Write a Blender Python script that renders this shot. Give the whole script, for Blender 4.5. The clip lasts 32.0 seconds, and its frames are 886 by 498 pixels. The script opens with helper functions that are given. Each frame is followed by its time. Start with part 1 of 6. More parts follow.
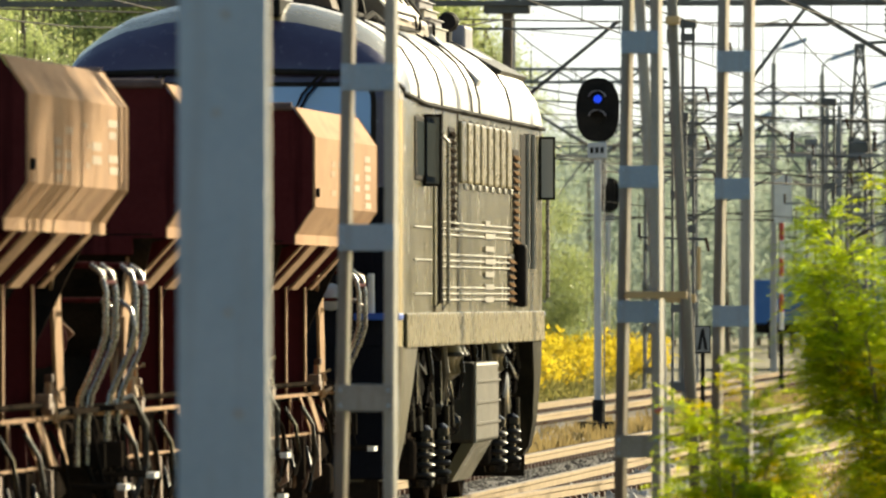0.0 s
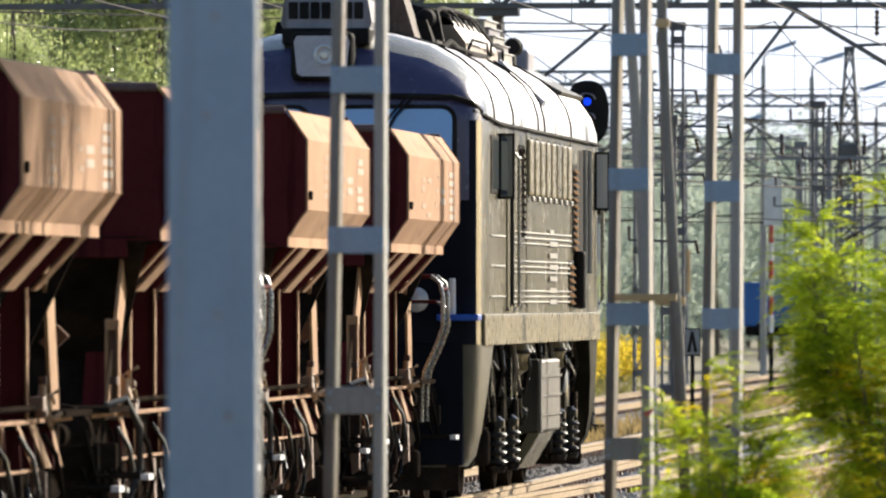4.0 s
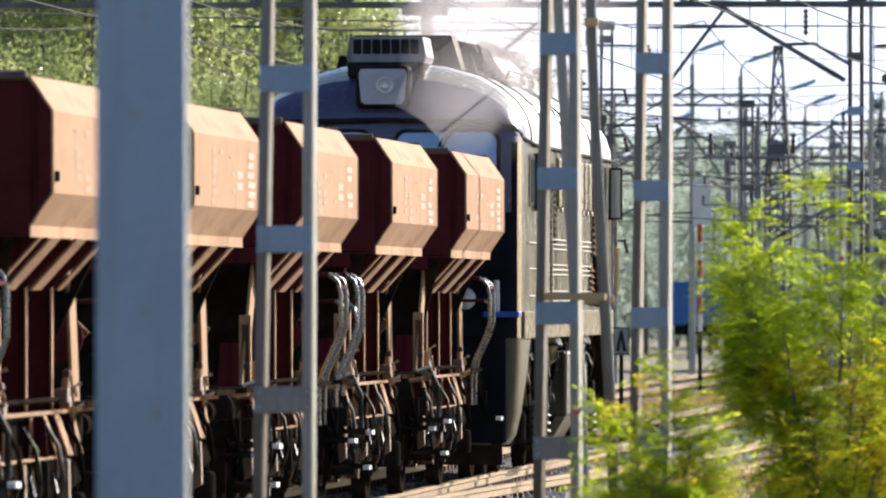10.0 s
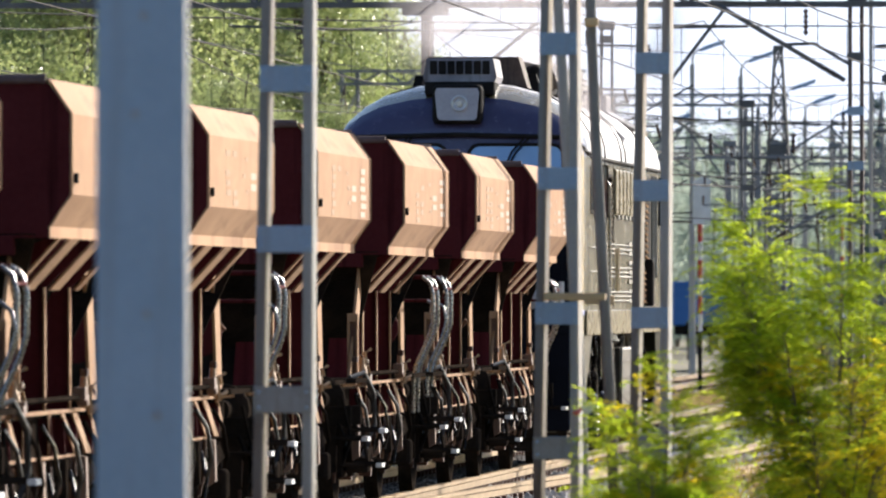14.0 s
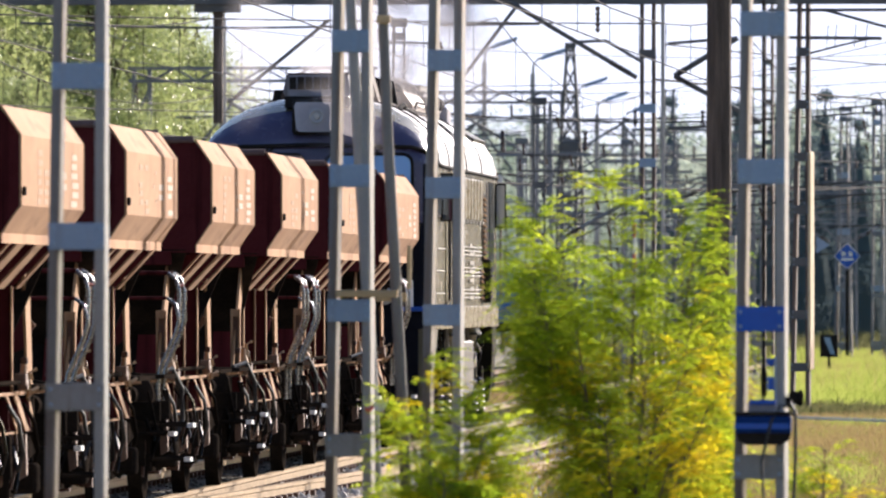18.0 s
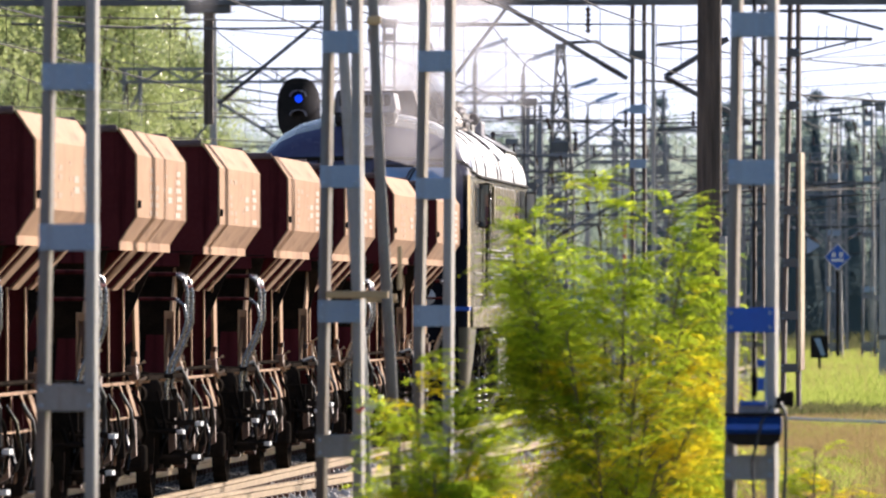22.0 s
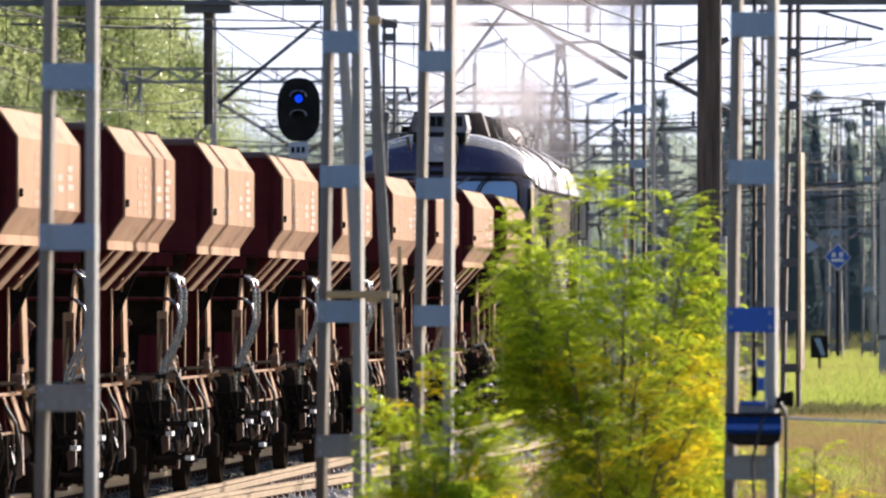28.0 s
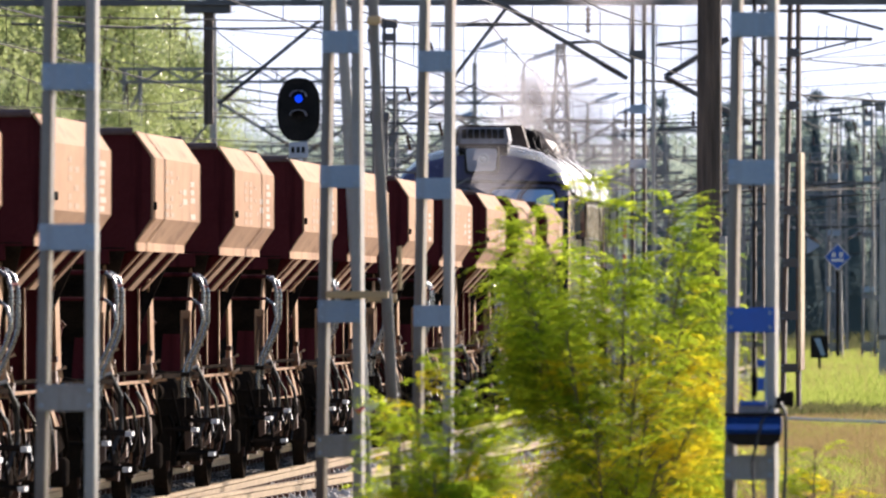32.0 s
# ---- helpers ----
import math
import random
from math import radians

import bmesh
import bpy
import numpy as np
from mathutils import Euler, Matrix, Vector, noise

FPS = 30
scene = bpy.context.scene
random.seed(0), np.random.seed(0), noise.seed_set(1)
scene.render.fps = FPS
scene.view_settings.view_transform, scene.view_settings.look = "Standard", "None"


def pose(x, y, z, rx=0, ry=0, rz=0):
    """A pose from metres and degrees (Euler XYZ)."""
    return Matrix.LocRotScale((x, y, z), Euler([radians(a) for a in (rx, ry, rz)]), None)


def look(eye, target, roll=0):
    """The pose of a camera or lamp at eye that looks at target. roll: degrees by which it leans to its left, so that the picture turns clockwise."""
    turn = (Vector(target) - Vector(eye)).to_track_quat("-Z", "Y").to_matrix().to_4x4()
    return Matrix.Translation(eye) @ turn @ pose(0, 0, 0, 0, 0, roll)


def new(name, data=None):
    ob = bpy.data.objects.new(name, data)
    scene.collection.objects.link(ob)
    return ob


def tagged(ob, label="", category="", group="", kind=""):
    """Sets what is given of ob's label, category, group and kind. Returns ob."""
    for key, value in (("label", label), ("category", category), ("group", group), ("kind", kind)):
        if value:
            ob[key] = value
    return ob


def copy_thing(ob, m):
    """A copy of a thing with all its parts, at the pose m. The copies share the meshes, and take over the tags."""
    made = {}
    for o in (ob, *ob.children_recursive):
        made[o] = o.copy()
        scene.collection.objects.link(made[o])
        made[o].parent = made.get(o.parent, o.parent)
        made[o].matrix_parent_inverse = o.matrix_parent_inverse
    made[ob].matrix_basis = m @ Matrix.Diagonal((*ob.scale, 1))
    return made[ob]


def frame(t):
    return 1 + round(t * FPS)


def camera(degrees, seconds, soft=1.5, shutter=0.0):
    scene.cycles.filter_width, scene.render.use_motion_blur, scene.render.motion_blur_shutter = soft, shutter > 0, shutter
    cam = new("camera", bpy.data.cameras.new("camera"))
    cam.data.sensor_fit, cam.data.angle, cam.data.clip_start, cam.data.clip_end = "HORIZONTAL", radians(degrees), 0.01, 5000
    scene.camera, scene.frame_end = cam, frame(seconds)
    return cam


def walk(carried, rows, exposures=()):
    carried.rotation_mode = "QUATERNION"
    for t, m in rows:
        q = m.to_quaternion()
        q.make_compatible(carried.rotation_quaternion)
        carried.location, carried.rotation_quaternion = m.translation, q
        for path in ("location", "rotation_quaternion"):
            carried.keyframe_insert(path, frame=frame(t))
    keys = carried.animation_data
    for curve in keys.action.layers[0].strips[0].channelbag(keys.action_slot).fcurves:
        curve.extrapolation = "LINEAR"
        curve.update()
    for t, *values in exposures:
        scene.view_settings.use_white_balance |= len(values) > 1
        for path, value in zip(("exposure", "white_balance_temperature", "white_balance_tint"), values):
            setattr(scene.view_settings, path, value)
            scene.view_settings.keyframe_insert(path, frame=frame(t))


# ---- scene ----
# A goods train leaves a yard: a blue diesel engine and ballast hoppers, seen with a long lens from a platform.
# World: y runs along the train's track, x to the right of it, z up from the rail heads.
LENS = 19600.0                     # focal length in picture widths x 1568
cam = camera(4.5818, 32.0, soft=2.2)
cam.data.dof.use_dof, cam.data.dof.focus_distance, cam.data.dof.aperture_fstop = True, 125.0, 8.8
EYE = (0.0, 0.0, 2.0)


def aim(right, down):
    """The pose of the camera on its stand, by small offsets from its main heading."""
    return pose(*EYE, 90 + math.degrees((88 + down) / LENS), 0, math.degrees((1471 + right) / LENS))


PAN = [(0.0, 144, -3), (0.5, 135, -2), (1.0, 125, -2), (1.5, 127, -2), (2.0, 129, 0), (2.5, 127, 0), (3.0, 126, 3.5), (3.5, 127, -1),
       (4.5, 118, 6), (5.0, 105, 9), (5.5, 80, 11), (5.8, 16, 6), (6.0, -0.5, 4), (6.5, 1.5, 2), (7.0, -1, 0.5), (8.0, 0, 0), (15.5, 0, 0), (15.8, -2, 1),
       (16.0, -10, 3), (16.25, -55, 2), (16.5, -138, 0), (16.75, -262, -3), (17.0, -366, -5), (17.25, -371, -3), (17.5, -372, -2), (18.0, -368, -5),
       (18.5, -387, -4), (19.0, -384, -3.5), (20.0, -385, -3.5), (32.0, -385, -3.5)]
walk(cam, [(t, aim(r, d)) for t, r, d in PAN],
     exposures=[(0.0, 1.14, 6850, 0), (1.0, 1.14, 6720, 1), (2.2, 1.14, 6200, 7), (3.5, 1.14, 5900, 10), (6.0, 1.14, 5560, 13), (16.0, 1.14, 5560, 13), (17.0, 1.14, 5600, 18), (32.0, 1.14, 5600, 18)])

# ---- light ----
SUN_AZ, SUN_EL = 29.7, 21.0        # degrees clockwise from +y, and above the horizon
world = bpy.data.worlds.new("sky")
scene.world = world
world.use_nodes = True
wn = world.node_tree.nodes
sky = wn.new("ShaderNodeTexSky")
sky.sky_type, sky.sun_disc = "NISHITA", False
sky.sun_elevation, sky.sun_rotation = radians(SUN_EL), radians(SUN_AZ)
sky.dust_density, sky.air_density, sky.ozone_density = 1.0, 1.0, 1.0
world.node_tree.links.new(sky.outputs[0], wn["Background"].inputs[0])
wn["Background"].inputs[1].default_value = 0.072
sun = new("sun", bpy.data.lights.new("sun", "SUN"))
sun.data.energy, sun.data.angle, sun.data.color = 5.0, radians(0.5), (1.0, 0.845, 0.63)
sa, se = radians(SUN_AZ), radians(SUN_EL)
sun.matrix_world = look((30 * math.sin(sa) * math.cos(se), 120 + 30 * math.cos(sa) * math.cos(se), 30 * math.sin(se)), (0, 120, 0))


# ---- materials ----
def mat(name, a, b, rough=0.6, metal=0.0, big=1.0, fine=25.0, bump=0.2, dist=0.01, vary=0.0, stretch=(1, 1, 1), spec=0.5, streak=None, rust=None):
    """A worn surface: two colours mixed by coarse and fine grain, with relief; streak adds dirt running down, rust a ragged coat that climbs from the foot."""
    m = bpy.data.materials.new(name)
    m.use_nodes = True
    nt = m.node_tree
    p = nt.nodes["Principled BSDF"]
    tc, mp = nt.nodes.new("ShaderNodeTexCoord"), nt.nodes.new("ShaderNodeMapping")
    mp.inputs["Scale"].default_value = stretch
    nt.links.new(tc.outputs["Object"], mp.inputs[0])
    n1, n2 = nt.nodes.new("ShaderNodeTexNoise"), nt.nodes.new("ShaderNodeTexNoise")
    n1.inputs["Scale"].default_value, n1.inputs["Detail"].default_value = big, 5
    n2.inputs["Scale"].default_value, n2.inputs["Detail"].default_value = fine, 4
    for n in (n1, n2):
        nt.links.new(mp.outputs[0], n.inputs[0])
    add = nt.nodes.new("ShaderNodeMath")
    add.operation = "MULTIPLY_ADD"
    add.inputs[1].default_value = 0.45
    nt.links.new(n2.outputs[0], add.inputs[0])
    nt.links.new(n1.outputs[0], add.inputs[2])
    last = add.outputs[0]
    if vary:
        oi, ma = nt.nodes.new("ShaderNodeObjectInfo"), nt.nodes.new("ShaderNodeMath")
        ma.operation = "MULTIPLY_ADD"
        ma.inputs[1].default_value = vary
        nt.links.new(oi.outputs["Random"], ma.inputs[0])
        nt.links.new(last, ma.inputs[2])
        last = ma.outputs[0]
    ramp = nt.nodes.new("ShaderNodeValToRGB")
    ramp.color_ramp.elements[0].position, ramp.color_ramp.elements[1].position = 0.5, 0.95 + vary * 0.6
    ramp.color_ramp.elements[0].color, ramp.color_ramp.elements[1].color = (*a, 1), (*b, 1)
    nt.links.new(last, ramp.inputs[0])
    colour = ramp.outputs[0]
    if streak:
        n3, mp3, r3, mx = nt.nodes.new("ShaderNodeTexNoise"), nt.nodes.new("ShaderNodeMapping"), nt.nodes.new("ShaderNodeValToRGB"), nt.nodes.new("ShaderNodeMix")
        mp3.inputs["Scale"].default_value = (9, 1.1, 0.6)
        n3.inputs["Scale"].default_value, n3.inputs["Detail"].default_value = 1.0, 5
        r3.color_ramp.elements[0].position, r3.color_ramp.elements[1].position = 0.52, 0.72
        nt.links.new(tc.outputs["Object"], mp3.inputs[0])
        nt.links.new(mp3.outputs[0], n3.inputs[0])
        nt.links.new(n3.outputs[0], r3.inputs[0])
        mx.data_type = "RGBA"
        nt.links.new(r3.outputs[0], mx.inputs[0])
        nt.links.new(colour, mx.inputs[6])
        mx.inputs[7].default_value = (*streak, 1)
        colour = mx.outputs[2]
    if rust:
        sz, n4, ma4, mr4, mx4 = nt.nodes.new("ShaderNodeSeparateXYZ"), nt.nodes.new("ShaderNodeTexNoise"), nt.nodes.new("ShaderNodeMath"), nt.nodes.new("ShaderNodeMapRange"), nt.nodes.new("ShaderNodeMix")
        n4.inputs["Scale"].default_value, n4.inputs["Detail"].default_value = 2.2, 6
        nt.links.new(tc.outputs["Object"], sz.inputs[0])
        nt.links.new(tc.outputs["Object"], n4.inputs[0])
        ma4.operation = "MULTIPLY_ADD"
        ma4.inputs[1].default_value = 3.2
        nt.links.new(n4.outputs[0], ma4.inputs[0])
        nt.links.new(sz.outputs[2], ma4.inputs[2])
        mr4.inputs[1].default_value, mr4.inputs[2].default_value, mr4.inputs[3].default_value, mr4.inputs[4].default_value = 2.2, 3.7, 0.75, 0.0
        nt.links.new(ma4.outputs[0], mr4.inputs[0])
        mx4.data_type = "RGBA"
        nt.links.new(mr4.outputs[0], mx4.inputs[0])
        nt.links.new(colour, mx4.inputs[6])
        mx4.inputs[7].default_value = (*rust, 1)
        colour = mx4.outputs[2]
    nt.links.new(colour, p.inputs["Base Color"])
    p.inputs["Metallic"].default_value = metal
    p.inputs["Specular IOR Level"].default_value = spec
    rr = nt.nodes.new("ShaderNodeMapRange")
    rr.inputs[3].default_value, rr.inputs[4].default_value = max(0.02, rough - 0.12), min(1, rough + 0.12)
    nt.links.new(n2.outputs[0], rr.inputs[0])
    nt.links.new(rr.outputs[0], p.inputs["Roughness"])
    if bump:
        bp = nt.nodes.new("ShaderNodeBump")
        bp.inputs["Strength"].default_value, bp.inputs["Distance"].default_value = bump, dist
        nt.links.new(add.outputs[0], bp.inputs["Height"])
        nt.links.new(bp.outputs[0], p.inputs["Normal"])
    return m


def leafy(name, a, b, glow=0.45, scale=3.0, rough=0.45, spec=0.5):
    """Leaves: two greens that vary from leaf to leaf and in patches, light passing through the blade."""
    m = bpy.data.materials.new(name)
    m.use_nodes = True
    nt = m.node_tree
    p, out = nt.nodes["Principled BSDF"], nt.nodes["Material Output"]
    geo, tc = nt.nodes.new("ShaderNodeNewGeometry"), nt.nodes.new("ShaderNodeTexCoord")
    n1, ad, ramp = nt.nodes.new("ShaderNodeTexNoise"), nt.nodes.new("ShaderNodeMath"), nt.nodes.new("ShaderNodeValToRGB")
    n1.inputs["Scale"].default_value, n1.inputs["Detail"].default_value = scale, 3
    nt.links.new(tc.outputs["Object"], n1.inputs[0])
    ad.operation = "MULTIPLY_ADD"
    ad.inputs[1].default_value = 0.4
    nt.links.new(geo.outputs["Random Per Island"], ad.inputs[0])
    nt.links.new(n1.outputs[0], ad.inputs[2])
    ramp.color_ramp.elements[0].position, ramp.color_ramp.elements[1].position = 0.4, 0.95
    ramp.color_ramp.elements[0].color, ramp.color_ramp.elements[1].color = (*a, 1), (*b, 1)
    nt.links.new(ad.outputs[0], ramp.inputs[0])
    nt.links.new(ramp.outputs[0], p.inputs["Base Color"])
    p.inputs["Roughness"].default_value = rough
    p.inputs["Specular IOR Level"].default_value = spec
    tr, mx = nt.nodes.new("ShaderNodeBsdfTranslucent"), nt.nodes.new("ShaderNodeMixShader")
    nt.links.new(ramp.outputs[0], tr.inputs[0])
    mx.inputs[0].default_value = glow
    nt.links.new(p.outputs[0], mx.inputs[1])
    nt.links.new(tr.outputs[0], mx.inputs[2])
    nt.links.new(mx.outputs[0], out.inputs[0])
    return m


def glassy(name, tint, rough=0.04):
    m = bpy.data.materials.new(name)
    m.use_nodes = True
    p = m.node_tree.nodes["Principled BSDF"]
    p.inputs["Base Color"].default_value = (*tint, 1)
    p.inputs["Roughness"].default_value = rough
    p.inputs["Coat Weight"].default_value = 1.0
    p.inputs["Specular IOR Level"].default_value = 1.0
    return m


def lit(name, colour, strength):
    m = bpy.data.materials.new(name)
    m.use_nodes = True
    p = m.node_tree.nodes["Principled BSDF"]
    p.inputs["Base Color"].default_value = (*colour, 1)
    p.inputs["Emission Color"].default_value = (*colour, 1)
    p.inputs["Emission Strength"].default_value = strength
    return m


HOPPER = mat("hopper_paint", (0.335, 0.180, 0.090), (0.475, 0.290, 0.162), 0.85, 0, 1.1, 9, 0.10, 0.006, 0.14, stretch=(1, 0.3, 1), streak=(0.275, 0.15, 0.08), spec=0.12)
# dark red for cross webs: shade on faces turned from the sun is in it
GUSSET = mat("shaded_web_paint", (0.078, 0.013, 0.015), (0.110, 0.021, 0.024), 0.8, 0, 1.5, 25, 0.15, 0.006, 0.1, spec=0.03, streak=(0.045, 0.009, 0.010))
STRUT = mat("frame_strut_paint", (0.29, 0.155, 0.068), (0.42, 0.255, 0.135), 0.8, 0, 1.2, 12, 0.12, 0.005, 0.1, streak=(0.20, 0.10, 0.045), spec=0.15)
# dark red for ends and brackets, with their shade put into the colour
HOPPER_DARK = mat("shaded_red_oxide_paint", (0.060, 0.0115, 0.0125), (0.090, 0.020, 0.021), 0.85, 0, 1.2, 25, 0.15, 0.006, 0.1, spec=0.02, streak=(0.022, 0.005, 0.0055))
WHITE_MARK = mat("white_marking", (0.46, 0.36, 0.27), (0.58, 0.48, 0.39), 0.9, 0, 4, 40, 0.1, 0.003, spec=0.1)
FADED_MARK = mat("worn_white_marking", (0.36, 0.23, 0.14), (0.48, 0.36, 0.26), 0.9, 0, 9, 60, 0.1, 0.003, spec=0.1)
BLACK_IRON = mat("grimy_iron", (0.010, 0.009, 0.008), (0.030, 0.023, 0.018), 0.85, 0.0, 3, 30, 0.3, 0.008, spec=0.0)
RUST = mat("rusty_iron", (0.045, 0.02, 0.011), (0.10, 0.045, 0.024), 0.8, 0.1, 3, 40, 0.3, 0.008)
# rim paler than the end plate: light from the sky is painted in
RIM = mat("skylit_rim_paint", (0.085, 0.055, 0.052), (0.15, 0.105, 0.10), 0.8, 0, 3, 30, 0.15, 0.004, spec=0.1)
RUSTY_PLATE = mat("orange_rust_plate", (0.11, 0.04, 0.016), (0.20, 0.085, 0.036), 0.85, 0, 3, 30, 0.3, 0.008, spec=0.15)
STEEL_TUBE = mat("bare_tube", (0.20, 0.195, 0.19), (0.32, 0.31, 0.30), 0.28, 0.85, 3, 40, 0.1, 0.003)
BRASS = mat("brass_fitting", (0.28, 0.17, 0.08), (0.42, 0.28, 0.15), 0.5, 0.3, 8, 60, 0.1, 0.003)
BLUE = mat("engine_blue", (0.048, 0.043, 0.092), (0.068, 0.061, 0.118), 0.24, 0, 1.2, 12, 0.015, 0.004, spec=0.5)
OCHRE = mat("sunlit_ochre_paint", (0.50, 0.38, 0.22), (0.64, 0.51, 0.32), 0.55, 0, 2.0, 30, 0.15, 0.004, streak=(0.24, 0.13, 0.07))
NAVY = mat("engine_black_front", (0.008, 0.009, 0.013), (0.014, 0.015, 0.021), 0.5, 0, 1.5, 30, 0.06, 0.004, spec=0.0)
GLOSS = mat("oily_black_steel", (0.003, 0.003, 0.003), (0.012, 0.010, 0.009), 0.2, 0.0, 3, 30, 0.12, 0.005, spec=0.25)
COIL = mat("spring_steel", (0.012, 0.011, 0.010), (0.04, 0.038, 0.035), 0.5, 0.0, 3, 30, 0.1, 0.003, spec=0.22)
TRIM = mat("dull_trim", (0.20, 0.19, 0.16), (0.34, 0.32, 0.28), 0.4, 0.2, 3, 30, 0.1, 0.003)
HOSE = mat("dusty_hose", (0.10, 0.08, 0.055), (0.22, 0.18, 0.12), 0.5, 0, 3, 30, 0.1, 0.003)
GRIMY = mat("grimy_brown_paint", (0.11, 0.056, 0.034), (0.24, 0.145, 0.09), 0.65, 0, 2.5, 25, 0.2, 0.006, 0.15, streak=(0.07, 0.036, 0.024))
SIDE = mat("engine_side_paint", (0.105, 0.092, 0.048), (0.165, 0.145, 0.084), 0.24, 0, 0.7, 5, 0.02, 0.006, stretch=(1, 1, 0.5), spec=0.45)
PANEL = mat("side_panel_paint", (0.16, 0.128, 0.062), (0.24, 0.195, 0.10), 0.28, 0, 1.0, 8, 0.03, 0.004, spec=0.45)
BOX = mat("dusty_box_paint", (0.030, 0.027, 0.019), (0.065, 0.056, 0.040), 0.5, 0, 2, 20, 0.1, 0.004, streak=(0.03, 0.026, 0.02), spec=0.25)
APRON = mat("grimy_apron_paint", (0.050, 0.045, 0.027), (0.092, 0.081, 0.050), 0.36, 0, 1.2, 8, 0.05, 0.005, streak=(0.02, 0.018, 0.013), spec=0.3)
SLAT = mat("dusty_slat_paint", (0.11, 0.068, 0.038), (0.20, 0.13, 0.078), 0.95, 0, 2, 20, 0.1, 0.004, spec=0.0)
SKIRT = mat("skirt_paint", (0.009, 0.009, 0.007), (0.022, 0.020, 0.014), 0.45, 0, 1.5, 12, 0.08, 0.006, streak=(0.045, 0.04, 0.028), spec=0.02)
ROOF = mat("engine_roof_grey", (0.40, 0.395, 0.405), (0.52, 0.51, 0.52), 0.45, 0, 1.0, 25, 0.1, 0.006, streak=(0.33, 0.315, 0.31))
SOOT = mat("sooty_metal", (0.011, 0.011, 0.011), (0.028, 0.024, 0.022), 0.75, 0.0, 3, 30, 0.2, 0.006, spec=0.03)
SOOTY_BROWN = mat("heat_browned_steel", (0.055, 0.038, 0.030), (0.13, 0.088, 0.066), 0.7, 0, 2, 20, 0.2, 0.005, streak=(0.02, 0.017, 0.015), spec=0.1)
REFLECTOR = mat("pale_lamp_plate", (0.33, 0.33, 0.37), (0.44, 0.44, 0.48), 0.4, 0, 3, 30, 0.1, 0.003, spec=0.3)
MAUVE = mat("dusty_grey_paint", (0.20, 0.19, 0.215), (0.30, 0.285, 0.315), 0.5, 0, 3, 30, 0.1, 0.003, streak=(0.13, 0.115, 0.115), spec=0.2)
TAN = mat("tan_hood", (0.15, 0.10, 0.06), (0.25, 0.18, 0.115), 0.6, 0, 3, 30, 0.2, 0.005)
PALE = mat("pale_grey_paint", (0.40, 0.40, 0.43), (0.55, 0.55, 0.58), 0.45, 0, 2, 30, 0.1, 0.004)
WHITE = mat("white_paint", (0.62, 0.62, 0.62), (0.80, 0.80, 0.79), 0.5, 0, 3, 30, 0.1, 0.003)
RED = mat("red_paint", (0.42, 0.04, 0.03), (0.55, 0.07, 0.05), 0.5, 0, 3, 30, 0.1, 0.003)
GLASS = glassy("window_glass", (0.03, 0.05, 0.08))
# the sky's reflection is put into this pane's blue base colour
SCREEN = glassy("painted_sky_windscreen", (0.12, 0.25, 0.50))
LAMP_GLASS = glassy("lamp_glass", (0.45, 0.46, 0.46), 0.12)
MAST = mat("mast_grey_paint", (0.195, 0.28, 0.39), (0.275, 0.36, 0.475), 0.5, 0, 2.0, 40, 0.15, 0.004, 0.05, streak=(0.22, 0.27, 0.33))
RUSTED = mat("rusted_mast_steel", (0.060, 0.045, 0.040), (0.115, 0.080, 0.066), 0.6, 0, 2.0, 40, 0.2, 0.004, 0.05, streak=(0.09, 0.05, 0.03))
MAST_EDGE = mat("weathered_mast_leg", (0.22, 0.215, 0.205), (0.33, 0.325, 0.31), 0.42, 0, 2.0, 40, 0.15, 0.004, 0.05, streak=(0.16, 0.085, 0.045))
LEG = mat("rusty_shaded_mast_leg", (0.11, 0.11, 0.109), (0.18, 0.178, 0.172), 0.34, 0, 2.0, 40, 0.15, 0.004, 0.05, streak=(0.12, 0.075, 0.045), rust=(0.085, 0.047, 0.03))
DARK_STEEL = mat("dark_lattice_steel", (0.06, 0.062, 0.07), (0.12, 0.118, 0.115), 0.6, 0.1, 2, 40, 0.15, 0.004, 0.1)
# paler, bluer steel for far masts and gantries; distance haze is in the colour
FAR_STEEL = mat("haze_paled_steel", (0.12, 0.13, 0.15), (0.20, 0.21, 0.225), 0.6, 0.0, 2, 40, 0.15, 0.004, 0.2)
WOOD = mat("tarred_wood", (0.040, 0.031, 0.025), (0.17, 0.125, 0.095), 0.85, 0, 2, 30, 0.9, 0.03, 0, (9, 9, 0.5))
PLANK = mat("pale_plank", (0.40, 0.28, 0.14), (0.55, 0.41, 0.22), 0.7, 0, 2, 30, 0.3, 0.006, 0, (1, 6, 6))
DEEP_BLUE = mat("dark_blue_enamel", (0.003, 0.020, 0.11), (0.006, 0.035, 0.17), 0.5, 0, 3, 30, 0.05, 0.003, spec=0.1)
SIGN_BLUE = mat("blue_enamel", (0.001, 0.060, 0.36), (0.002, 0.085, 0.48), 0.35, 0, 3, 30, 0.05, 0.003)
CERAMIC = mat("brown_ceramic", (0.05, 0.03, 0.022), (0.09, 0.05, 0.035), 0.25, 0, 8, 40, 0.05, 0.002)
RAIL_TOP = mat("rail_steel", (0.35, 0.245, 0.13), (0.49, 0.37, 0.22), 0.4, 0.3, 3, 40, 0.1, 0.003)
SLEEPER = mat("sleeper_concrete", (0.22, 0.19, 0.15), (0.34, 0.30, 0.25), 0.8, 0, 3, 30, 0.3, 0.008, 0.15)
BALLAST = mat("ballast_stone", (0.12, 0.112, 0.105), (0.52, 0.485, 0.46), 0.9, 0, 0.9, 9, 1.0, 0.08, spec=0.1)
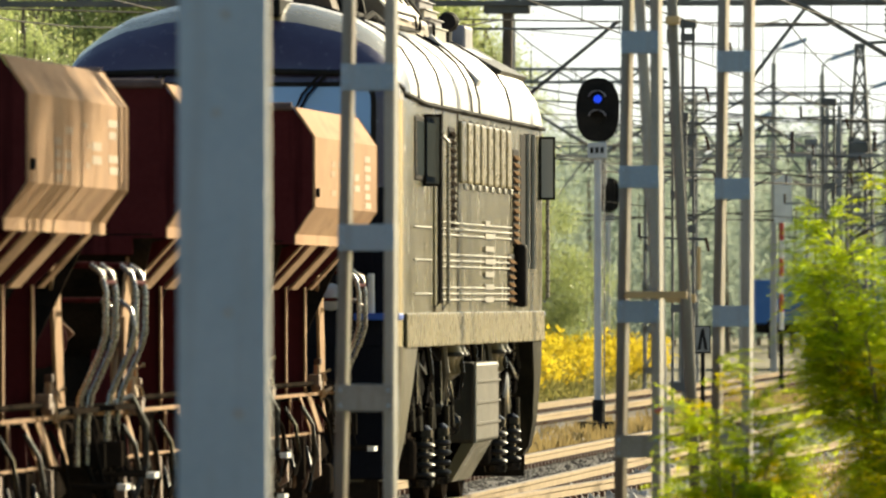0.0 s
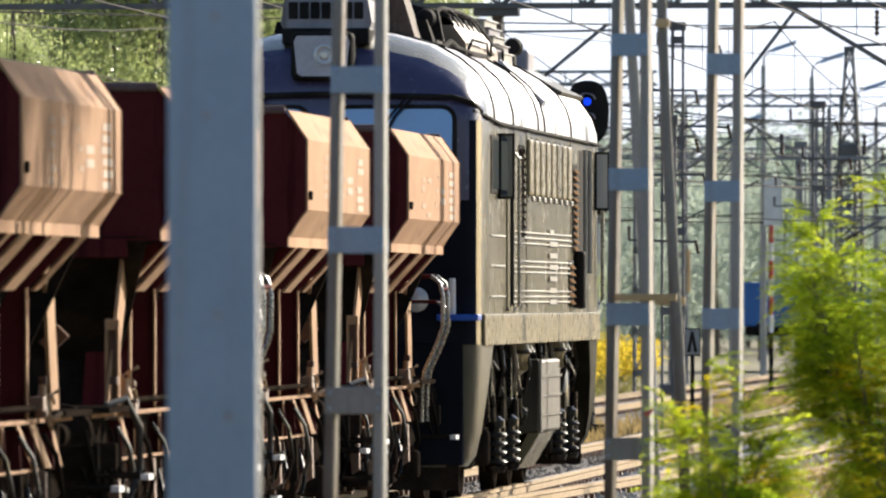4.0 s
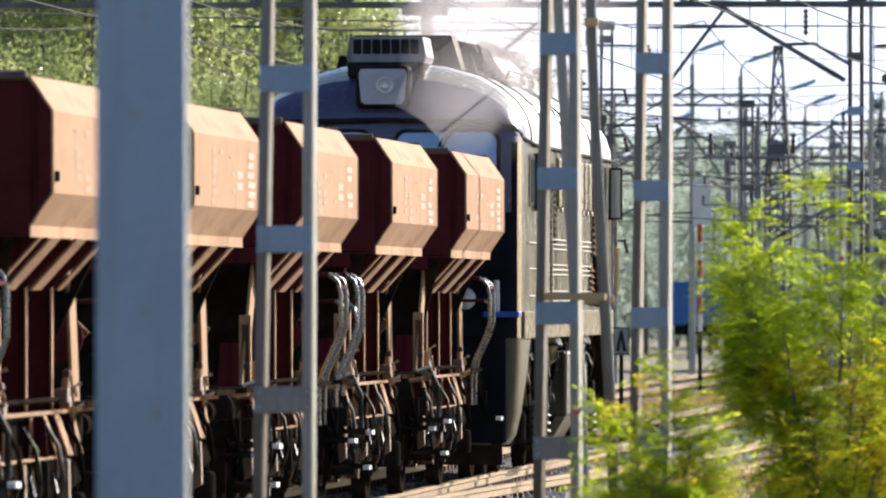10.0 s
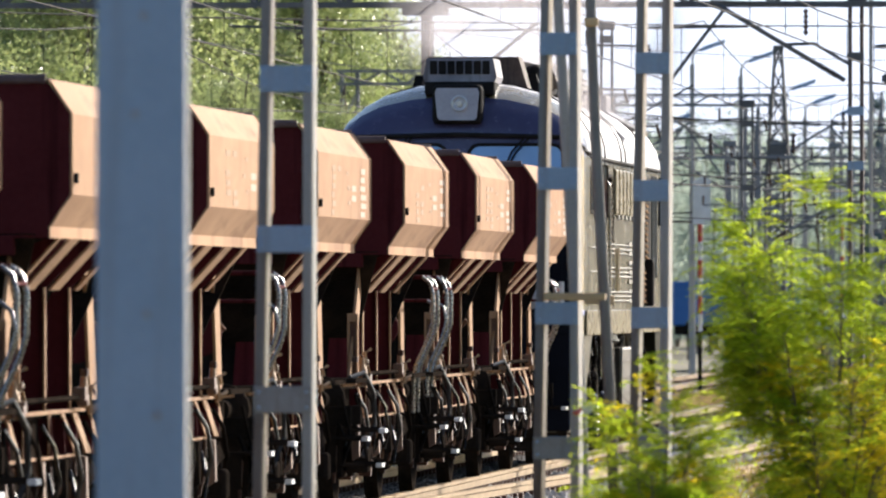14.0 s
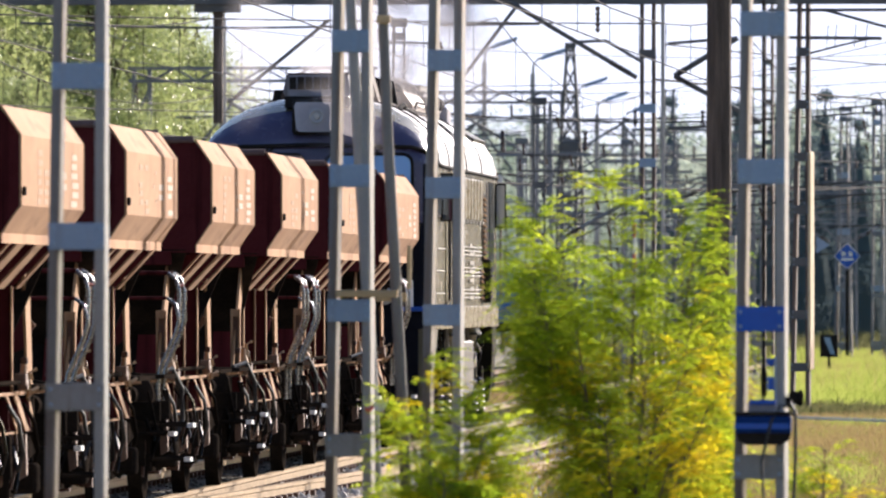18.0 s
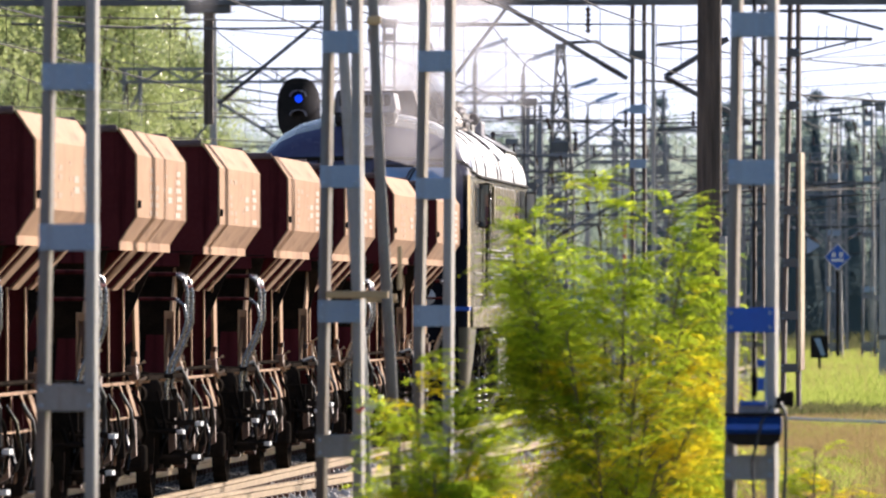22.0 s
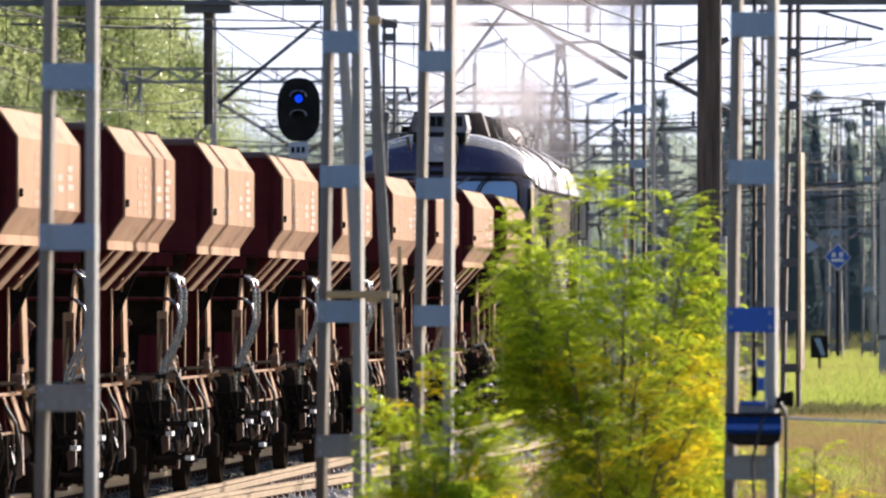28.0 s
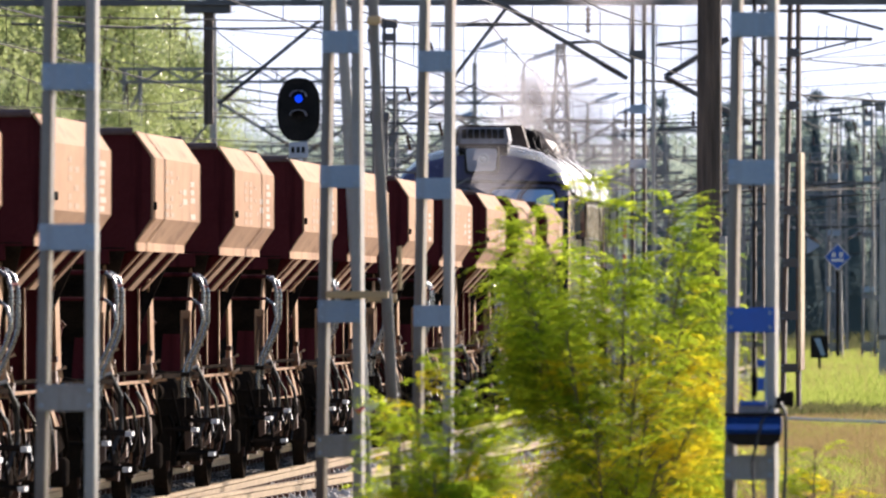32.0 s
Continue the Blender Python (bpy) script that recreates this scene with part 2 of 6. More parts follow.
# darkened stone for the train's bed: shade below the wagons is in its colour
SHADED_BALLAST = mat("under_train_ballast", (0.040, 0.034, 0.029), (0.17, 0.15, 0.13), 0.9, 0, 0.9, 9, 1.0, 0.08, spec=0.05)
STONE = mat("loose_stone", (0.20, 0.185, 0.165), (0.66, 0.62, 0.57), 0.8, 0, 9, 14, 0.5, 0.02)
EARTH = mat("dry_grass_earth", (0.11, 0.10, 0.04), (0.26, 0.21, 0.10), 0.9, 0, 0.25, 6, 0.8, 0.06)
CONCRETE = mat("concrete", (0.30, 0.29, 0.27), (0.44, 0.42, 0.39), 0.8, 0, 2, 30, 0.2, 0.006)
CABLE = mat("black_cable", (0.012, 0.012, 0.012), (0.03, 0.03, 0.03), 0.5, 0, 4, 30, 0.05, 0.002)
WIRE = mat("copper_wire", (0.05, 0.047, 0.045), (0.09, 0.085, 0.08), 0.85, 0.0, 4, 30, 0.0, 0.002, spec=0.05)
LEAF_TREE = leafy("poplar_leaves", (0.175, 0.235, 0.085), (0.55, 0.60, 0.24), 0.55, 0.5, 0.36, 0.6)
LEAF_BUSH = leafy("locust_leaves", (0.18, 0.305, 0.010), (0.70, 0.77, 0.035), 0.78, 1.6, 0.6, 0.06)

PLATE_DIRTY = mat("dirty_plate_paint", (0.17, 0.165, 0.155), (0.27, 0.27, 0.27), 0.6, 0, 2.5, 40, 0.15, 0.004, 0.1, streak=(0.13, 0.085, 0.055))
LEAF_GOLD = leafy("yellow_leaves", (0.78, 0.63, 0.005), (0.92, 0.80, 0.012), 0.7, 2.5, 0.6, 0.06)
PLUME_GOLD = leafy("goldenrod_plumes", (0.54, 0.40, 0.025), (0.82, 0.66, 0.06), 0.55, 0.5, 0.7, 0.1)
STALK = leafy("goldenrod_stalks", (0.16, 0.17, 0.05), (0.42, 0.38, 0.13), 0.5, 0.5, 0.7, 0.1)
# blue-grey in these leaves stands in for the haze of distance
LEAF_FAR = leafy("haze_tinted_leaves", (0.30, 0.375, 0.34), (0.52, 0.575, 0.45), 0.6, 0.10, 0.9, 0.05)
# dark blue here holds the shade and haze below the lit tree tops
LEAF_SPRUCE = leafy("hazed_shaded_needles", (0.055, 0.085, 0.105), (0.14, 0.185, 0.185), 0.4, 0.12, 0.9, 0.05)
LEAF_PINE = leafy("dark_pine_needles", (0.02, 0.035, 0.018), (0.05, 0.075, 0.035), 0.2, 0.3, 0.8, 0.1)
GRASS = leafy("tall_grass", (0.19, 0.26, 0.035), (0.46, 0.49, 0.115), 0.6, 0.25, 0.6, 0.1)
SCRUB = leafy("olive_scrub", (0.085, 0.095, 0.035), (0.21, 0.20, 0.085), 0.4, 0.4, 0.7, 0.1)
STRAW = leafy("dry_straw", (0.22, 0.155, 0.06), (0.40, 0.30, 0.13), 0.45, 0.4)
BARK = mat("bark", (0.08, 0.06, 0.045), (0.18, 0.14, 0.10), 0.9, 0, 2, 20, 0.6, 0.02, 0, (4, 4, 0.7))
SIGNAL_BLUE = lit("blue_signal_light", (0.01, 0.06, 0.9), 0.4)
WAGON_BLUE = mat("far_wagon_blue", (0.03, 0.11, 0.34), (0.06, 0.18, 0.45), 0.6, 0, 1, 20, 0.1, 0.006)


# ---- mesh tools ----
class Shape:
    """Gathers faces for one mesh."""

    def __init__(self):
        self.v, self.f = [], []

    def add(self, verts, faces):
        n = len(self.v)
        self.v += [tuple(p) for p in verts]
        self.f += [tuple(i + n for i in f) for f in faces]
        return self

    def box(self, x0, x1, y0, y1, z0, z1, c=0.0):
        if c <= 0:
            return self.add([(x, y, z) for x in (x0, x1) for y in (y0, y1) for z in (z0, z1)],
                            [(0, 1, 3, 2), (4, 6, 7, 5), (0, 4, 5, 1), (2, 3, 7, 6), (0, 2, 6, 4), (1, 5, 7, 3)])
        bm = bmesh.new()
        bmesh.ops.create_cube(bm, size=1, matrix=Matrix.LocRotScale(((x0 + x1) / 2, (y0 + y1) / 2, (z0 + z1) / 2), None, (x1 - x0, y1 - y0, z1 - z0)))
        bmesh.ops.bevel(bm, geom=bm.edges[:], offset=c, segments=2, affect="EDGES", profile=0.5)
        bm.verts.index_update()
        self.add([v.co for v in bm.verts], [[v.index for v in f.verts] for f in bm.faces])
        bm.free()
        return self

    def prism(self, profile, y0, y1):
        """A profile of (x, z), run from y0 to y1."""
        n = len(profile)
        return self.add([(x, y0, z) for x, z in profile] + [(x, y1, z) for x, z in profile],
                        [tuple(range(n - 1, -1, -1)), tuple(range(n, 2 * n))] + [(i, (i + 1) % n, n + (i + 1) % n, n + i) for i in range(n)])

    def tube(self, pts, r, n=8, r2=None):
        """A round bar along pts; r2 tapers it."""
        pts = [Vector(p) for p in pts]
        r2 = r if r2 is None else r2
        rings = []
        for i, p in enumerate(pts):
            d = (pts[min(i + 1, len(pts) - 1)] - pts[max(i - 1, 0)]).normalized()
            a = d.cross(Vector((0.31, 0.17, 0.93)) if abs(d.z) < 0.9 else Vector((1, 0, 0))).normalized()
            b = d.cross(a)
            rr = r + (r2 - r) * i / max(1, len(pts) - 1)
            rings.append([p + rr * (math.cos(k * math.tau / n) * a + math.sin(k * math.tau / n) * b) for k in range(n)])
        f = [tuple(range(n - 1, -1, -1)), tuple(range((len(pts) - 1) * n, len(pts) * n))]
        for i in range(len(pts) - 1):
            f += [(i * n + k, i * n + (k + 1) % n, (i + 1) * n + (k + 1) % n, (i + 1) * n + k) for k in range(n)]
        return self.add([p for ring in rings for p in ring], f)

    def turned(self, prof, axis="z", n=16, at=(0, 0, 0)):
        """A lathed form: prof is a list of (radius, height)."""
        vs = []
        for r, h in prof:
            for k in range(n):
                c, s = r * math.cos(k * math.tau / n), r * math.sin(k * math.tau / n)
                q = {"z": (c, s, h), "x": (h, c, s), "y": (c, h, s)}[axis]
                vs.append((q[0] + at[0], q[1] + at[1], q[2] + at[2]))
        m = len(prof)
        f = [(i * n + k, i * n + (k + 1) % n, (i + 1) * n + (k + 1) % n, (i + 1) * n + k) for i in range(m - 1) for k in range(n)]
        return self.add(vs, f + [tuple(range(n - 1, -1, -1)), tuple(range((m - 1) * n, m * n))])

    def mesh(self, name, material, smooth=False):
        me = bpy.data.meshes.new(name)
        me.from_pydata(self.v, [], self.f)
        bm = bmesh.new()
        bm.from_mesh(me)
        bmesh.ops.recalc_face_normals(bm, faces=bm.faces[:])
        bm.to_mesh(me)
        bm.free()
        me.materials.append(material)
        if smooth:
            me.shade_smooth()
            me.set_sharp_from_angle(angle=radians(38))
        return me


def raw(name, s, material):
    """A mesh of loose leaves or stones, left as it is."""
    me = bpy.data.meshes.new(name)
    me.from_pydata(s.v, [], s.f)
    me.materials.append(material)
    return me


def part(name, s, material, parent, label="", smooth=False, at=None):
    ob = new(name, s.mesh(name, material, smooth))
    ob.parent = parent
    if at:
        ob.location = at
    return tagged(ob, label)


def part_of(name, me, parent, at=(0, 0, 0), turn=0.0):
    """One more part on a mesh that exists."""
    ob = new(name, me)
    ob.parent = parent
    ob.location = at
    ob.rotation_euler = (0, 0, turn)
    return ob


def thing(name, label, category, at=(0, 0, 0), turn=0.0, group="", kind=""):
    ob = new(name)
    ob.location = at
    ob.rotation_euler = (0, 0, radians(turn))
    return tagged(ob, label, category, group, kind)


def solo(name, s, material, label, category, group="", kind="", smooth=False):
    return tagged(new(name, s.mesh(name, material, smooth)), label, category, group, kind)

TX = -9.745                        # the train's track
GROUND = -0.32

# bright hazy sky low over the horizon, far behind everything
HAZE = bpy.data.materials.new("bright_haze")
HAZE.use_nodes = True
hn = HAZE.node_tree
hn.nodes.remove(hn.nodes["Principled BSDF"])
em, htc, hsep, hramp = hn.nodes.new("ShaderNodeEmission"), hn.nodes.new("ShaderNodeTexCoord"), hn.nodes.new("ShaderNodeSeparateXYZ"), hn.nodes.new("ShaderNodeValToRGB")
hn.links.new(htc.outputs["Generated"], hsep.inputs[0])
hn.links.new(hsep.outputs[2], hramp.inputs[0])
hramp.color_ramp.elements[0].color, hramp.color_ramp.elements[1].color = (1.0, 0.98, 0.95, 1), (0.62, 0.74, 0.95, 1)
hn.links.new(hramp.outputs[0], em.inputs[0])
em.inputs[1].default_value = 0.62
hn.links.new(em.outputs[0], hn.nodes["Material Output"].inputs[0])
hz = Shape()
for i in range(24):
    a0, a1 = radians(-30 + i * 2), radians(-28 + i * 2)
    hz.add([(4200 * math.sin(a0), 4200 * math.cos(a0), -5), (4200 * math.sin(a1), 4200 * math.cos(a1), -5), (4200 * math.sin(a1), 4200 * math.cos(a1), 520), (4200 * math.sin(a0), 4200 * math.cos(a0), 520)], [(0, 1, 2, 3)])
tagged(new("backdrop", raw("backdrop", hz, HAZE)), "pale bright hazy sky beyond the woods", "sky", kind="structure")

# ---- ground and tracks ----
gs = Shape()
gs.add([(-2500, -300, GROUND), (2500, -300, GROUND), (2500, 4500, GROUND), (-2500, 4500, GROUND)], [(0, 1, 2, 3)])
tagged(new("ground", raw("ground", gs, EARTH)), "dry earth with worn grass between the tracks", "ground", kind="structure")


def ballast_bed(name, x, y0, y1, turn=0.0, half=1.9, stone=BALLAST):
    s = Shape().prism([(-half - 0.5, GROUND - 0.05), (-half, -0.2), (half, -0.2), (half + 0.5, GROUND - 0.05)], 0, y1 - y0)
    ob = tagged(new(name, s.mesh(name, stone)), "grey crushed-stone ballast bed under the rails", "ballast", kind="structure")
    ob.location, ob.rotation_euler = (x, y0, 0), (0, 0, radians(turn))
    return ob


RAIL = [(-0.036, 0), (0.036, 0), (0.036, -0.035), (0.01, -0.05), (0.01, -0.14), (0.07, -0.155), (0.07, -0.17), (-0.07, -0.17), (-0.07, -0.155), (-0.01, -0.14), (-0.01, -0.05), (-0.036, -0.035)]
SLEEPER_ME = Shape().prism([(-1.25, -0.19), (-1.2, -0.165), (1.2, -0.165), (1.25, -0.19), (1.25, -0.3), (-1.25, -0.3)], -0.13, 0.13).mesh("sleeper", SLEEPER)
CLIP_ME = Shape().box(-0.13, -0.06, -0.06, 0.06, -0.165, -0.1, 0.01).box(0.06, 0.13, -0.06, 0.06, -0.165, -0.1, 0.01).mesh("rail_clip", RUST)


def track(name, x, y0, y1, turn=0.0, pieces=(0, 0), stone=BALLAST):
    """Two rails on sleepers; between the two distances in pieces each sleeper is a part."""
    ballast_bed(name + "_bed", x, y0, y1, turn, stone=stone)
    t = thing(name, "railway track with brown-topped rails on concrete sleepers", "track", (x, y0, 0), turn, kind="structure")
    for side in (-0.7535, 0.7535):
        part("rail", Shape().prism([(side + a, b) for a, b in RAIL], 0, y1 - y0), RAIL_TOP, t)
    rest, clips = Shape(), Shape()
    y = 0.3
    while y < y1 - y0:
        if pieces[0] < y + y0 < pieces[1]:
            part_of("sleeper", SLEEPER_ME, t, (0, y, 0))
            for side in (-0.7535, 0.7535):
                part_of("rail_clip", CLIP_ME, t, (side, y, 0))
        else:
            rest.box(-1.25, 1.25, y - 0.13, y + 0.13, -0.3, -0.165)
            for side in (-0.7535, 0.7535):
                clips.box(side - 0.13, side + 0.13, y - 0.06, y + 0.06, -0.165, -0.1)
        y += 0.6
    if rest.v:
        tagged(part("sleepers", rest, SLEEPER, t), kind="stuff")
        tagged(part("rail_clips", clips, RUST, t), kind="stuff")
    return t


track("track_1", TX, -40, 420, 0, (105, 190), SHADED_BALLAST)
track("track_2", -14.6, 40, 420, 0, (175, 225))
track("track_3", -8.3, 95, 152, -1.8, (100, 150))
track("track_4", -6.51, 152.0, 205, 0, (0, 0))

# ---- engine ----
def half_profile(k_w, k_roof):
    """The engine's cross-section from the sill over the roof, with the width and the roof's rise reduced near its ends."""
    side = [(1.505, 1.57), (1.505, 1.86), (1.505, 2.6), (1.505, 2.95), (1.505, 3.71)]
    roof = [(1.495, 3.86), (1.45, 4.02), (1.35, 4.18), (1.18, 4.33), (0.94, 4.47), (0.58, 4.57), (0.2, 4.62)]
    pts = [(x * k_w, z) for x, z in side] + [(x * k_w, 3.71 + (z - 3.71) * k_roof) for x, z in roof]
    return pts + [(-x, z) for x, z in reversed(pts)]


def build_engine():
    e = thing("diesel_locomotive", "blue-fronted diesel locomotive with grey roof and olive-grey sides", "locomotive")
    L = 17.0
    stations = [(0.0, 0.90, 0.30), (0.03, 0.93, 0.40), (0.07, 0.952, 0.49), (0.13, 0.971, 0.60), (0.21, 0.986, 0.69), (0.32, 0.996, 0.78), (0.6, 1.0, 0.90), (1.0, 1.0, 0.97), (1.6, 1.0, 1.0)]
    stations += [(y, 1.0, 1.0) for y in (3.2, 5.0, 7.0, 9.0, 11.0, 13.0, 15.4)]
    stations += [(L - y, w, r) for y, w, r in reversed(stations[:8])]
    n = len(half_profile(1, 1))
    rings = [[(x, y, z) for x, z in half_profile(w, r)] for y, w, r in stations]
    front, lower, rear, roof, sides = Shape(), Shape(), Shape(), Shape(), Shape()
    allv = [p for ring in rings for p in ring]
    for i in range(len(rings) - 1):
        for k in range(n - 1):
            f = (i * n + k, i * n + k + 1, (i + 1) * n + k + 1, (i + 1) * n + k)
            y = stations[i][0]
            roofy = 4 <= k < n - 5
            brow_up = 3 <= k <= n - 5
            corner = y < 0.65
            shoulder = k < 7 or k >= n - 8
            # corner ring beside the windscreen goes black: a dark reflection put into the colour
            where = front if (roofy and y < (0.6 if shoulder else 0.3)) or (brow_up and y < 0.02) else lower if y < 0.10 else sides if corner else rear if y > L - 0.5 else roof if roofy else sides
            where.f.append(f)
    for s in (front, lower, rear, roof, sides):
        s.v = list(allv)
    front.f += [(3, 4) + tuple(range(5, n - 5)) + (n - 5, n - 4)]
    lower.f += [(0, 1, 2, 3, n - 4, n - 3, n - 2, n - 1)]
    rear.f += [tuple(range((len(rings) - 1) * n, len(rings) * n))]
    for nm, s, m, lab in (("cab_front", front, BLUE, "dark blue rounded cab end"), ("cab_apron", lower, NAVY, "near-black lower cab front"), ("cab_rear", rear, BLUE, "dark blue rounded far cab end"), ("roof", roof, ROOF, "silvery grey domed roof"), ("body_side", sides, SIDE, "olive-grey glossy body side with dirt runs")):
        used = sorted({i for f in s.f for i in f})
        back = {o: j for j, o in enumerate(used)}
        part(nm, Shape().add([s.v[i] for i in used], [[back[i] for i in f] for f in s.f]), m, e, lab, True)
    part("underframe", Shape().box(-1.05, 1.05, 0.1, L - 0.1, 1.1, 1.66), BLACK_IRON, e)
    part("sill", Shape().box(1.506, 1.53, 0.35, L - 0.35, 1.56, 1.86, 0.008), PANEL, e, "pale dirty sill band")
    # roof seams and gutter
    for y in (1.75, 4.2, 7.6, 8.5, 12.4):
        pts = [(x * 1.004, y, z + 0.008) for x, z in half_profile(1, 1)[4:-4]]
        part("roof_seam", Shape().tube(pts, 0.012, 6), SOOT, e)
    part("gutter", Shape().tube([(1.43, 0.1, 3.80), (1.52, 0.5, 3.76), (1.53, 2.2, 3.71), (1.53, L - 0.5, 3.70)], 0.022, 6), SOOT, e)
    part("brow", Shape().tube([(-1.49, 0.35, 3.80), (-1.42, 0.08, 3.88), (-1.25, -0.03, 3.93), (0, -0.05, 3.96), (1.25, -0.03, 3.93), (1.42, 0.08, 3.88), (1.49, 0.35, 3.80)], 0.028, 8), SOOT, e, "black rain strip")
    part("roof_grille", Shape().prism([(0.66, 4.56), (0.70, 4.60), (1.38, 4.22), (1.34, 4.17)], 12.9, 16.2), BOX, e, "dark grey roof grille")
    part("roof_grille", Shape().prism([(1.00, 4.45), (1.03, 4.48), (1.49, 4.05), (1.46, 3.99)], 8.7, 9.1), PALE, e)
    # windscreens
    for cx in (-0.70, 0.70):
        def rounded(hw, z0, z1, r):
            pts = []
            for qx, qz, a0 in ((hw - r, z1 - r, 0), (-hw + r, z1 - r, 90), (-hw + r, z0 + r, 180), (hw - r, z0 + r, 270)):
                pts += [(cx + qx + r * math.cos(radians(a0 + 22.5 * i)), qz + r * math.sin(radians(a0 + 22.5 * i))) for i in range(5)]
            return pts

        def lean_back(pts, off):
            return [(x, off + 0.11 * (z - 3.45), z) for x, z in pts]
        wo, wi = rounded(0.585, 3.05, 3.86, 0.14), rounded(0.545, 3.09, 3.82, 0.11)
        n2 = len(wo)
        gasket = Shape().add(lean_back(wo, -0.06) + lean_back(wi, -0.075) + [(x, 0.03, z) for x, z in wo], [(i, (i + 1) % n2, n2 + (i + 1) % n2, n2 + i) for i in range(n2)] + [(i, (i + 1) % n2, 2 * n2 + (i + 1) % n2, 2 * n2 + i) for i in range(n2)])
        w = part("windscreen", gasket, SOOT, e, "rubber-framed windscreen", True)
        part("pane", Shape().add(lean_back(wi, -0.068) + lean_back(wi, -0.05), [tuple(range(n2)), tuple(range(n2, 2 * n2))] + [(i, (i + 1) % n2, n2 + (i + 1) % n2, n2 + i) for i in range(n2)]), SCREEN, w)
        part("wiper", Shape().tube([(cx + 0.1, -0.07, 3.92), (cx - 0.05, -0.09, 3.75), (cx - 0.24, -0.13, 3.3)], 0.012, 6).tube([(cx + 0.16, -0.07, 3.92), (cx + 0.0, -0.09, 3.75), (cx - 0.18, -0.12, 3.4)], 0.012, 6), SOOT, w)
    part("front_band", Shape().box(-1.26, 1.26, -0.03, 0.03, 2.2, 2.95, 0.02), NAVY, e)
    # headlight and ventilation box on the cab roof
    h = part("headlight", Shape().box(-0.30, 0.30, -0.10, 0.75, 4.085, 4.56, 0.06), SOOT, e, "square roof headlight with dark surround")
    part("reflector", Shape().prism([(-0.20, 4.13), (-0.235, 4.16), (-0.265, 4.46), (-0.24, 4.515), (0.24, 4.515), (0.265, 4.46), (0.235, 4.16), (0.20, 4.13)], -0.125, -0.09), REFLECTOR, h, "pale grey reflector plate")
    part("lamp", Shape().turned([(0.10, 0), (0.105, -0.02), (0.085, -0.028), (0.05, -0.012), (0.03, -0.03)], "y", 20, (0.03, -0.125, 4.33)), LAMP_GLASS, h, "round glass lamp", True)
    a = part("air_conditioner", Shape().prism([(-0.40, 4.55), (-0.44, 4.66), (-0.40, 4.88), (0.40, 4.88), (0.44, 4.66), (0.40, 4.55)], 0.35, 1.5), MAUVE, e, "grey roof air conditioner with dark slots")
    for i in range(7):
        x = -0.315 + i * 0.105
        part("slot", Shape().box(x - 0.043, x + 0.043, 0.33, 0.36, 4.69, 4.85, 0.006), SOOT, a)
    part("base", Shape().box(-0.42, 0.42, 0.3, 1.55, 4.44, 4.6, 0.02), SOOT, a)
    # roof equipment
    part("exhaust_hood", Shape().prism([(-0.66, 4.56), (-0.54, 4.95), (0.54, 4.95), (0.66, 4.56)], 2.7, 3.5), SOOTY_BROWN, e, "heat-browned exhaust hood")
    part("exhaust_base", Shape().prism([(-0.85, 4.45), (-0.78, 4.74), (0.70, 4.76), (0.80, 4.45)], 3.5, 4.9), SOOT, e, "sooty exhaust base")
    part("vent_arch", Shape().prism([(0.30, 4.7), (0.34, 4.93), (0.52, 4.92), (0.78, 4.86), (0.84, 4.55)], 3.9, 4.05), SOOT, e)
    part("vent_arch", Shape().turned([(0.02, -0.30), (0.08, -0.28), (0.10, -0.22), (0.11, 0.3)], "y", 16, (0.67, 4.0, 4.78)), SOOT, e, "", True)
    part("hood", Shape().prism([(-0.80, 4.42), (-0.74, 4.80), (0.70, 4.85), (0.80, 4.80), (0.97, 4.57), (0.99, 4.36)], 5.0, 9.1), TAN, e, "brown dusty roof hood")
    for i in range(7):
        y = 5.0 + i * 0.66
        part("hood_rib", Shape().prism([(-0.76, 4.78), (-0.72, 4.84), (0.70, 4.87 + 0.03 * (i % 3)), (0.80, 4.84), (0.86, 4.74), (0.80, 4.74)], y, y + (0.18 if i % 2 else 0.10)), SOOT, e)
    part("hood_pipe", Shape().tube([(0.60, 5.4, 4.86), (0.66, 5.8, 4.93), (0.70, 7.6, 4.93), (0.76, 8.6, 4.88), (0.90, 9.0, 4.66)], 0.028, 7), SOOT, e)
    part("hood_rail", Shape().tube([(0.98, 5.2, 4.50), (1.02, 5.25, 4.60), (1.03, 7.0, 4.60), (1.04, 7.05, 4.48)], 0.016, 6).tube([(1.04, 7.4, 4.48), (1.04, 7.4, 4.60), (1.05, 8.8, 4.58), (1.05, 8.85, 4.46)], 0.016, 6), SOOT, e)
    for i in range(5):
        part("stack_step", Shape().box(-0.7, 0.82 + i * 0.042, 9.4 + i * 0.05, 11.0, 4.42, 4.92 - i * 0.085, 0.025).box(-0.72, 0.84 + i * 0.042, 9.37 + i * 0.05, 11.02, 4.90 - i * 0.085, 4.915 - i * 0.085, 0.004), MAUVE if i % 2 else TRIM, e)
    part("fan_ring", Shape().turned([(0.62, 4.45), (0.64, 4.66), (0.6, 4.68), (0.56, 4.62)], "z", 20, (0, 13.0, 0)), SOOT, e, "", True)
    part("roof_vent", Shape().turned([(0.02, -0.11), (0.08, -0.10), (0.10, -0.05), (0.10, 0.14)], "y", 14, (0.86, 12.8, 4.70)), SOOT, e, "", True)
    part("roof_box", Shape().box(0.70, 0.95, 13.8, 14.7, 4.40, 4.69, 0.03), MAUVE, e, "grey roof box")
    part("roof_box", Shape().box(0.74, 0.86, 12.95, 13.3, 4.45, 4.62, 0.02), SOOT, e, "sooty roof box")
